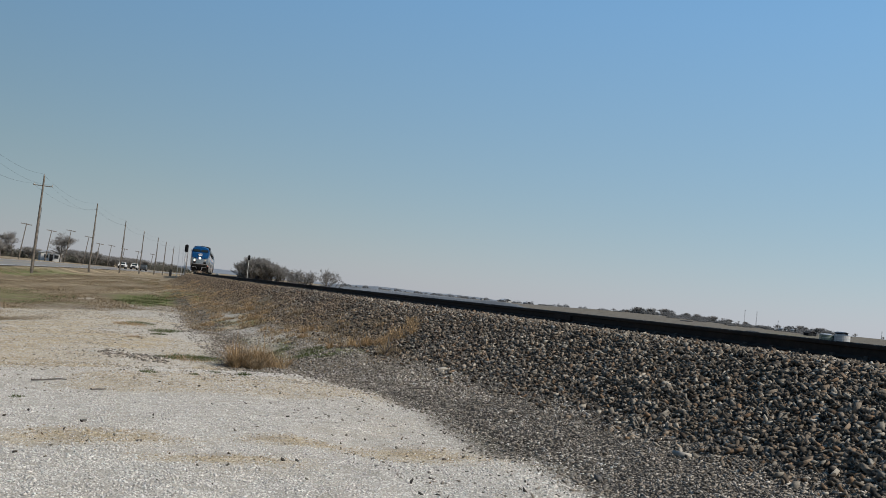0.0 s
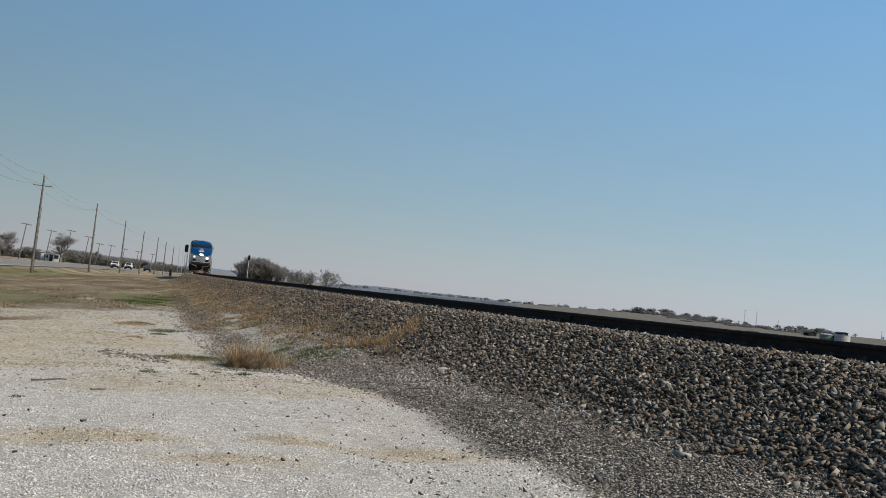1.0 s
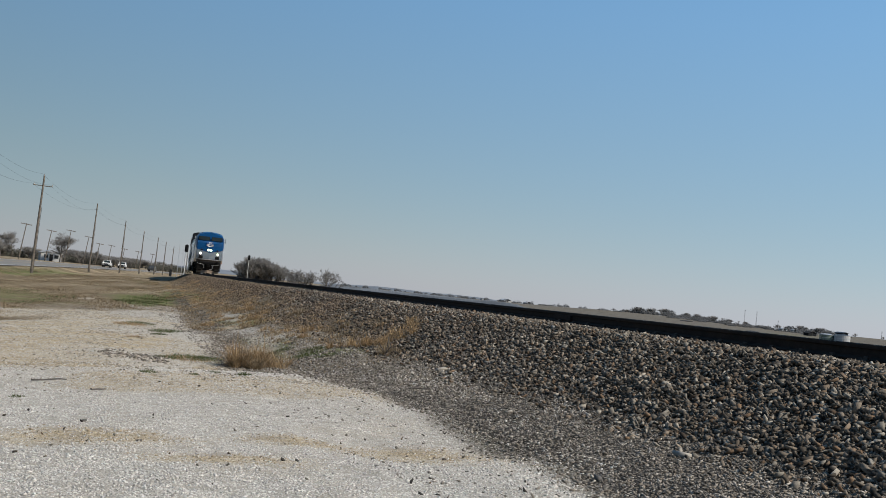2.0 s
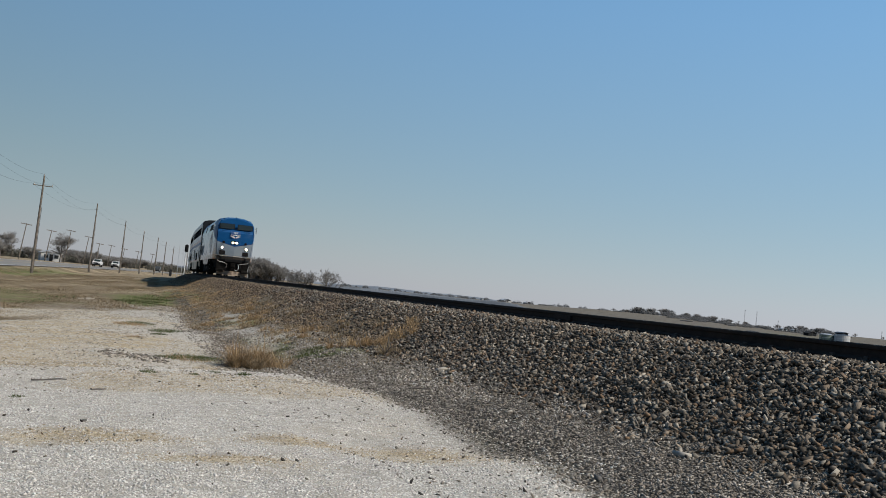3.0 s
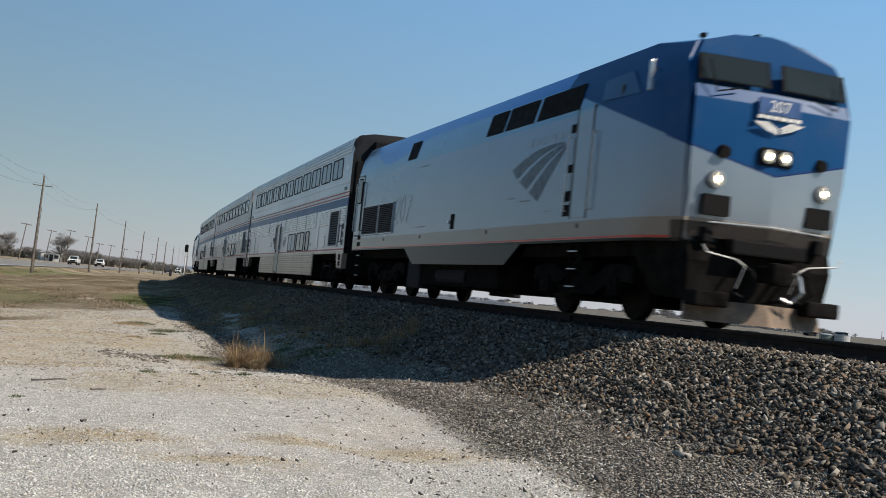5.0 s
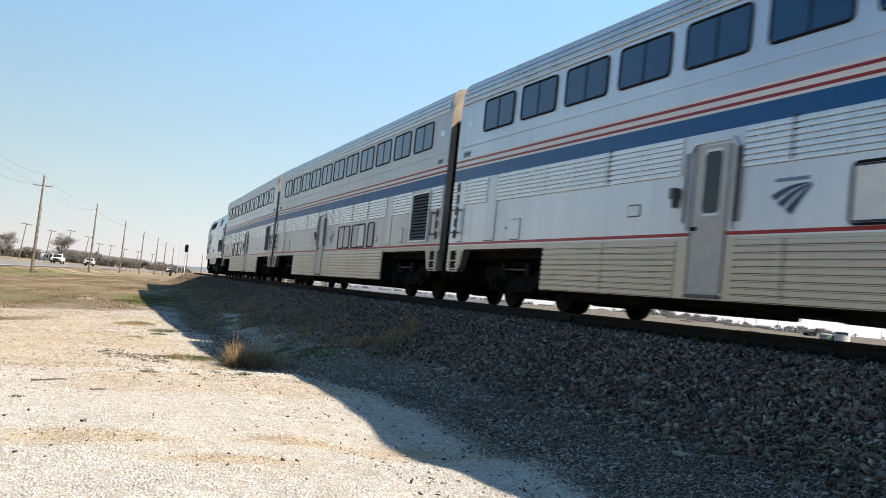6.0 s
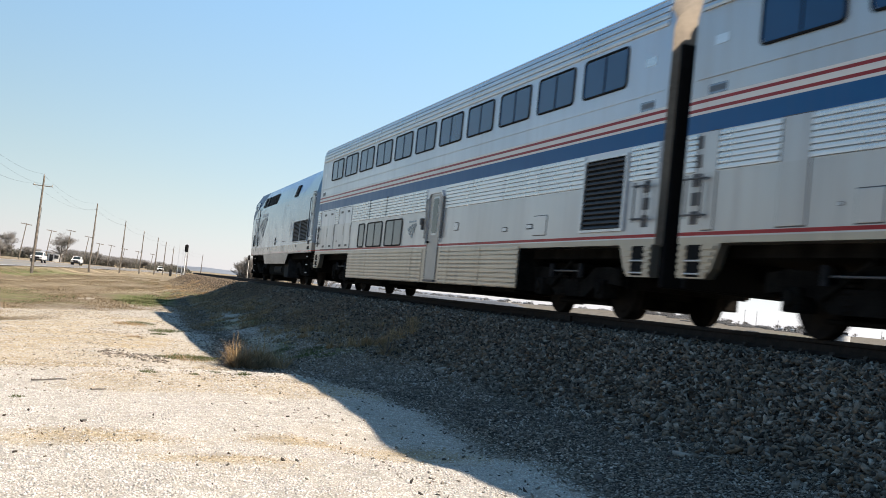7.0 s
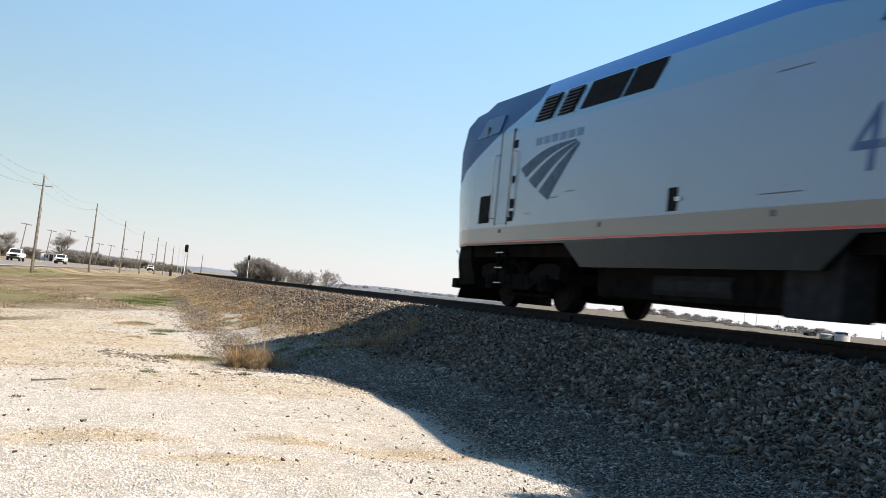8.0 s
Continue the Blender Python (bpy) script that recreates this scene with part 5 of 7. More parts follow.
        part("wiper", bm, M_black, ob)
        # side window of the cab
        bm = bmesh.new()
        Q = [(s * 1.497, -8.45, 3.50), (s * 1.505, -7.10, 3.54), (s * 1.430, -7.02, 3.90), (s * 1.426, -8.02, 3.92)]
        loft(bm, [[(x - s * 0.03, y, z) for x, y, z in Q], [(x + s * 0.010, y, z + 0.004) for x, y, z in Q]])
        cw = part("cab_window", bm, M_glass, ob)
        bm = bmesh.new()
        box(bm, s * 1.46, s * 1.512, -7.82, -7.77, 3.55, 3.72)
        part("window_post", bm, M_seam, cw)
        # mirror
        if lit is M_lamp:
            bm = bmesh.new()
            box(bm, s * 1.56, s * 1.64, -8.95, -8.90, 3.45, 3.92, 0.01)
            tube(bm, (s * 1.40, -8.85, 3.60), (s * 1.60, -8.92, 3.60), 0.012, None, 6)
            tube(bm, (s * 1.40, -8.85, 3.80), (s * 1.60, -8.92, 3.80), 0.012, None, 6)
            part("mirror", bm, M_chrome, ob, "bright metal side mirror")
        # cab door with its recess, footholds and grab irons
        bm = bmesh.new()
        box(bm, s * 1.50, s * 1.526, -6.84, -6.24, 1.62, 3.50, 0.01)
        door = part("cab_door", bm, M_loco, ob)
        for yy in (-6.86, -6.22):
            bm = bmesh.new()
            box(bm, s * 1.50, s * 1.531, yy - 0.02, yy + 0.02, 1.60, 3.52)
            part("door_seam", bm, M_seam, door)
        # footholds are flat black plates, the shade inside them given as colour
        for z0, z1 in ((1.66, 1.86), (1.92, 2.10), (2.42, 2.56), (3.12, 3.27)):
            bm = bmesh.new()
            box(bm, s * 1.515, s * 1.533, -6.16, -5.98 if z0 > 2.2 else -5.92, z0, z1, 0.006)
            part("foothold", bm, M_black, ob)
        for yy in (-7.02, -6.02):
            bm = bmesh.new()
            tube(bm, (s * 1.575, yy, 1.75), (s * 1.575, yy, 3.05), 0.014, None, 6)
            for z in (1.75, 3.05):
                tube(bm, (s * 1.50, yy, z), (s * 1.575, yy, z), 0.014, None, 6)
            part("grab_iron", bm, M_grab, ob)
        if s > 0:
            bm = bmesh.new()
            box(bm, s * 1.49, s * 1.53, -7.84, -7.20, 1.66, 2.24, 0.02)
            part("side_vent", bm, M_black, ob)
        # upper louvres and dark inspection windows on the sloping cantrail
        if s > 0:
            louvres, slant = ((-5.25, -4.52, 7), (-4.22, -3.58, 7), (-3.26, -1.80, 0), (-1.66, -0.68, 0), (4.45, 5.25, 8)), 0.24
        else:
            louvres, slant = ((-2.41, -1.45, 0), (-4.04, -2.58, 0), (-6.15, -4.25, 0), (3.85, 4.6, 0)), -0.05
        for y0, y1, n in louvres:
            grille(ob, s, 1.506, y0, y1, 3.54, 4.00, n, slant, 0.103, "roof_louvre")
        for y0, y1 in ((5.42, 6.92), (7.06, 8.80)):
            g = grille(ob, s, 1.523, y0, y1, 1.66, 2.46, 15, 0.0, 0.0, "radiator_grille")
            bm = bmesh.new()
            for a, b, c, d in ((y0 - 0.03, y0, 1.63, 2.49), (y1, y1 + 0.03, 1.63, 2.49), (y0, y1, 1.63, 1.66), (y0, y1, 2.46, 2.49)):
                box(bm, s * 1.515, s * 1.558, a, b, c, d)
            part("grille_frame", bm, M_loco, g)
        # rear service door in its dark gap, with a tall window
        bm = bmesh.new()
        prism(bm, [(9.50 + a, 2.55 + b) for a, b in rrect(0.78, 1.86, 0.08)], 0, s * 1.50, s * 1.526)
        gap = part("door_gap", bm, M_seam, ob)
        bm = bmesh.new()
        prism(bm, [(9.50 + a, 2.55 + b) for a, b in rrect(0.70, 1.78, 0.07)], 0, s * 1.51, s * 1.535)
        rd = part("rear_door", bm, M_loco, ob)
        bm = bmesh.new()
        prism(bm, [(9.52 + a, 3.00 + b) for a, b in rrect(0.48, 0.78, 0.08)], 0, s * 1.53, s * 1.541)
        part("window_seal", bm, M_black, rd)
        bm = bmesh.new()
        prism(bm, [(9.52 + a, 3.00 + b) for a, b in rrect(0.40, 0.70, 0.06)], 0, s * 1.53, s * 1.546)
        part("pane", bm, M_glass_cab, rd)
        for yy in (9.06, 9.90):
            bm = bmesh.new()
            tube(bm, (s * 1.57, yy, 1.8), (s * 1.57, yy, 3.25), 0.016, None, 6)
            for z in (1.8, 3.25):
                tube(bm, (s * 1.5, yy, z), (s * 1.57, yy, z), 0.014, None, 6)
            part("grab_iron", bm, M_black if yy < 9.5 else M_grab, ob)
        for z0 in (1.32, 1.52):
            bm = bmesh.new()
            box(bm, s * 1.50, s * 1.533, 8.98, 9.32, z0, z0 + 0.12, 0.006)
            part("foothold", bm, M_black, ob)
        # fuel hatch, seams, lifting pads
        bm = bmesh.new()
        box(bm, s * 1.50, s * 1.532, 0.12, 0.40, 1.60, 1.95, 0.02)
        hatch = part("filler_hatch", bm, M_black, ob)
        bm = bmesh.new()
        box(bm, s * 1.52, s * 1.56, 0.40, 0.52, 1.74, 1.80)
        part("hatch_catch", bm, M_panel, hatch)
        for y, z, w in ((-4.3, 2.02, 0.5), (-3.5, 2.10, 0.32), (2.4, 1.72, 0.9), (2.6, 3.25, 0.7), (-5.3, 1.78, 0.25)):
            bm = bmesh.new()
            box(bm, s * 1.519, s * 1.524, y, y + w, z, z + 0.014)
            part("panel_seam", bm, M_seam, ob)
        for y in (-2.1, 2.7, 6.2, -6.6):
            bm = bmesh.new()
            box(bm, s * 1.518, s * 1.528, y, y + 0.09, 1.44, 1.52, 0.01)
            part("jacking_pad", bm, M_seam, ob)
        # livery
        # on the lead, grazing reflection over the decals is put into a paler colour
        me = swoosh_mesh(2.75, 1.02, M_pale_decal if lit is M_lamp else M_decal)
        fix("emblem", me, ob, side_pose(s, 1.526, -4.32 if s > 0 else -4.63, 2.50), "blue striped emblem")
        bm = bmesh.new()
        for i in range(6):
            y = (-5.05 if s > 0 else -6.02) + i * 0.36
            box(bm, s * 1.521, s * 1.525, y, y + 0.26, 3.06, 3.20)
        part("name_bar", bm, M_pale_decal if lit is M_lamp else M_decal, ob)
        me = text_mesh("road_number", number, 1.08, M_pale_decal if lit is M_lamp else M_number, 0.12)
        fix("road_number", me, ob, pose(s * 1.524, 4.62, 2.20, 90, 0, 90 * s), "blue road number")
        # ladders down to the rail
        for yy in (-6.45, 9.15):
            bm = bmesh.new()
            for i, z in enumerate((0.42, 0.72, 1.02)):
                box(bm, s * 1.36, s * 1.50, yy - 0.2, yy + 0.2, z, z + 0.03)
            for e in (-1, 1):
                box(bm, s * 1.40, s * 1.46, yy + e * 0.21 - 0.015, yy + e * 0.21 + 0.015, 0.40, 1.22)
            part("step", bm, M_steel_dark, ob)
            for z in (0.44, 0.74, 1.04):
                bm = bmesh.new()
                box(bm, s * 1.50, s * 1.512, yy - 0.18, yy + 0.18, z, z + 0.02)
                part("step_edge", bm, M_grab, ob, "white step edging")
        # tanks under the frame
        bm = bmesh.new()
        tube(bm, (s * 1.12, -0.4, 0.55), (s * 1.12, 1.7, 0.55), 0.23, None, 20)
        part("air_reservoir", bm, M_box, ob, "dusty grey air reservoir")
        bm = bmesh.new()
        box(bm, s * 0.9, s * 1.38, 2.9, 4.0, 0.22, 1.15, 0.03)
        part("battery_box", bm, M_box, ob)
        # nose fittings
        bm = bmesh.new()
        tube(bm, (s * 0.90, -9.82, 2.13), (s * 0.90, -9.90, 2.13), 0.135, 0.125, 20)
        dl = part("ditch_light", bm, M_ditch, ob)
        bm = bmesh.new()
        tube(bm, (s * 0.90, -9.89, 2.13), (s * 0.90, -9.915, 2.13), 0.098, 0.085, 20)
        part("lens", bm, M_lens_off, dl)
        bm = bmesh.new()
        tube(bm, (s * 0.90, -9.91, 2.13), (s * 0.90, -9.93, 2.13), 0.036, 0.028, 14)
        part("bulb", bm, lit, dl)
        bm = bmesh.new()
        tube(bm, (s * 0.82, -9.83, 2.55), (s * 0.82, -9.93, 2.53), 0.10, 0.085, 16)
        part("marker_light", bm, M_black, ob)
        bm = bmesh.new()
        prism(bm, [(s * 0.86 + a, 1.76 + b) for a, b in rrect(0.44, 0.30, 0.03)], 1, -9.875, -9.80)
        part("number_panel", bm, M_black, ob)
        bm = bmesh.new()
        tube(bm, (s * 0.14, -9.88, 2.55), (s * 0.14, -9.985, 2.55), 0.112, 0.105, 20)
        hl = part("headlight", bm, M_ditch, ob)
        bm = bmesh.new()
        tube(bm, (s * 0.14, -9.98, 2.55), (s * 0.14, -10.0, 2.55), 0.094, 0.085, 20)
        part("lens", bm, M_lens_off, hl)
        bm = bmesh.new()
        tube(bm, (s * 0.14, -9.995, 2.55), (s * 0.14, -10.015, 2.55), 0.038, 0.030, 14)
        part("bulb", bm, lit, hl)
        bm = bmesh.new()
        box(bm, s * 0.94 - 0.07, s * 0.94 + 0.07, -9.86, -9.74, 1.22, 1.44, 0.02)
        part("coupling_recess", bm, M_black, ob)
        # bent white grab rails before the pilot
        bm = bmesh.new()
        for a, b in (((0.45, 0.92), (0.60, 1.0)), ((0.60, 1.0), (1.08, 1.06)), ((1.08, 1.06), (1.16, 1.16))):
            tube(bm, (s * a[0], -10.10, a[1]), (s * b[0], -10.10, b[1]), 0.011, None, 6)
        tube(bm, (s * 0.45, -10.10, 0.92), (s * 0.45, -9.9, 0.60), 0.011, None, 6)
        part("uncoupling_lever", bm, M_grab, ob, "bent white uncoupling lever")
        bm = bmesh.new()
        box(bm, s * 0.66, s * 1.2, -10.1, -9.75, 0.30, 0.52, 0.03)
        part("pilot_step", bm, M_steel_dark, ob)
    # pilot, plough, coupler, hoses
    bm = bmesh.new()
    loft(bm, [[(-1.38, -8.5, 1.22), (-1.2, -9.72, 1.22), (1.2, -9.72, 1.22), (1.38, -8.5, 1.22)],
              [(-1.36, -8.5, 0.95), (-1.2, -9.8, 0.95), (1.2, -9.8, 0.95), (1.36, -8.5, 0.95)],
              [(-1.15, -8.7, 0.42), (-1.15, -9.72, 0.36), (1.15, -9.72, 0.36), (1.15, -8.7, 0.42)]])
    part("pilot", bm, M_steel_dark, ob)
    bm = bmesh.new()
    loft(bm, [[(-1.12, -9.66, 0.40), (0, -10.02, 0.40), (1.12, -9.66, 0.40), (1.12, -9.60, 0.40), (0, -9.94, 0.40), (-1.12, -9.60, 0.40)],
              [(-1.16, -9.74, 0.09), (0, -10.14, 0.09), (1.16, -9.74, 0.09), (1.16, -9.68, 0.09), (0, -10.06, 0.09), (-1.16, -9.68, 0.09)]])
    part("plough", bm, M_orange if lit is M_lamp else M_steel_dark, ob, "weathered tan snow plough" if lit is M_lamp else "black snow plough")
    bm = bmesh.new()
    box(bm, -0.62, 0.62, -10.0, -9.80, 1.08, 1.30, 0.03)
    part("buffer_box", bm, M_black, ob)
    for e, y in ((-1, -9.85), (1, 10.1)):
        bm = bmesh.new()
        box(bm, -0.12, 0.12, y, y + e * 0.42, 0.72, 0.96, 0.03)
        box(bm, -0.17, 0.17, y + e * 0.36, y + e * 0.56, 0.68, 1.0, 0.05)
        part("coupler", bm, M_steel_dark, ob)
    for x in (0.38, 0.55, -0.4):
        bm = bmesh.new()
        pts = [Vector((x, -9.9, 0.95)), Vector((x + 0.05, -10.15, 0.85)), Vector((x + 0.08, -10.2, 0.62)), Vector((x - 0.05, -10.12, 0.46)), Vector((x - 0.2, -10.1, 0.52))]
        for a, b in zip(pts, pts[1:]):
            tube(bm, a, b, 0.024, None, 8)
        part("brake_hose", bm, M_panel if x == 0.38 else M_black, ob)
    # nose number, emblem and handrail
    bm = bmesh.new()
    prism(bm, [(a, 3.29 + b) for a, b in rrect(0.70, 0.24, 0.03)], 1, -9.945, -9.90)
    part("number_board", bm, M_blue, ob)
    me = text_mesh("road_number", number, 0.235, M_white_paint)
    fix("road_number", me, ob, pose(0, -9.949, 3.285, 90, 0, 0), "white road number")
    for s in (-1, 1):
        bm = bmesh.new()
        for k, (a, b) in enumerate(((0.0, 0.035), (0.045, 0.085), (0.095, 0.15))):
            P = [(0.02, -9.965, 2.90 + a * 0.6), (0.20, -9.960, 2.95 + a * 0.7), (0.42 - 0.8 * k * 0.05, -9.955, 3.06 - k * 0.02)]
            Q = [(0.02, -9.965, 2.90 + b * 0.6), (0.20, -9.960, 2.95 + b * 0.9), (0.42 - 0.8 * k * 0.05, -9.955, 3.075 - k * 0.005)]
            if s < 0:
                P, Q = [(-x, y, z - 0.02) for x, y, z in P], [(-x, y, z - 0.02) for x, y, z in Q]
            A, B = [bm.verts.new(p) for p in P], [bm.verts.new(p) for p in Q]
            for i in range(2):
                bm.faces.new((A[i], A[i + 1], B[i + 1], B[i]))
        bmesh.ops.solidify(bm, geom=bm.faces[:], thickness=0.006)
        part("nose_emblem", bm, M_white_paint, ob, "white striped emblem")
    bm = bmesh.new()
    for i in range(6):
        box(bm, -0.36 + i * 0.125, -0.36 + i * 0.125 + 0.095, -9.962, -9.94, 3.10, 3.15)
    part("name_bar", bm, M_white_paint, ob)
    bm = bmesh.new()
    box(bm, -0.28, 0.28, -9.97, -9.90, 2.42, 2.68, 0.05)
    part("headlight_housing", bm, M_black, ob)
    bm = bmesh.new()
    tube(bm, (-1.0, -9.93, 1.50), (0, -10.06, 1.52), 0.013, None, 6)
    tube(bm, (0, -10.06, 1.52), (1.0, -9.93, 1.50), 0.013, None, 6)
    for x in (-0.9, -0.45, 0, 0.45, 0.9):
        tube(bm, (x, -9.84, 1.50), (x, -10.05 + abs(x) * 0.12, 1.51), 0.010, None, 6)
    part("handrail", bm, M_panel, ob)
    # roof gear
    for x, y in ((-0.95, -9.2), (0.0, -9.15), (0.85, -9.1)):
        bm = bmesh.new()
        z = 4.30 if x else 4.44
        tube(bm, (x, y, z - 0.15), (x, y, z + 0.06), 0.015, None, 6)
        box(bm, x - 0.035, x + 0.035, y - 0.06, y + 0.06, z + 0.02, z + 0.08, 0.01)
        part("aerial", bm, M_black, ob)
    bm = bmesh.new()
    box(bm, -0.55, 0.55, 4.0, 5.6, 4.44, 4.60, 0.04)
    part("exhaust_hood", bm, M_black, ob)
    bm = bmesh.new()
    box(bm, -0.7, 0.7, 6.2, 9.4, 4.42, 4.56, 0.05)
    part("fan_cowl", bm, M_blue, ob)
    # underframe
    bm = bmesh.new()
    box(bm, -1.3, 1.3, -9.0, 9.9, 0.98, 1.22)
    part("underframe", bm, M_steel_dark, ob)
    bm = bmesh.new()
    box(bm, -1.3, 1.3, -2.4, 2.9, 0.30, 0.98, 0.12)
    part("fuel_tank", bm, M_steel_dark, ob)
    bm = bmesh.new()
    box(bm, -0.95, 0.95, 10.05, 10.40, 1.2, 3.7, 0.06)
    part("gangway", bm, M_black, ob)
    for y in (-6.15, 6.95):
        bogie(ob, y, 2.78, 0.51)
    return ob


lead = tagged(locomotive("207", M_lamp), "silver and blue diesel passenger locomotive with headlights on", "locomotive", "train vehicles")
tail = tagged(locomotive("44", M_lens_off), "silver and blue diesel locomotive coupled backwards at the end", "locomotive", "train vehicles")


# ---- double-deck coaches; +y is the end away from the leading locomotive ----
def coach(kind, blinds=(), end_material=None, paint=None):
    paint = paint or M_coach
    ob = empty("coach")
    X = 1.55
    Y = lambda s: 12.955 - s
    prof = [(X, 1.12), (X, 2.68), (X, 4.40), (1.54, 4.62), (1.49, 4.79), (1.34, 4.93), (0.9, 5.03), (0.0, 5.07)]
    low = [(1.54, 1.12), (1.54, 2.68), (1.54, 4.32), (1.50, 4.46), (1.40, 4.60), (1.22, 4.72), (0.85, 4.80), (0.0, 4.83)]
    bm = bmesh.new()
    loft(bm, body_rings([(-12.64, low), (-12.52, prof), (12.52, prof), (12.64, low)]))
    body = part("body", bm, paint, ob)
    soften(body, 30)
    body.data.materials.append(M_roof)
    body.data.materials.append(end_material or M_dirty_end)
    for f in body.data.polygons:
        if f.normal.z > 0.45:
            f.material_index = 1
        if abs(f.normal.y) > 0.45:
            f.material_index = 2
    for s in (-1, 1):
        # fluting that follows the side over into the roof
        curve = [(X, 4.37), (X, 4.42), (1.54, 4.62), (1.49, 4.79), (1.40, 4.875)]
        run = [0.0]
        for p, q in zip(curve, curve[1:]):
            run.append(run[-1] + math.hypot(q[0] - p[0], q[1] - p[1]))

        def along(d, out):
            i = max(j for j in range(len(run) - 1) if run[j] <= d + 1e-9)
            (x0, z0), (x1, z1), f = curve[i], curve[i + 1], (d - run[i]) / (run[i + 1] - run[i])
            nx, nz = (z1 - z0) / (run[i + 1] - run[i]), (x0 - x1) / (run[i + 1] - run[i])
            return s * (x0 + (x1 - x0) * f + nx * out), z0 + (z1 - z0) * f + nz * out

        ribs, line = 5, []
        for i in range(ribs):
            for f, out in ((0.04, -0.004), (0.10, 0.020), (0.45, 0.026), (0.84, 0.020), (0.92, -0.004)):
                line.append(along(run[-1] * (i + f) / ribs, out))
        line += [along(run[-1] - 1e-6, -0.02), along(0.0, -0.02)]
        bm = bmesh.new()
        prism(bm, line, 1, -12.5, 12.5)
        part("roof_fluting", bm, M_cantrail, ob)
        bm = bmesh.new()
        box(bm, s * (X - 0.05), s * (X + 0.012), -12.5, 12.5, 3.40, 3.416)
        part("window_bead", bm, paint, ob)
    # stripes are paint; windows upstairs
    for i in range(11):
        c = Y(2.74 + 2.062 * i) if kind == 1 else Y(2.88 + 2.052 * i)
        for s in (-1, 1):
            window(ob, s, X, c, 3.965, 1.66, 0.68, 0.10, 1)
    wide = kind == 1
    lower = ((14.93, 1.72), (17.0, 1.74), (18.64, 0.76)) if wide else ((7.22, 0.74), (8.80, 1.74), (10.90, 1.72))
    door_s = 11.16 if wide else 14.62
    for i, (c, w) in enumerate(lower):
        for s in (-1, 1):
            window(ob, s, X, Y(c), 1.64, w, 0.72, 0.10, 1 if w > 1 else 0, blind=dict(blinds).get(i, 0), pane_mat=M_glass_low)
    # fluted panels between the doors, cabinets and bogies
    d0, d1 = door_s - 0.76, door_s + 0.72
    if wide:
        upper = [(0.40, 0.66), (1.20, 2.56), (3.16, d0 - 0.02), (d1 + 0.05, 20.3), (21.0, 22.9), (24.65, 25.55)]
    else:
        upper = [(0.45, 0.95), (3.35, 3.9), (5.85, d0 - 0.05), (d1 + 0.05, 22.95), (24.65, 25.55)]
    for a, b in upper:
        fluted("fluted_panel", Y(a), Y(b), 2.09, 2.635, 7, X, ob, material=M_flute, depth=0.024)
    for a, b in ((5.70, d0), (d1, 20.28)):
        cuts = [a] + [c for c in (8.1, 12.95, 16.0, 18.1) if a + 0.6 < c < b - 0.6] + [b]
        for p, q in zip(cuts, cuts[1:]):
            fluted("fluted_skirt", Y(p + 0.012), Y(q - 0.012), 0.36, 1.17, 9, X - 0.005, ob, depth=0.021)
    bm = bmesh.new()
    box(bm, -1.52, 1.52, Y(20.29), Y(5.69), 0.34, 1.12)
    part("lower_body", bm, M_steel_dark, ob)
    for s in (-1, 1):
        for c in (8.1, 12.95, 16.0, 18.1) if wide else (8.1, 10.0):
            bm = bmesh.new()
            box(bm, s * X, s * (X + 0.028), Y(c) - 0.02, Y(c) + 0.02, 2.12, 2.67)
            part("seam_strip", bm, M_seam, ob)
        # passenger door: a plain surround with a rounded hood, the leaf set into it
        yc = Y(door_s)
        bm = bmesh.new()
        box(bm, s * (X - 0.05), s * (X + 0.008), yc - 0.72, yc + 0.76, 0.36, 2.60, 0.006)
        door = part("door_surround", bm, paint, ob)
        bm = bmesh.new()
        hood = [(-0.62, 1.30), (-0.62, 2.42), (-0.50, 2.54), (0.42, 2.54), (0.54, 2.42), (0.54, 1.30), (0.50, 1.30), (0.50, 2.40), (0.40, 2.49), (-0.48, 2.49), (-0.58, 2.40), (-0.58, 1.30)]
        prism(bm, [(yc + a, z) for a, z in hood], 0, s * X, s * (X + 0.045))
        part("door_hood", bm, M_panel, door)
        bm = bmesh.new()
        box(bm, s * (X - 0.02), s * (X + 0.016), yc - 0.46, yc + 0.40, 0.44, 2.46, 0.012)
        leaf = part("door", bm, M_door, ob)
        bm = bmesh.new()
        prism(bm, [(yc - 0.06 + a, 1.95 + b) for a, b in rrect(0.50, 0.92, 0.10)], 0, s * (X + 0.004), s * (X + 0.022))
        part("pane_seal", bm, M_panel, leaf)
        bm = bmesh.new()
        prism(bm, [(yc - 0.06 + a, 1.95 + b) for a, b in rrect(0.43, 0.84, 0.08)], 0, s * (X + 0.004), s * (X + 0.026))
        part("pane", bm, M_glass_cab, leaf)
        bm = bmesh.new()
        box(bm, s * (X + 0.010), s * (X + 0.05), yc + 0.26, yc + 0.38, 1.30, 1.35, 0.008)
        part("door_handle", bm, M_black, leaf)
        bm = bmesh.new()
        for a in (-0.475, 0.405):
            box(bm, s * (X + 0.004), s * (X + 0.020), yc + a, yc + a + 0.022, 0.46, 2.44)
        part("door_gap", bm, M_seam, door)
        # grab irons stand in grey troughs beside the leaf
        for a in (-0.66, 0.58):
            bm = bmesh.new()
            box(bm, s * (X + 0.006), s * (X + 0.014), yc + a - 0.06, yc + a + 0.06, 1.40, 2.40, 0.003)
            tr = part("grab_trough", bm, M_seam, door)
            bm = bmesh.new()
            tube(bm, (s * (X + 0.06), yc + a, 1.42), (s * (X + 0.06), yc + a, 2.38), 0.020, None, 8)
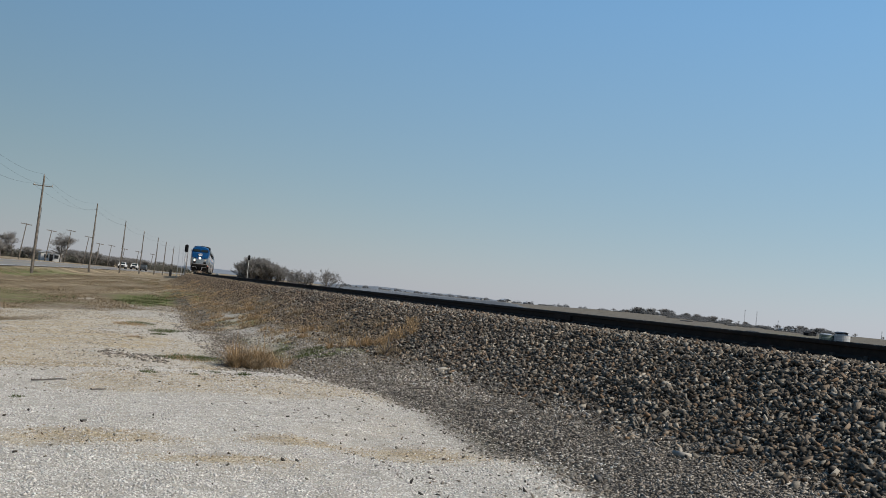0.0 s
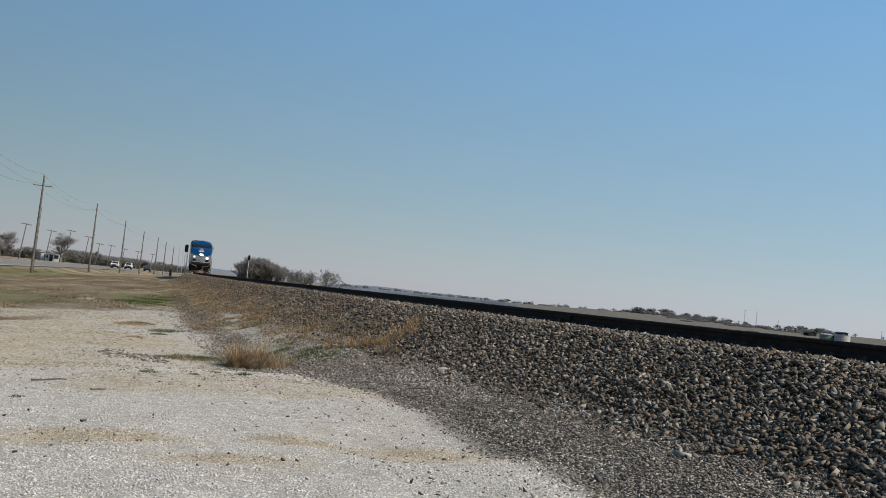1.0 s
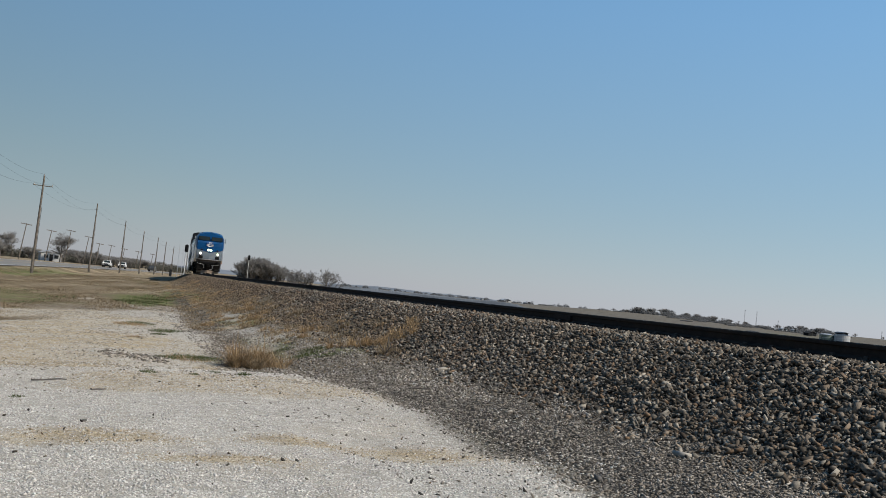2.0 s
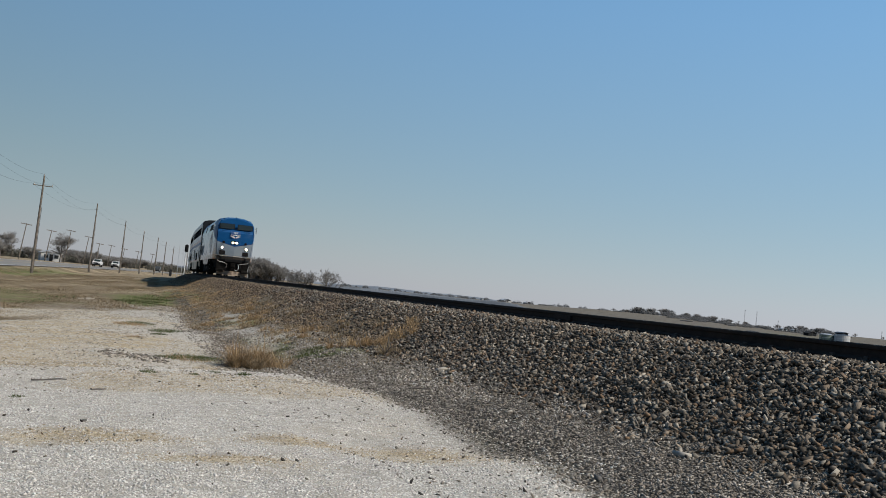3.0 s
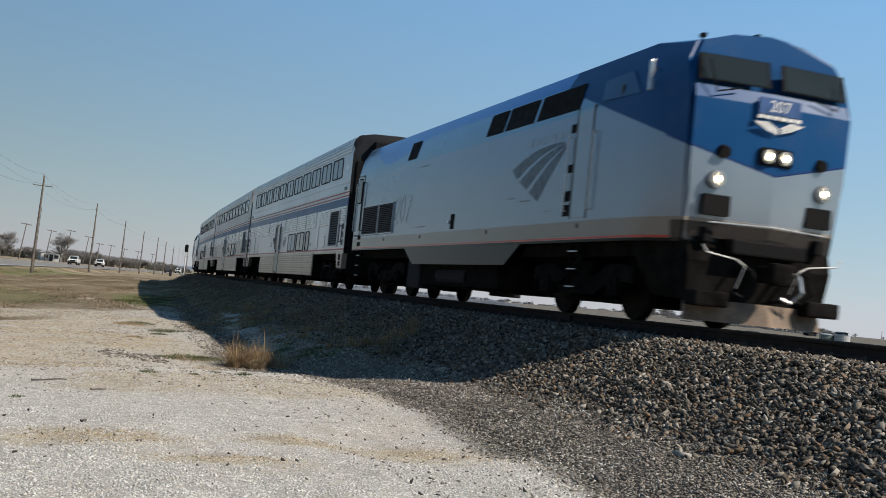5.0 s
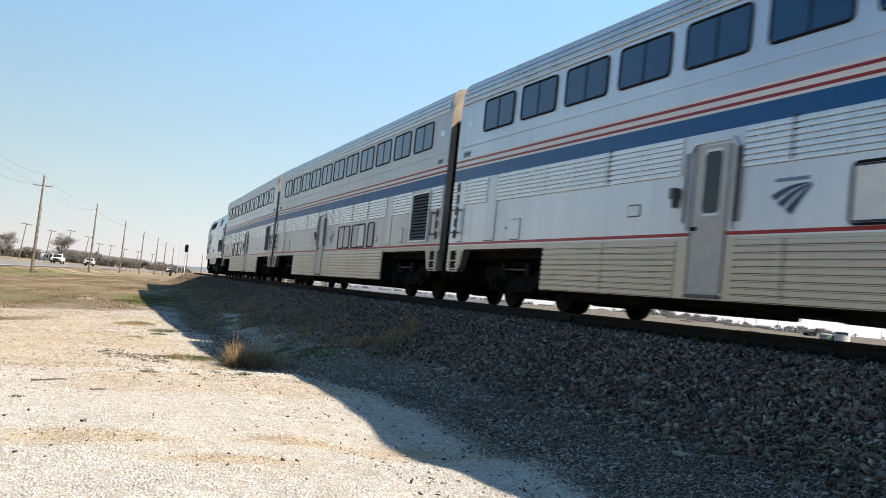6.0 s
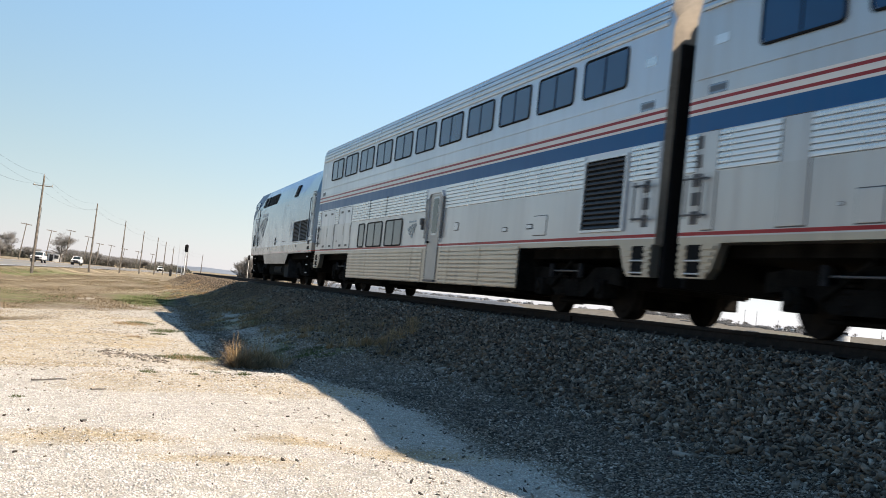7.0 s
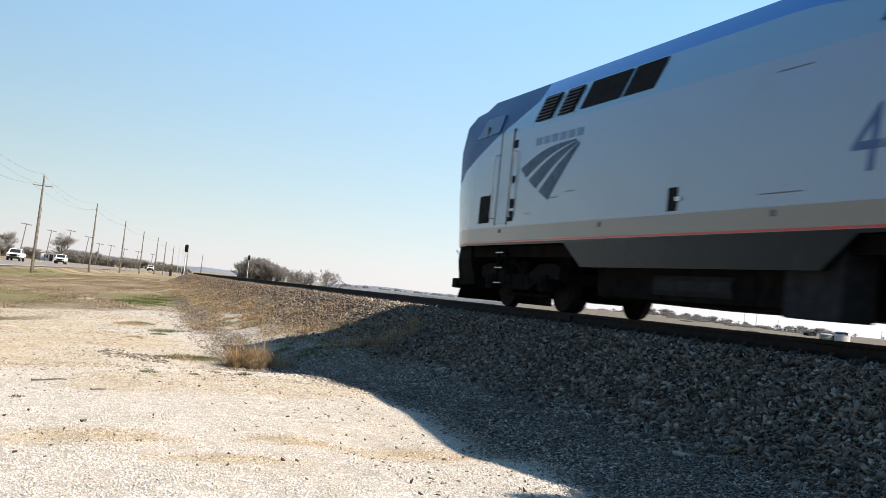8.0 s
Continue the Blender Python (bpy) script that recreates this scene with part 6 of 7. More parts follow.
            for z in (1.44, 2.36):
                tube(bm, (s * X, yc + a, z), (s * (X + 0.06), yc + a, z), 0.016, None, 6)
            part("grab_iron", bm, M_ditch, tr)
        bm = bmesh.new()
        box(bm, s * X, s * (X + 0.10), yc + 0.80, yc + 0.95, 1.76, 1.92, 0.02)
        box(bm, s * X, s * (X + 0.07), yc + 0.84, yc + 0.91, 1.64, 1.76, 0.01)
        part("door_lamp", bm, M_seam, ob)
        bm = bmesh.new()
        box(bm, s * X, s * (X + 0.05), yc - 0.46, yc + 0.40, 0.38, 0.43)
        part("door_sill", bm, M_seam, door)
        # emblem
        es = 13.0 if wide else 12.75
        fix("emblem", swoosh_mesh(0.86, 0.38, M_decal if wide else M_pale_decal), ob, side_pose(s, X + 0.004, Y(es), 1.63))
        bm = bmesh.new()
        for i in range(6):
            box(bm, s * X, s * (X + 0.006), Y(es) - s * (-0.30 + i * 0.115), Y(es) - s * (-0.30 + i * 0.115 + 0.085), 1.855, 1.90)
        part("name_bar", bm, M_decal if wide else M_pale_decal, ob)
        # writing too small to read, as bars, and a pale panel above it, near both ends
        for c in (1.0, 25.0):
            bm = bmesh.new()
            box(bm, s * X, s * (X + 0.004), Y(c) - 0.22, Y(c) + 0.22, 3.16, 3.30)
            plate = part("number_plate", bm, M_pale_decal, ob)
            bm = bmesh.new()
            for i in range(5):
                box(bm, s * X, s * (X + 0.007), Y(c) - 0.19 + i * 0.08, Y(c) - 0.19 + i * 0.08 + 0.05, 3.19, 3.27)
            part("writing", bm, M_seam, plate)
            bm = bmesh.new()
            box(bm, s * X, s * (X + 0.005), Y(c) - 0.16, Y(c) + 0.16, 3.84, 3.97)
            part("small_panel", bm, M_flute, ob)
        # engine-room style louvre near the leading end
        g = grille(ob, s, X + 0.006, Y(24.55), Y(23.05), 1.38, 2.52, 14, name="air_intake")
        bm = bmesh.new()
        for a, b, c, d in ((Y(24.6), Y(24.53), 1.34, 2.56), (Y(23.07), Y(23.0), 1.34, 2.56), (Y(24.53), Y(23.07), 1.34, 1.38), (Y(24.53), Y(23.07), 2.52, 2.56)):
            box(bm, s * X, s * (X + 0.045), a, b, c, d)
        part("intake_frame", bm, M_panel, g)
        # cabinets and hatches with raised edges
        if wide:
            cabs = [(20.37, 20.94, 1.32, 2.64), (0.90, 1.17, 1.30, 2.64), (2.58, 3.14, 1.30, 2.64), (4.02, 4.48, 1.30, 1.68), (21.95, 22.25, 1.36, 1.72)]
        else:
            cabs = [(1.22, 2.25, 1.28, 2.60), (2.28, 3.30, 1.28, 2.60), (3.95, 4.80, 1.28, 2.60), (4.83, 5.72, 1.28, 2.60), (20.9, 21.5, 1.35, 1.70)]
        for a, b, z0, z1 in cabs:
            bm = bmesh.new()
            box(bm, s * (X - 0.02), s * (X + 0.014), Y(b), Y(a), z0, z1, 0.006)
            cab = part("access_panel", bm, paint, ob)
            bm = bmesh.new()
            box(bm, s * (X - 0.02), s * (X + 0.005), Y(b) - 0.014, Y(a) + 0.014, z0 - 0.014, z1 + 0.014)
            part("panel_gap", bm, M_seam, cab)
            if not wide and z1 > 2:
                for z in (z0 + 0.06, z1 - 0.18):
                    bm = bmesh.new()
                    box(bm, s * (X + 0.012), s * (X + 0.018), Y((a + b) / 2) - 0.16, Y((a + b) / 2) + 0.16, z, z + 0.07)
                    part("latch", bm, M_seam, cab)
                bm = bmesh.new()
                box(bm, s * (X + 0.012), s * (X + 0.02), Y(b) + 0.04, Y(b) + 0.10, 1.7, 2.0)
                part("hinge", bm, M_ditch, cab)
        for c, z, w, h in ((door_s - 2.12 if wide else door_s + 1.7, 1.65, 0.40 if wide else 0.3, 0.19), (3.75, 1.53, 0.10, 0.05), (20.7, 1.52, 0.30, 0.10), (19.4, 1.5, 0.26, 0.10)):
            bm = bmesh.new()
            prism(bm, [(Y(c) + a, z + b) for a, b in rrect(w, h, 0.03)], 0, s * X, s * (X + 0.008))
            hx = part("hatch", bm, M_seam, ob)
            bm = bmesh.new()
            prism(bm, [(Y(c) + a, z + b) for a, b in rrect(w - 0.04, h - 0.04, 0.02)], 0, s * X, s * (X + 0.012))
            part("hatch_lid", bm, M_panel, hx)
        # end ladders: footholds above as dark plates, their recess shade painted; open rungs on the lower corner
        for e in (-1, 1):
            for i in range(5):
                bm = bmesh.new()
                box(bm, s * (X - 0.02), s * (X + 0.012), e * 12.28 - 0.09, e * 12.28 + 0.09, 1.38 + i * 0.26, 1.56 + i * 0.26, 0.004)
                part("foothold", bm, M_seam, ob)
            bm = bmesh.new()
            for yy in (12.02, 12.42):
                tube(bm, (s * (X + 0.07), e * yy, 1.45), (s * (X + 0.07), e * yy, 2.05), 0.014, None, 6)
            for z in (1.5, 2.0):
                tube(bm, (s * (X + 0.07), e * 11.95, z), (s * (X + 0.07), e * 12.5, z), 0.014, None, 6)
                tube(bm, (s * X, e * 11.97, z), (s * (X + 0.07), e * 11.97, z), 0.012, None, 6)
            part("grab_iron", bm, M_seam, ob)
            bm = bmesh.new()
            prism(bm, [(e * 12.58, 1.12), (e * 12.58, 0.64), (e * 11.88, 0.64), (e * 11.72, 0.78), (e * 11.55, 1.12)], 0, s * 1.40, s * X)
            end = part("corner_post", bm, paint, ob)
            # flat black plate in place of the shade in a recess
            bm = bmesh.new()
            box(bm, s * 1.50, s * (X + 0.006), e * 12.36, e * 12.0, 0.66, 1.10)
            part("recess_shade", bm, M_black, end)
            for z in (0.70, 0.88):
                bm = bmesh.new()
                tube(bm, (s * (X + 0.02), e * 12.38, z), (s * (X + 0.02), e * 11.98, z), 0.013, None, 6)
                part("rung", bm, M_grab, end)
            for i in range(5):
                z = 0.68 + i * 0.088
                for y0, y1 in ((12.57, 12.37), (11.99, 11.84 - 0.045 * i)):
                    bm = bmesh.new()
                    box(bm, s * X, s * (X + 0.022), e * y0, e * y1, z, z + 0.05)
                    part("corner_rib", bm, paint, end)
    for e in (-1, 1):
        bm = bmesh.new()
        box(bm, -0.92, 0.92, e * 12.60, e * 12.94, 2.45, 4.75, 0.05)
        part("gangway", bm, M_black, ob)
        bm = bmesh.new()
        box(bm, -1.40, 1.40, e * 12.60, e * 12.70, 0.5, 4.10, 0.03)
        part("end_plate", bm, M_black, ob)
        bm = bmesh.new()
        box(bm, -0.12, 0.12, e * 12.4, e * 12.93, 0.70, 0.96, 0.03)
        part("coupler", bm, M_steel_dark, ob)
    bm = bmesh.new()
    box(bm, -1.25, 1.25, -12.5, 12.5, 0.95, 1.12)
    part("underframe", bm, M_steel_dark, ob)
    for a, b, z in ((6.2, 9.4, 0.22), (10.2, 13.0, 0.27), (13.8, 17.2, 0.20), (17.8, 19.8, 0.28)):
        bm = bmesh.new()
        box(bm, -1.35, 1.35, Y(b), Y(a), z, 0.42, 0.04)
        part("equipment_box", bm, M_steel_dark, ob)
    for y in (-9.07, 9.07):
        bogie(ob, y, 2.59, 0.46)
    return ob


front_coach = tagged(coach(1, ((0, 2),), M_slate_end), "stainless steel double-deck coach with blue and red stripes", "railway coach", "train vehicles")
middle_coach = tagged(coach(1, ((1, 1),), paint=M_dull_coach), "stainless steel double-deck coach with one half-drawn window blind", "railway coach", "train vehicles")
rear_coach = tagged(coach(2, paint=M_ground_lit_coach), "stainless steel double-deck coach with cabinet doors at one end", "railway coach", "train vehicles")
coaches = [rear_coach, middle_coach, front_coach]


# ---- highway ----
def strip(name, u0, u1, s0, s1, step, lift, material):
    """A band laid on the ground along the track."""
    S = np.arange(s0, s1 + 1e-6, step)
    U = np.linspace(u0, u1, max(2, int(abs(u1 - u0) / 1.5) + 1))
    u, s = np.meshgrid(U, S)
    co = np.stack([u + road_x(s), s, height(u + road_x(s) - track_x(s), s) + lift], -1).reshape(-1, 3)
    i = np.arange(u.size).reshape(u.shape)
    f = np.stack([i[:-1, :-1], i[:-1, 1:], i[1:, 1:], i[1:, :-1]], -1).reshape(-1, 4)
    return from_arrays(name, co, f, material)


tagged(strip("road", -31.6, -19.9, 20, 900, 4, 0.05, M_asphalt), "grey asphalt highway beside the railway", "road", kind="structure")
for u0 in (-31.0, -20.5):
    tagged(strip("road_marking", u0, u0 + 0.15, 20, 600, 4, 0.065, M_white_paint), "white painted edge line", "road marking", kind="structure")
M_yellow = plain("yellow_road_paint", (0.55, 0.38, 0.06), 0.7)
tagged(strip("road_marking", -25.85, -25.65, 20, 600, 4, 0.065, M_yellow), "yellow painted centre line", "road marking", kind="structure")


# ---- poles and lines ----
def stand(u, s):
    v = u + road_x(np.array([s])) - track_x(np.array([s]))
    p = lay(v, np.array([s]), np.array([0.0]))[0]
    return Vector(p)


def utility_pole(u, s, top, armed=True):
    b = stand(u, s)
    ob = empty("utility_pole", Matrix.Translation(b) @ pose(0, 0, 0, 0, 1.1, 0))
    h = top - b.z
    bm = bmesh.new()
    tube(bm, (0, 0, -0.4), (0, 0, h), 0.155, 0.09, 10)
    part("pole", bm, M_wood, ob)
    th = track(s)[3]
    d = Vector((math.cos(th), -math.sin(th), 0))
    z = h - 1.05
    reach = 0.88 if armed else 0.13
    if armed:
        bm = bmesh.new()
        a, c = d * -0.95, d * 0.95
        tube(bm, (a.x, a.y, z), (c.x, c.y, z), 0.045, None, 6)
        part("crossarm", bm, M_wood, ob)
    for k in (-reach, reach, 0.0):
        q = d * k
        zz = z + 0.05 if k else h
        bm = bmesh.new()
        for i in range(3):
            tube(bm, (q.x, q.y, zz + i * 0.06), (q.x, q.y, zz + i * 0.06 + 0.045), 0.07 - 0.012 * i, 0.045, 8)
        part("insulator", bm, M_insul, ob)
    bm = bmesh.new()
    tube(bm, (0.16, -0.05, h - 3.2), (0.16, -0.05, 0.1), 0.02, None, 5)
    part("earth_wire", bm, M_wire, ob)
    tagged(ob, "weathered wooden utility pole with a short crossarm" if armed else "plain weathered wooden pole with side insulators", "utility pole", "poles along the highway")
    return b + Vector((0, 0, h)), d * (reach / 0.88)


M_insul = plain("grey_insulator", (0.25, 0.24, 0.23), 0.4)
POLES = [(-17.6, 52, 7.2), (-17.5, 122, 8.0), (-17.5, 193, 9.1), (-17.5, 248, 8.8), (-17.5, 289, 8.2), (-17.5, 323, 7.9), (-17.5, 343, 7.3), (-17.5, 363, 6.6), (-17.5, 400, 6.4), (-17.5, 440, 6.2)]
tops = [utility_pole(u, s, RZ + z, i < 2) for i, (u, s, z) in enumerate(POLES)]


def wire(a, b, sag, k):
    bm = bmesh.new()
    pts = [a.lerp(b, i / 14) - Vector((0, 0, sag * 4 * (i / 14) * (1 - i / 14))) for i in range(15)]
    for p, q in zip(pts, pts[1:]):
        tube(bm, p, q, 0.0065, None, 4)
    tagged(part("power_line", bm, M_wire), "thin sagging overhead power line", "cable", "overhead lines")


for (p, d), (q, e) in zip(tops, tops[1:]):
    for k, dz in ((0.0, 0.15), (-0.88, -0.9), (0.88, -0.9)):
        wire(p + d * k + Vector((0, 0, dz)), q + e * k + Vector((0, 0, dz)), 0.95 if (q - p).length > 60 else 0.5, k)


def t_pole(u, s, top):
    b = stand(u, s)
    ob = empty("telegraph_pole", Matrix.Translation(b) @ pose(0, 0, 0, 0, 6.0, 0))
    h = top - b.z
    bm = bmesh.new()
    tube(bm, (0, 0, -0.4), (0, 0, h), 0.14, 0.09, 8)
    part("pole", bm, M_wood, ob)
    bm = bmesh.new()
    box(bm, -1.25, 1.25, -0.07, 0.07, h - 0.28, h - 0.12)
    part("crossarm", bm, M_wood, ob)
    for k in (-1.15, -0.5, 0.5, 1.15):
        bm = bmesh.new()
        tube(bm, (k, 0, h - 0.12), (k, 0, h + 0.06), 0.05, 0.035, 6)
        part("insulator", bm, M_insul, ob)
    tagged(ob, "dark wooden pole with a wide crossarm across the highway", "utility pole", "poles across the highway")


for s, top in ((282.5, 6.9), (313, 6.6), (338, 7.7), (365, 7.0), (383.5, 5.5), (403, 5.6), (426, 5.2), (452, 5.0), (480, 4.8)):
    t_pole(-44.2, s, RZ + top)


# ---- railway signals ----
def rail_signal(u, s, top):
    b = stand(u, s)
    ob = empty("railway_signal", Matrix.Translation(b))
    h = top - b.z
    bm = bmesh.new()
    tube(bm, (0, 0, 0), (0, 0, h - 0.3), 0.075, 0.065, 10)
    part("mast", bm, M_grab, ob, "pale grey steel mast")
    bm = bmesh.new()
    prism(bm, [(a, h - 0.85 + c) for a, c in rrect(0.78, 1.75, 0.38)], 1, -0.10, -0.06)
    hd = part("backplate", bm, M_black, ob)
    for k in range(3):
        bm = bmesh.new()
        z = h - 0.40 - 0.45 * k
        tube(bm, (0, -0.10, z), (0, -0.35, z), 0.13, 0.14, 12)
        part("hood", bm, M_black, hd)
    bm = bmesh.new()
    box(bm, -0.25, 0.25, -0.06, 0.25, h - 1.6, h - 0.1, 0.03)
    part("lamp_case", bm, M_black, ob)
    bm = bmesh.new()
    for e in (-1, 1):
        tube(bm, (e * 0.18, 0.14, 0.2), (e * 0.18, 0.14, h - 1.6), 0.02, None, 5)
    for i in range(11):
        z = 0.4 + (h - 2.2) * i / 10
        tube(bm, (-0.18, 0.14, z), (0.18, 0.14, z), 0.015, None, 5)
    part("ladder", bm, M_box, ob)
    bm = bmesh.new()
    box(bm, -0.3, 0.3, -0.3, 0.3, -0.3, 0.25, 0.03)
    part("base", bm, M_concrete, ob)
    tagged(ob, "trackside railway signal with a black oval backplate", "railway signal", "signals beside the track")


rail_signal(-4.5, 254, RZ + 5.4)
rail_signal(5.0, 384.5, RZ + 6.9)
bm = bmesh.new()
box(bm, -0.25, 0.25, -0.3, 0.3, 0, 1.5, 0.03)
cab = part("relay_cabinet", bm, M_box)
cab.matrix_basis = Matrix.Translation(stand(-7.5, 256))
tagged(cab, "dark steel trackside relay cabinet", "cabinet")
for u, s, top in ((-7.0, 270, 6.0), (-8.2, 300, 5.6)):
    b = stand(u, s)
    bm = bmesh.new()
    tube(bm, (0, 0, 0), (0, 0, RZ + top - b.z), 0.06, 0.03, 6)
    m = part("radio_mast", bm, M_panel)
    m.matrix_basis = Matrix.Translation(b)
    tagged(m, "slim grey radio mast beside the track", "mast")


# ---- trees ----
def twig_mesh(name, segs, material):
    """Three-sided tapered sticks from (a, b, r0, r1)."""
    A, B = np.array([s[0] for s in segs]), np.array([s[1] for s in segs])
    r0, r1 = np.array([s[2] for s in segs]), np.array([s[3] for s in segs])
    d = B - A
    d /= np.linalg.norm(d, axis=1, keepdims=True) + 1e-9
    ref = np.where(np.abs(d[:, 2:3]) > 0.9, np.array([[1.0, 0, 0]]), np.array([[0, 0, 1.0]]))
    e1 = np.cross(d, ref)
    e1 /= np.linalg.norm(e1, axis=1, keepdims=True) + 1e-9
    e2 = np.cross(d, e1)
    vs = []
    for P, r in ((A, r0), (B, r1)):
        for k in range(3):
            a = 2 * math.pi * k / 3
            vs.append(P + (e1 * math.cos(a) + e2 * math.sin(a)) * r[:, None])
    v = np.stack(vs, 1).reshape(-1, 3)
    i = np.arange(len(segs))[:, None] * 6
    f = np.concatenate([i + np.array([[k, (k + 1) % 3, 3 + (k + 1) % 3, 3 + k]]) for k in range(3)], 1).reshape(-1, 4)
    return from_arrays(name, v, f, material)


def grow(rnd, p, d, length, r, depth, segs, spread_, up):
    """Branch recursively; each level bends, tapers and forks."""
    n = 3
    for i in range(n):
        q = p + d * (length / n)
        segs.append((tuple(p), tuple(q), r * (1 - 0.28 * i / n), r * (1 - 0.28 * (i + 1) / n)))
        p = q
        d = (d + Vector((rnd.uniform(-1, 1), rnd.uniform(-1, 1), rnd.uniform(-0.5, 0.8))) * 0.16 + Vector((0, 0, up))).normalized()
        if depth > 0 and i > 0 and rnd.random() < 0.75:
            side = Vector((rnd.uniform(-1, 1), rnd.uniform(-1, 1), rnd.uniform(-0.2, 0.6))).normalized()
            grow(rnd, p, (d + side * spread_).normalized(), length * rnd.uniform(0.5, 0.75), r * 0.5, depth - 1, segs, spread_, up)
    if depth > 0:
        for _ in range(2 if depth > 1 else 3):
            side = Vector((rnd.uniform(-1, 1), rnd.uniform(-1, 1), rnd.uniform(-0.3, 0.6))).normalized()
            grow(rnd, p, (d + side * spread_).normalized(), length * rnd.uniform(0.6, 0.85), r * 0.6, depth - 1, segs, spread_, up)


def bare_tree(seed, height_, wide, label, stems=1, twig=0.012, lean=0.5, reach=0.42, depth=3):
    rnd = random.Random(seed)
    ob = empty("tree")
    big, small = [], []
    for k in range(stems):
        segs = []
        d = Vector((rnd.uniform(-1, 1) * lean * (stems > 1), rnd.uniform(-1, 1) * lean * (stems > 1), 1)).normalized()
        grow(rnd, Vector((rnd.uniform(-0.3, 0.3) * (stems > 1), 0, -0.2)), d, height_ * (0.36 if stems == 1 else reach), height_ * 0.022, 5 if stems == 1 else depth, segs, wide, 0.02)
        for s in segs:
            (big if s[2] > height_ * 0.006 else small).append((s[0], s[1], max(s[2], twig), max(s[3], twig * 0.7)))
    # a haze of fine twigs round the outer branches
    for s in list(small):
        for _ in range(4 if stems > 8 else 1):
            e = Vector(s[0]).lerp(Vector(s[1]), rnd.uniform(0.4, 1.0))
            v = Vector((rnd.uniform(-1, 1), rnd.uniform(-1, 1), rnd.uniform(-0.3, 1))).normalized() * height_ * rnd.uniform(0.04, 0.09)
            small.append((tuple(e), tuple(e + v), twig * 0.8, twig * 0.4))
    top = max(s[1][2] for s in big + small)
    k = height_ / top
    sc = lambda L: [(tuple(c * k for c in a), tuple(c * k for c in b), r0, r1) for a, b, r0, r1 in L]
    tr = twig_mesh("trunk", sc(big), M_bark)
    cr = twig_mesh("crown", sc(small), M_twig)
    tr.parent = cr.parent = ob
    return tagged(ob, label, "tree", "bare winter trees")


def place(ob, d, az, z, turn=0, size=1.0, flat=1.0):
    """At a distance and bearing from the camera's stand."""
    a = radians(az)
    m = Matrix.Translation((EYE.x + d * math.sin(a), EYE.y + d * math.cos(a), z)) @ pose(0, 0, 0, 0, 0, turn) @ Matrix.Diagonal((size * flat, size * flat, size, 1))
    ob.matrix_basis = m
    return ob


def ground_z(d, az):
    a = radians(az)
    x, y = EYE.x + d * math.sin(a), EYE.y + d * math.cos(a)
    s = y
    for _ in range(6):
        th = track(s)[3]
        s = y
    u = x - float(track_x(np.array(s)))
    return float(height(np.array(u), np.array(s)))


BARE = "leafless winter tree with grey-brown spreading branches"
kinds = [bare_tree(3, 8.0, 0.8, BARE, 1, 0.011), bare_tree(8, 7.0, 0.8, BARE, 1, 0.011), bare_tree(14, 5.0, 0.55, "leafless many-stemmed mesquite scrub", 6, 0.013), bare_tree(21, 5.5, 0.65, "dense leafless thicket of scrub", 12, 0.011), bare_tree(33, 6.0, 0.85, "wide leafless scrub tree branching from the ground", 8, 0.017, 1.1, 0.34, 3)]
rnd = random.Random(5)


def put(kind, d, az, size=1.0, flat=1.0, first=[True] * 5):
    z = ground_z(d, az) - 0.05
    a = radians(az)
    m = Matrix.Translation((EYE.x + d * math.sin(a), EYE.y + d * math.cos(a), z)) @ pose(0, 0, 0, 0, 0, rnd.uniform(0, 360)) @ Matrix.Diagonal((size * flat, size * flat, size, 1))
    if first[kind]:
        first[kind] = False
        kinds[kind].matrix_basis = m
        return kinds[kind]
    ob = copy_thing(kinds[kind], Matrix())
    ob.matrix_basis = m
    return ob


# across the highway
put(0, 352, 0.42, 1.15, 1.25)
put(1, 356, 0.5, 1.1, 1.3)
put(1, 400, -1.75, 1.25, 1.1)
put(0, 395, -2.1, 1.1, 1.1)
put(1, 380, -2.25, 0.8, 1.2)
put(3, 390, -2.5, 1.0)
for az in (-2.2, -1.9, -1.5, -1.0, -0.6, -0.2, 0.2):
    put(3, 410 + rnd.uniform(-15, 15), az + rnd.uniform(-0.1, 0.1), rnd.uniform(0.55, 0.85), 1.4)
for i in range(16):
    az = 0.7 + i * 0.2
    put(3 if i % 3 else 2, 430 + rnd.uniform(-20, 30), az, (1.05 - 0.022 * i) * rnd.uniform(0.75, 1.05), 1.3)
put(1, 420, 1.95, 0.8)
for i in range(10):
    put(3, 560 + 20 * i, 3.4 + 0.25 * i, rnd.uniform(0.7, 0.95), 1.6)
# right of the track, beyond the far signal
for az, d, k, s_, f in ((9.15, 425, 3, 1.3, 1.1), (9.45, 418, 3, 1.85, 1.0), (9.85, 425, 3, 1.9, 1.0), (10.25, 420, 3, 1.65, 1.0), (10.7, 425, 3, 1.5, 1.2), (11.1, 420, 4, 1.15, 1.1), (11.55, 425, 4, 1.25, 1.0), (11.95, 422, 4, 1.3, 1.0), (12.35, 418, 4, 1.25, 1.1), (13.3, 400, 4, 1.45, 1.0)):
    put(k, d, az, s_, f)
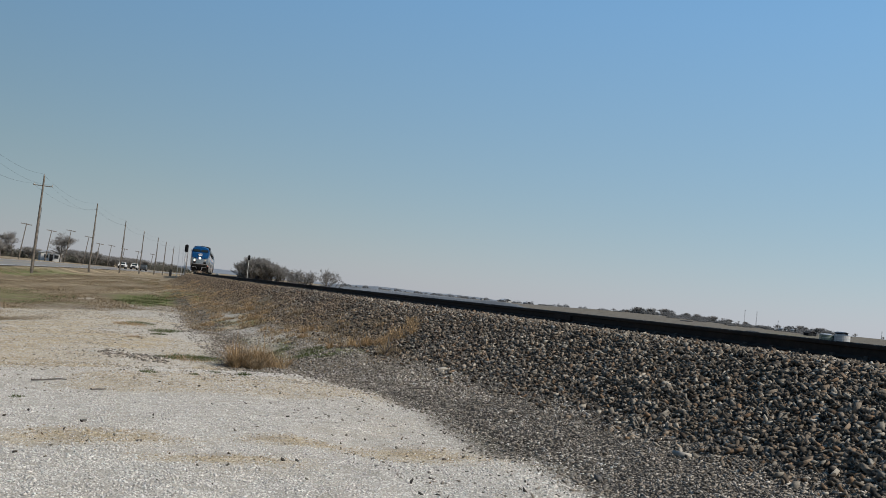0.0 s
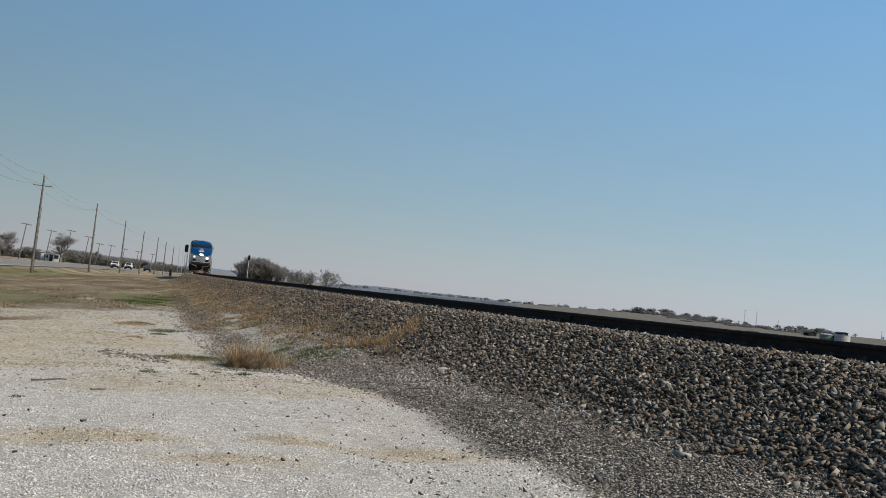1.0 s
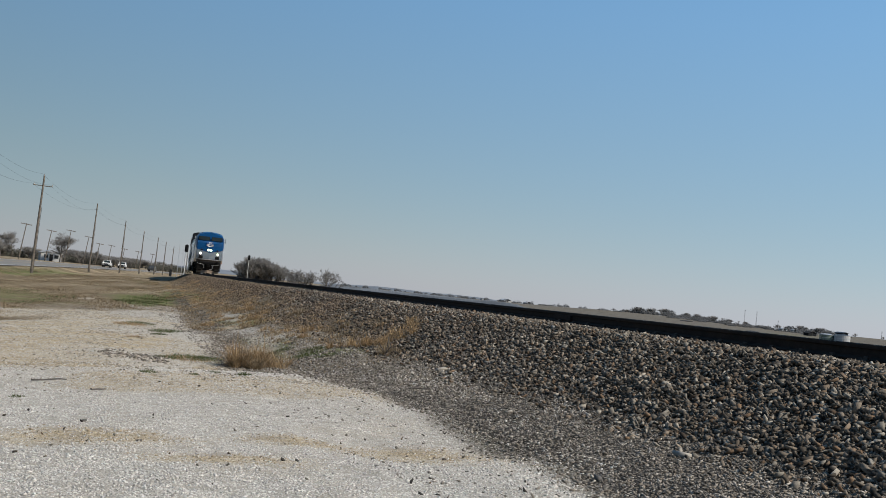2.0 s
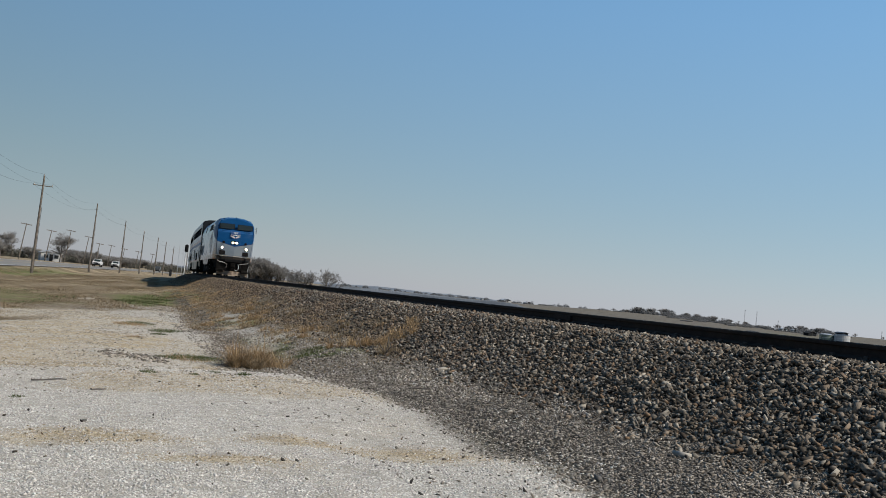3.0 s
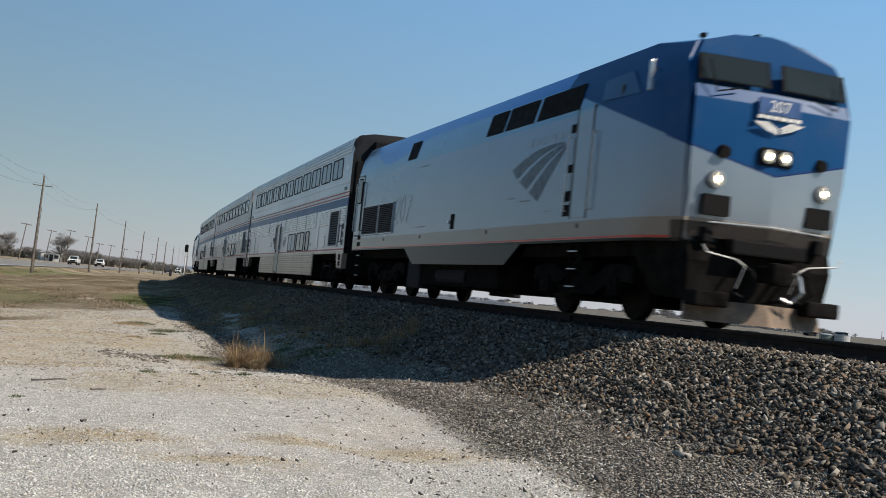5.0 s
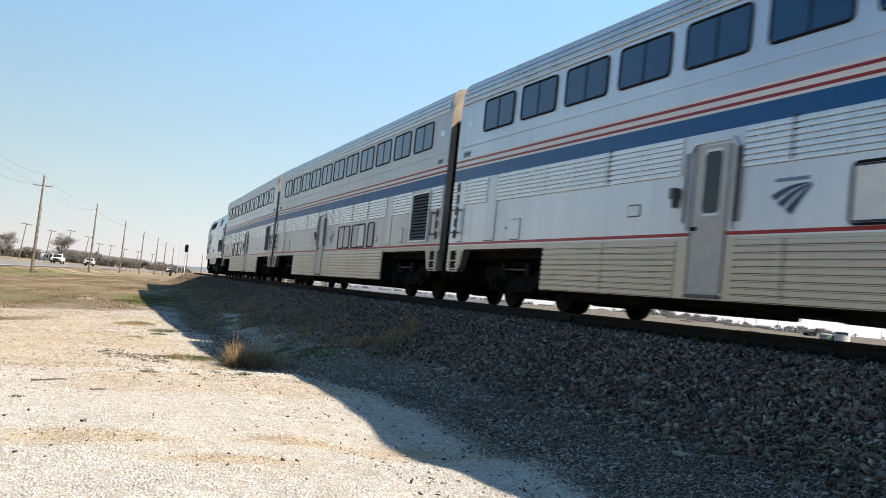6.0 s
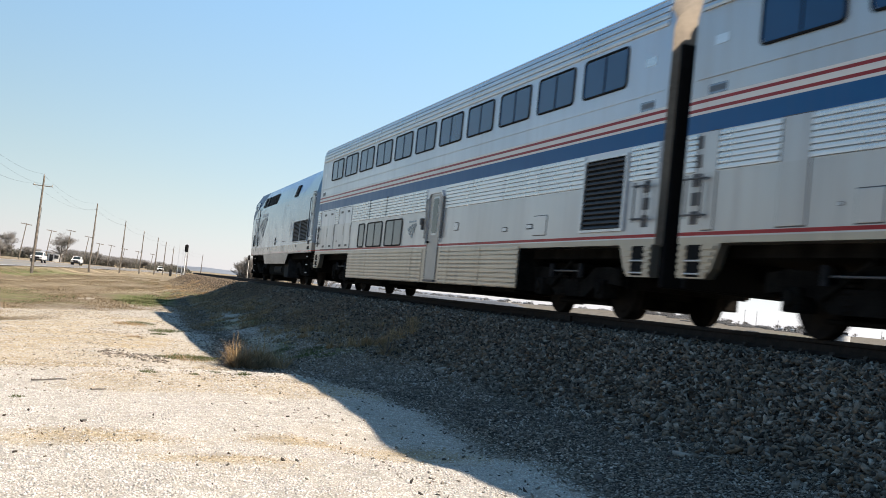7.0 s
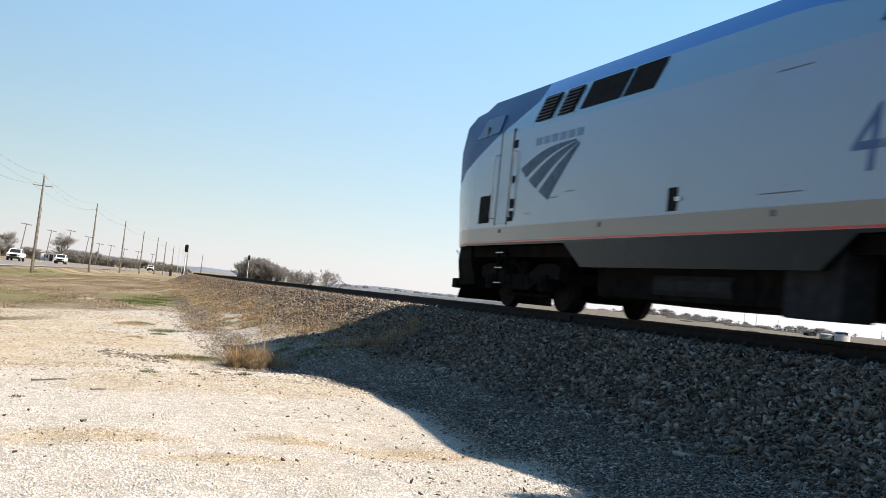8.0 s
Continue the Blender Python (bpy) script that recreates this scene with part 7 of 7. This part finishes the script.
# far right skyline: separate clumps with gaps between
for az0, az1, n, hh in ((27.6, 27.9, 1, 0.32), (28.2, 28.5, 2, 0.36), (28.75, 30.7, 15, 0.62), (31.0, 31.45, 3, 0.48), (31.6, 33.1, 9, 0.55), (33.1, 34.2, 6, 0.45), (35.3, 35.7, 2, 0.72), (35.9, 37.1, 8, 0.6), (37.25, 37.95, 5, 0.75), (39.05, 39.3, 1, 0.52), (40.2, 40.6, 2, 0.3)):
    for i in range(max(1, n // 2)):
        az = az0 + (az1 - az0) * (i + rnd.uniform(0.2, 0.8)) / max(1, n // 2)
        put((3, 1, 3, 2, 0)[i % 5] if n > 2 else 4, rnd.uniform(645, 720), az, hh * rnd.uniform(0.75, 1.15) * (0.95 if n <= 2 or i % 5 in (1, 4) else 1.25), 1.2)


# evergreen scrub behind the highway and along the skyline
def foliage(name, places, label, seed, material=M_cedar, fine=0.75):
    """Many small leaf clumps heaped into uneven mounds."""
    r = np.random.default_rng(seed)
    pos, siz = [], []
    for x, y, z, rad, h in places:
        n = int(150 / fine ** 1.6 * (rad / 3.0) ** 1.2)
        a, q = r.uniform(0, 6.28, n), np.sqrt(r.uniform(0, 1, n)) * rad
        zz = r.uniform(0, 1, n) ** 0.8 * h * np.sqrt(np.clip(1 - (q / rad) ** 2 * 0.85, 0, 1)) * r.uniform(0.7, 1.1, n)
        pos.append(np.stack([x + q * np.cos(a), y + q * np.sin(a), z + zz], -1))
        siz.append(r.uniform(0.18, 0.55, n) * fine)
    pos, siz = np.concatenate(pos), np.concatenate(siz)
    return tagged(stones(name, pos, siz, material, seed, False, 1.2), label, "shrubs", kind="stuff")


def mounds(n, az0, az1, d0, d1, h0, h1, seed):
    r = random.Random(seed)
    out = []
    for i in range(n):
        az, d = r.uniform(az0, az1), r.uniform(d0, d1)
        a = radians(az)
        out.append((EYE.x + d * math.sin(a), EYE.y + d * math.cos(a), ground_z(d, az), r.uniform(1.6, 3.6), r.uniform(h0, h1)))
    return out


foliage("far_scrub", mounds(26, -2.6, 0.2, 395, 450, 1.5, 3.2, 1) + mounds(34, 0.7, 2.6, 430, 480, 2.0, 4.6, 2) + mounds(40, 2.6, 6.5, 520, 800, 2.0, 3.6, 3), "dark evergreen scrub across the highway", 81)
foliage("skyline_scrub", mounds(34, 28.7, 30.7, 660, 720, 1.5, 4.2, 4) + mounds(5, 28.2, 28.5, 660, 700, 1.0, 2.0, 24) + mounds(8, 31.0, 31.45, 660, 720, 1.5, 2.9, 25) + mounds(26, 31.6, 33.2, 660, 720, 1.4, 3.4, 14) + mounds(26, 33.2, 35.2, 640, 700, 0.8, 2.0, 15) + mounds(24, 35.9, 37.2, 660, 720, 1.4, 3.2, 16) + mounds(14, 37.2, 38.0, 660, 720, 2.0, 3.8, 26) + mounds(90, 14, 27.5, 1000, 1500, 1.0, 3.6, 5) + mounds(14, 27, 41, 500, 640, 0.3, 0.8, 27) + mounds(60, 30.5, 37.5, 585, 650, 0.5, 1.5, 28), "winter scrub along the far field, tinted grey for haze", 82, M_hazy, 0.6)
foliage("trackside_scrub", mounds(10, 9.1, 10.4, 418, 432, 3.5, 6.4, 6) + mounds(6, 10.4, 11.6, 418, 432, 1.0, 2.2, 7), "grey-brown scrub beyond the signal", 83, M_skyline)


# distant ridge, its veil of haze painted as blue-grey
def ridge():
    bm = bmesh.new()
    rings = []
    r = random.Random(9)
    for i in range(90):
        az = 4.5 + i * 0.42
        a = radians(az)
        h = 1.2 + 7.5 * math.exp(-((az - 7.8) / 2.2) ** 2) + 4.0 * math.exp(-((az - 17.5) / 4.0) ** 2) + 1.1 * math.sin(az * 1.3) + r.uniform(-0.5, 0.5)
        near = Vector((EYE.x + 2300 * math.sin(a), EYE.y + 2300 * math.cos(a), -3.0))
        top = Vector((EYE.x + 2700 * math.sin(a), EYE.y + 2700 * math.cos(a), RZ + h))
        back = Vector((EYE.x + 3000 * math.sin(a), EYE.y + 3000 * math.cos(a), -3.0))
        rings.append([near, near.lerp(top, 0.6) + Vector((0, 0, r.uniform(-0.5, 0.8))), top, back])
    loft(bm, rings, closed=False, caps=False)
    bmesh.ops.recalc_face_normals(bm, faces=bm.faces[:])
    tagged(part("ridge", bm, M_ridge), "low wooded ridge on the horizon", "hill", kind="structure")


# ridge colour: woodland with the blue of far haze painted in
M_ridge = plain("haze_blue_woodland", (0.15, 0.172, 0.205), 0.95, 0, 0.2, 0.01, 0.06)
# darker than the ridge, with less haze painted in
M_low_wood = plain("haze_tinted_low_wood", (0.112, 0.124, 0.142), 0.95, 0, 0.3, 0.02, 0.12)
ridge()


def low_woods():
    """A wooded fold added between the track and the ridge, haze put into its colour."""
    bm = bmesh.new()
    rings = []
    r = random.Random(19)
    for i in range(260):
        az = 12.6 + i * 0.0465
        a = radians(az)
        at = lambda d, z: Vector((EYE.x + d * math.sin(a), EYE.y + d * math.cos(a), z))
        fade = min(1.0, (az - 12.6) / 0.8, (24.7 - az) / 2.0)
        h = RZ - 0.25 + 0.12 * math.sin(az * 2.1) + 0.10 * math.sin(az * 5.3) + r.uniform(-0.10, 0.22)
        z0 = ground_z(450, az) - 0.5
        rings.append([at(450, z0), at(462, z0 + (h - z0) * fade * 0.7), at(480, z0 + (h - z0) * fade), at(540, z0 - 1)])
    loft(bm, rings, closed=False, caps=False)
    bmesh.ops.recalc_face_normals(bm, faces=bm.faces[:])
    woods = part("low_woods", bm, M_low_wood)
    woods.data.polygons.foreach_set("use_smooth", [True] * len(woods.data.polygons))
    tagged(woods, "woodland low on the horizon, tinted grey-blue for haze", "woods", kind="structure")


low_woods()


# ---- buildings and tanks far off ----
def shed(d, az, w, l, h, turn, wall, roof, label):
    a = radians(az)
    ob = empty("shed", Matrix.Translation((EYE.x + d * math.sin(a), EYE.y + d * math.cos(a), ground_z(d, az))) @ pose(0, 0, 0, 0, 0, turn))
    bm = bmesh.new()
    box(bm, -w / 2, w / 2, -l / 2, l / 2, -0.3, h)
    part("wall", bm, wall, ob)
    bm = bmesh.new()
    prism(bm, [(-w / 2 - 0.3, h), (0, h + w * 0.16), (w / 2 + 0.3, h), (w / 2 + 0.3, h - 0.12), (0, h + w * 0.16 - 0.14), (-w / 2 - 0.3, h - 0.12)], 1, -l / 2 - 0.3, l / 2 + 0.3)
    part("roof", bm, roof, ob)
    for k in (-0.25, 0.25):
        bm = bmesh.new()
        box(bm, k * w - 0.6, k * w + 0.6, -l / 2 - 0.04, -l / 2 + 0.02, 0.9, h - 0.5)
        part("window", bm, M_louver, ob)
    bm = bmesh.new()
    box(bm, -0.5, 0.5, -l / 2 - 0.05, -l / 2 + 0.02, 0.0, 2.05)
    part("door", bm, M_box, ob)
    return tagged(ob, label, "building")


# far white walls toned to grey, the haze before them included in the paint
M_haze_wall = plain("haze_greyed_wall", (0.42, 0.43, 0.44), 0.8, 0, 0.1)
M_rooftin = plain("tin_roof", (0.5, 0.5, 0.5), 0.45, 0.5, 0.15)
shed(362, -0.05, 6.0, 5.0, 2.4, 8, M_haze_wall, M_rooftin, "small pale roadside building with a tin roof")
for d, az, w in ((1350, 22.3, 13), (1380, 22.9, 10), (1400, 23.4, 8), (1300, 21.2, 6)):
    shed(d, az, w, 9, 1.9, rnd.uniform(-20, 20), M_haze_wall, M_rooftin, "low pale building far across the field")


def tank(d, az, r, h, material, label):
    a = radians(az)
    ob = empty("storage_tank", Matrix.Translation((EYE.x + d * math.sin(a), EYE.y + d * math.cos(a), ground_z(d, az))))
    bm = bmesh.new()
    tube(bm, (0, 0, -0.2), (0, 0, h), r, None, 28)
    part("shell", bm, material, ob)
    bm = bmesh.new()
    tube(bm, (0, 0, h), (0, 0, h + r * 0.14), r * 1.01, r * 0.3, 28)
    part("roof", bm, M_rooftin if material != M_haze_wall else M_louver, ob)
    for z in (h * 0.33, h * 0.66, h * 0.97):
        bm = bmesh.new()
        tube(bm, (0, 0, z), (0, 0, z + 0.1), r * 1.012, None, 28)
        part("hoop", bm, M_panel, ob)
    bm = bmesh.new()
    for e in (-1, 1):
        tube(bm, (-r - 0.1, e * 0.25, 0), (-r - 0.1, e * 0.25, h + 0.5), 0.04, None, 5)
    for i in range(9):
        tube(bm, (-r - 0.1, -0.25, h * i / 9 + 0.3), (-r - 0.1, 0.25, h * i / 9 + 0.3), 0.03, None, 5)
    part("ladder", bm, M_panel, ob)
    tagged(ob, label, "storage tank", "tanks in the field")


M_tankgreen = plain("green_tank_paint", (0.16, 0.20, 0.165), 0.6, 0, 0.1)
tank(430, 38.57, 2.75, 3.7, M_haze_wall, "pale storage tank with a dark roof")
tank(432, 37.88, 2.6, 3.4, M_tankgreen, "pale green storage tank in a field")
shed(445, 38.52, 2.5, 4.0, 4.5, 5, M_box, M_louver, "dark narrow block standing behind the tanks")
for d, az, w in ((600, 35.86, 2.8), (610, 36.37, 2.4), (560, 37.1, 5.2)):
    shed(d, az, w, 3, 1.3, rnd.uniform(-15, 15), M_haze_wall if w < 5 else M_slate_end, M_rooftin if w < 5 else M_box, "small shed standing among winter scrub")
for az, h in ((34.02, 6.6), (34.58, 6.3), (35.6, 2.6), (40.3, 1.6)):
    a = radians(az)
    ob = empty("lattice_mast", Matrix.Translation((EYE.x + 640 * math.sin(a), EYE.y + 640 * math.cos(a), ground_z(640, az))))
    bm = bmesh.new()
    for e in ((-0.15, -0.1), (0.15, -0.1), (0, 0.15)):
        tube(bm, (*e, 0), (*e, h + 2.5), 0.035, None, 4)
    for i in range(12):
        tube(bm, (-0.15, -0.1, (h + 2.5) * i / 12), (0.15, -0.1, (h + 2.5) * (i + 1) / 12), 0.03, None, 4)
    part("frame", bm, M_box, ob)
    tagged(ob, "thin grey lattice mast on the skyline", "mast", "masts on the skyline")


# ---- vehicles on the highway; front towards -y ----
def pickup(paint, truck=True):
    ob = empty("pickup_truck" if truck else "car")
    L = 5.7 if truck else 4.7
    prof = [(-L / 2, 0.55), (-L / 2, 0.95), (-L / 2 + 0.25, 1.12), (-L / 2 + 1.45, 1.2), (-L / 2 + 2.15, 1.86), (-L / 2 + 3.35, 1.88)]
    prof += [(-L / 2 + 3.7, 1.25), (L / 2, 1.22), (L / 2, 0.6)] if truck else [(-L / 2 + 4.1, 1.25), (L / 2, 1.15), (L / 2, 0.6)]
    bm = bmesh.new()
    rings = []
    for x in (-0.98, -0.92, 0.92, 0.98):
        rings.append([(x * (0.86 if z > 1.4 else 1.0), y, z if abs(x) < 0.95 else min(z, 1.8)) for y, z in prof])
    loft(bm, rings)
    part("body", bm, paint, ob)
    bm = bmesh.new()
    y0, y1 = -L / 2 + 1.50, -L / 2 + 2.08
    loft(bm, [[(-0.80, y0, 1.24), (0.80, y0, 1.24), (0.72, y1, 1.78), (-0.72, y1, 1.78)], [(-0.80, y0 - 0.02, 1.26), (0.80, y0 - 0.02, 1.26), (0.72, y1 - 0.02, 1.80), (-0.72, y1 - 0.02, 1.80)]])
    part("windshield", bm, M_glass_cab, ob)
    for s in (-1, 1):
        bm = bmesh.new()
        Q = [(s * 0.985, y0 + 0.25, 1.26), (s * 0.985, -L / 2 + 3.5, 1.26), (s * 0.86, -L / 2 + 3.25, 1.74), (s * 0.86, y1 + 0.1, 1.74)]
        loft(bm, [Q, [(x + s * 0.012, y, z) for x, y, z in Q]])
        part("side_window", bm, M_glass_cab, ob)
        bm = bmesh.new()
        box(bm, s * 0.55, s * 0.92, -L / 2 - 0.03, -L / 2 + 0.1, 0.82, 1.02, 0.02)
        part("headlight", bm, M_lens_off, ob)
        for y in (-L / 2 + 0.95, L / 2 - 1.15):
            bm = bmesh.new()
            tube(bm, (s * 0.72, y, 0.38), (s * 0.99, y, 0.38), 0.38, None, 18)
            w = part("wheel", bm, M_black, ob)
            bm = bmesh.new()
            tube(bm, (s * 0.97, y, 0.38), (s * 1.0, y, 0.38), 0.22, 0.20, 12)
            part("rim", bm, M_chrome, w)
    bm = bmesh.new()
    box(bm, -0.52, 0.52, -L / 2 - 0.04, -L / 2 + 0.1, 0.72, 1.04, 0.02)
    part("grille", bm, M_black, ob)
    bm = bmesh.new()
    box(bm, -0.95, 0.95, -L / 2 - 0.12, -L / 2 + 0.1, 0.45, 0.70, 0.04)
    part("bumper", bm, M_box, ob)
    bm = bmesh.new()
    box(bm, -0.9, 0.9, -L / 2 + 0.3, L / 2 - 0.2, 0.35, 0.6)
    part("chassis", bm, M_black, ob)
    return ob


M_carwhite = plain("white_car_paint", (0.62, 0.62, 0.62), 0.25, 0, 0.03)
M_cardark = plain("dark_car_paint", (0.05, 0.055, 0.06), 0.25, 0, 0.05)
truck_a = tagged(pickup(M_carwhite), "white pickup truck driving on the highway", "pickup truck", "vehicles on the highway")
truck_b = tagged(pickup(M_carwhite, False), "white car driving on the highway", "car", "vehicles on the highway")
car_c = tagged(pickup(M_cardark), "dark pickup truck driving away on the highway", "pickup truck", "vehicles on the highway")
car_d = tagged(pickup(M_carwhite, False), "white car far off on the highway", "car", "vehicles on the highway")


# ---- what moves ----
def on_track(s, half, flip=False):
    """Pose of a vehicle whose bogies stand at s - half and s + half."""
    a, b = beside(s - half, 0), beside(s + half, 0)
    d = (b - a).normalized()
    turn = d.to_track_quat("Y", "Z").to_matrix().to_4x4()
    return Matrix.Translation((a + b) / 2) @ turn @ pose(0, 0, 0, 0, 0, 180 if flip else 0)


def motions():
    T = [i * 0.25 for i in range(33)]
    end = lambda t: 61.18 - SPEED * (t - 7.0)
    walk(lead, [(t, on_track(end(t) - 109.43, 6.2)) for t in T])
    walk(tail, [(t, on_track(end(t) - 10.515, 6.2, True)) for t in T])
    for i, c in enumerate(coaches):
        walk(c, [(t, on_track(end(t) - 33.985 - 25.91 * i, 9.1)) for t in T])

    def drive(thing, u, keys, away=False):
        rows = []
        for t, s in keys:
            p = stand(u, s)
            rows.append((t, Matrix.Translation(p + Vector((0, 0, 0.05))) @ pose(0, 0, 0, 0, 0, -math.degrees(track(s)[3]) + (180 if away else 0))))
        walk(thing, rows)

    drive(truck_a, -27.5, [(0, 333.5), (1.5, 313.0), (3.0, 289.5), (4.5, 263.5), (6.5, 220.0), (7.0, 208.5), (8.0, 185.0)])
    drive(truck_b, -27.5, [(0, 356.0), (1.5, 339.0), (3.0, 320.5), (4.5, 300.5), (6.5, 267.5), (8.0, 235.5)])
    drive(car_c, -23.5, [(0, 346.0), (1.5, 360.0), (4.0, 388.0), (8.0, 440.0)], True)
    drive(car_d, -27.5, [(0, 545.0), (4.0, 469.0), (8.0, 389.0)])


motions()
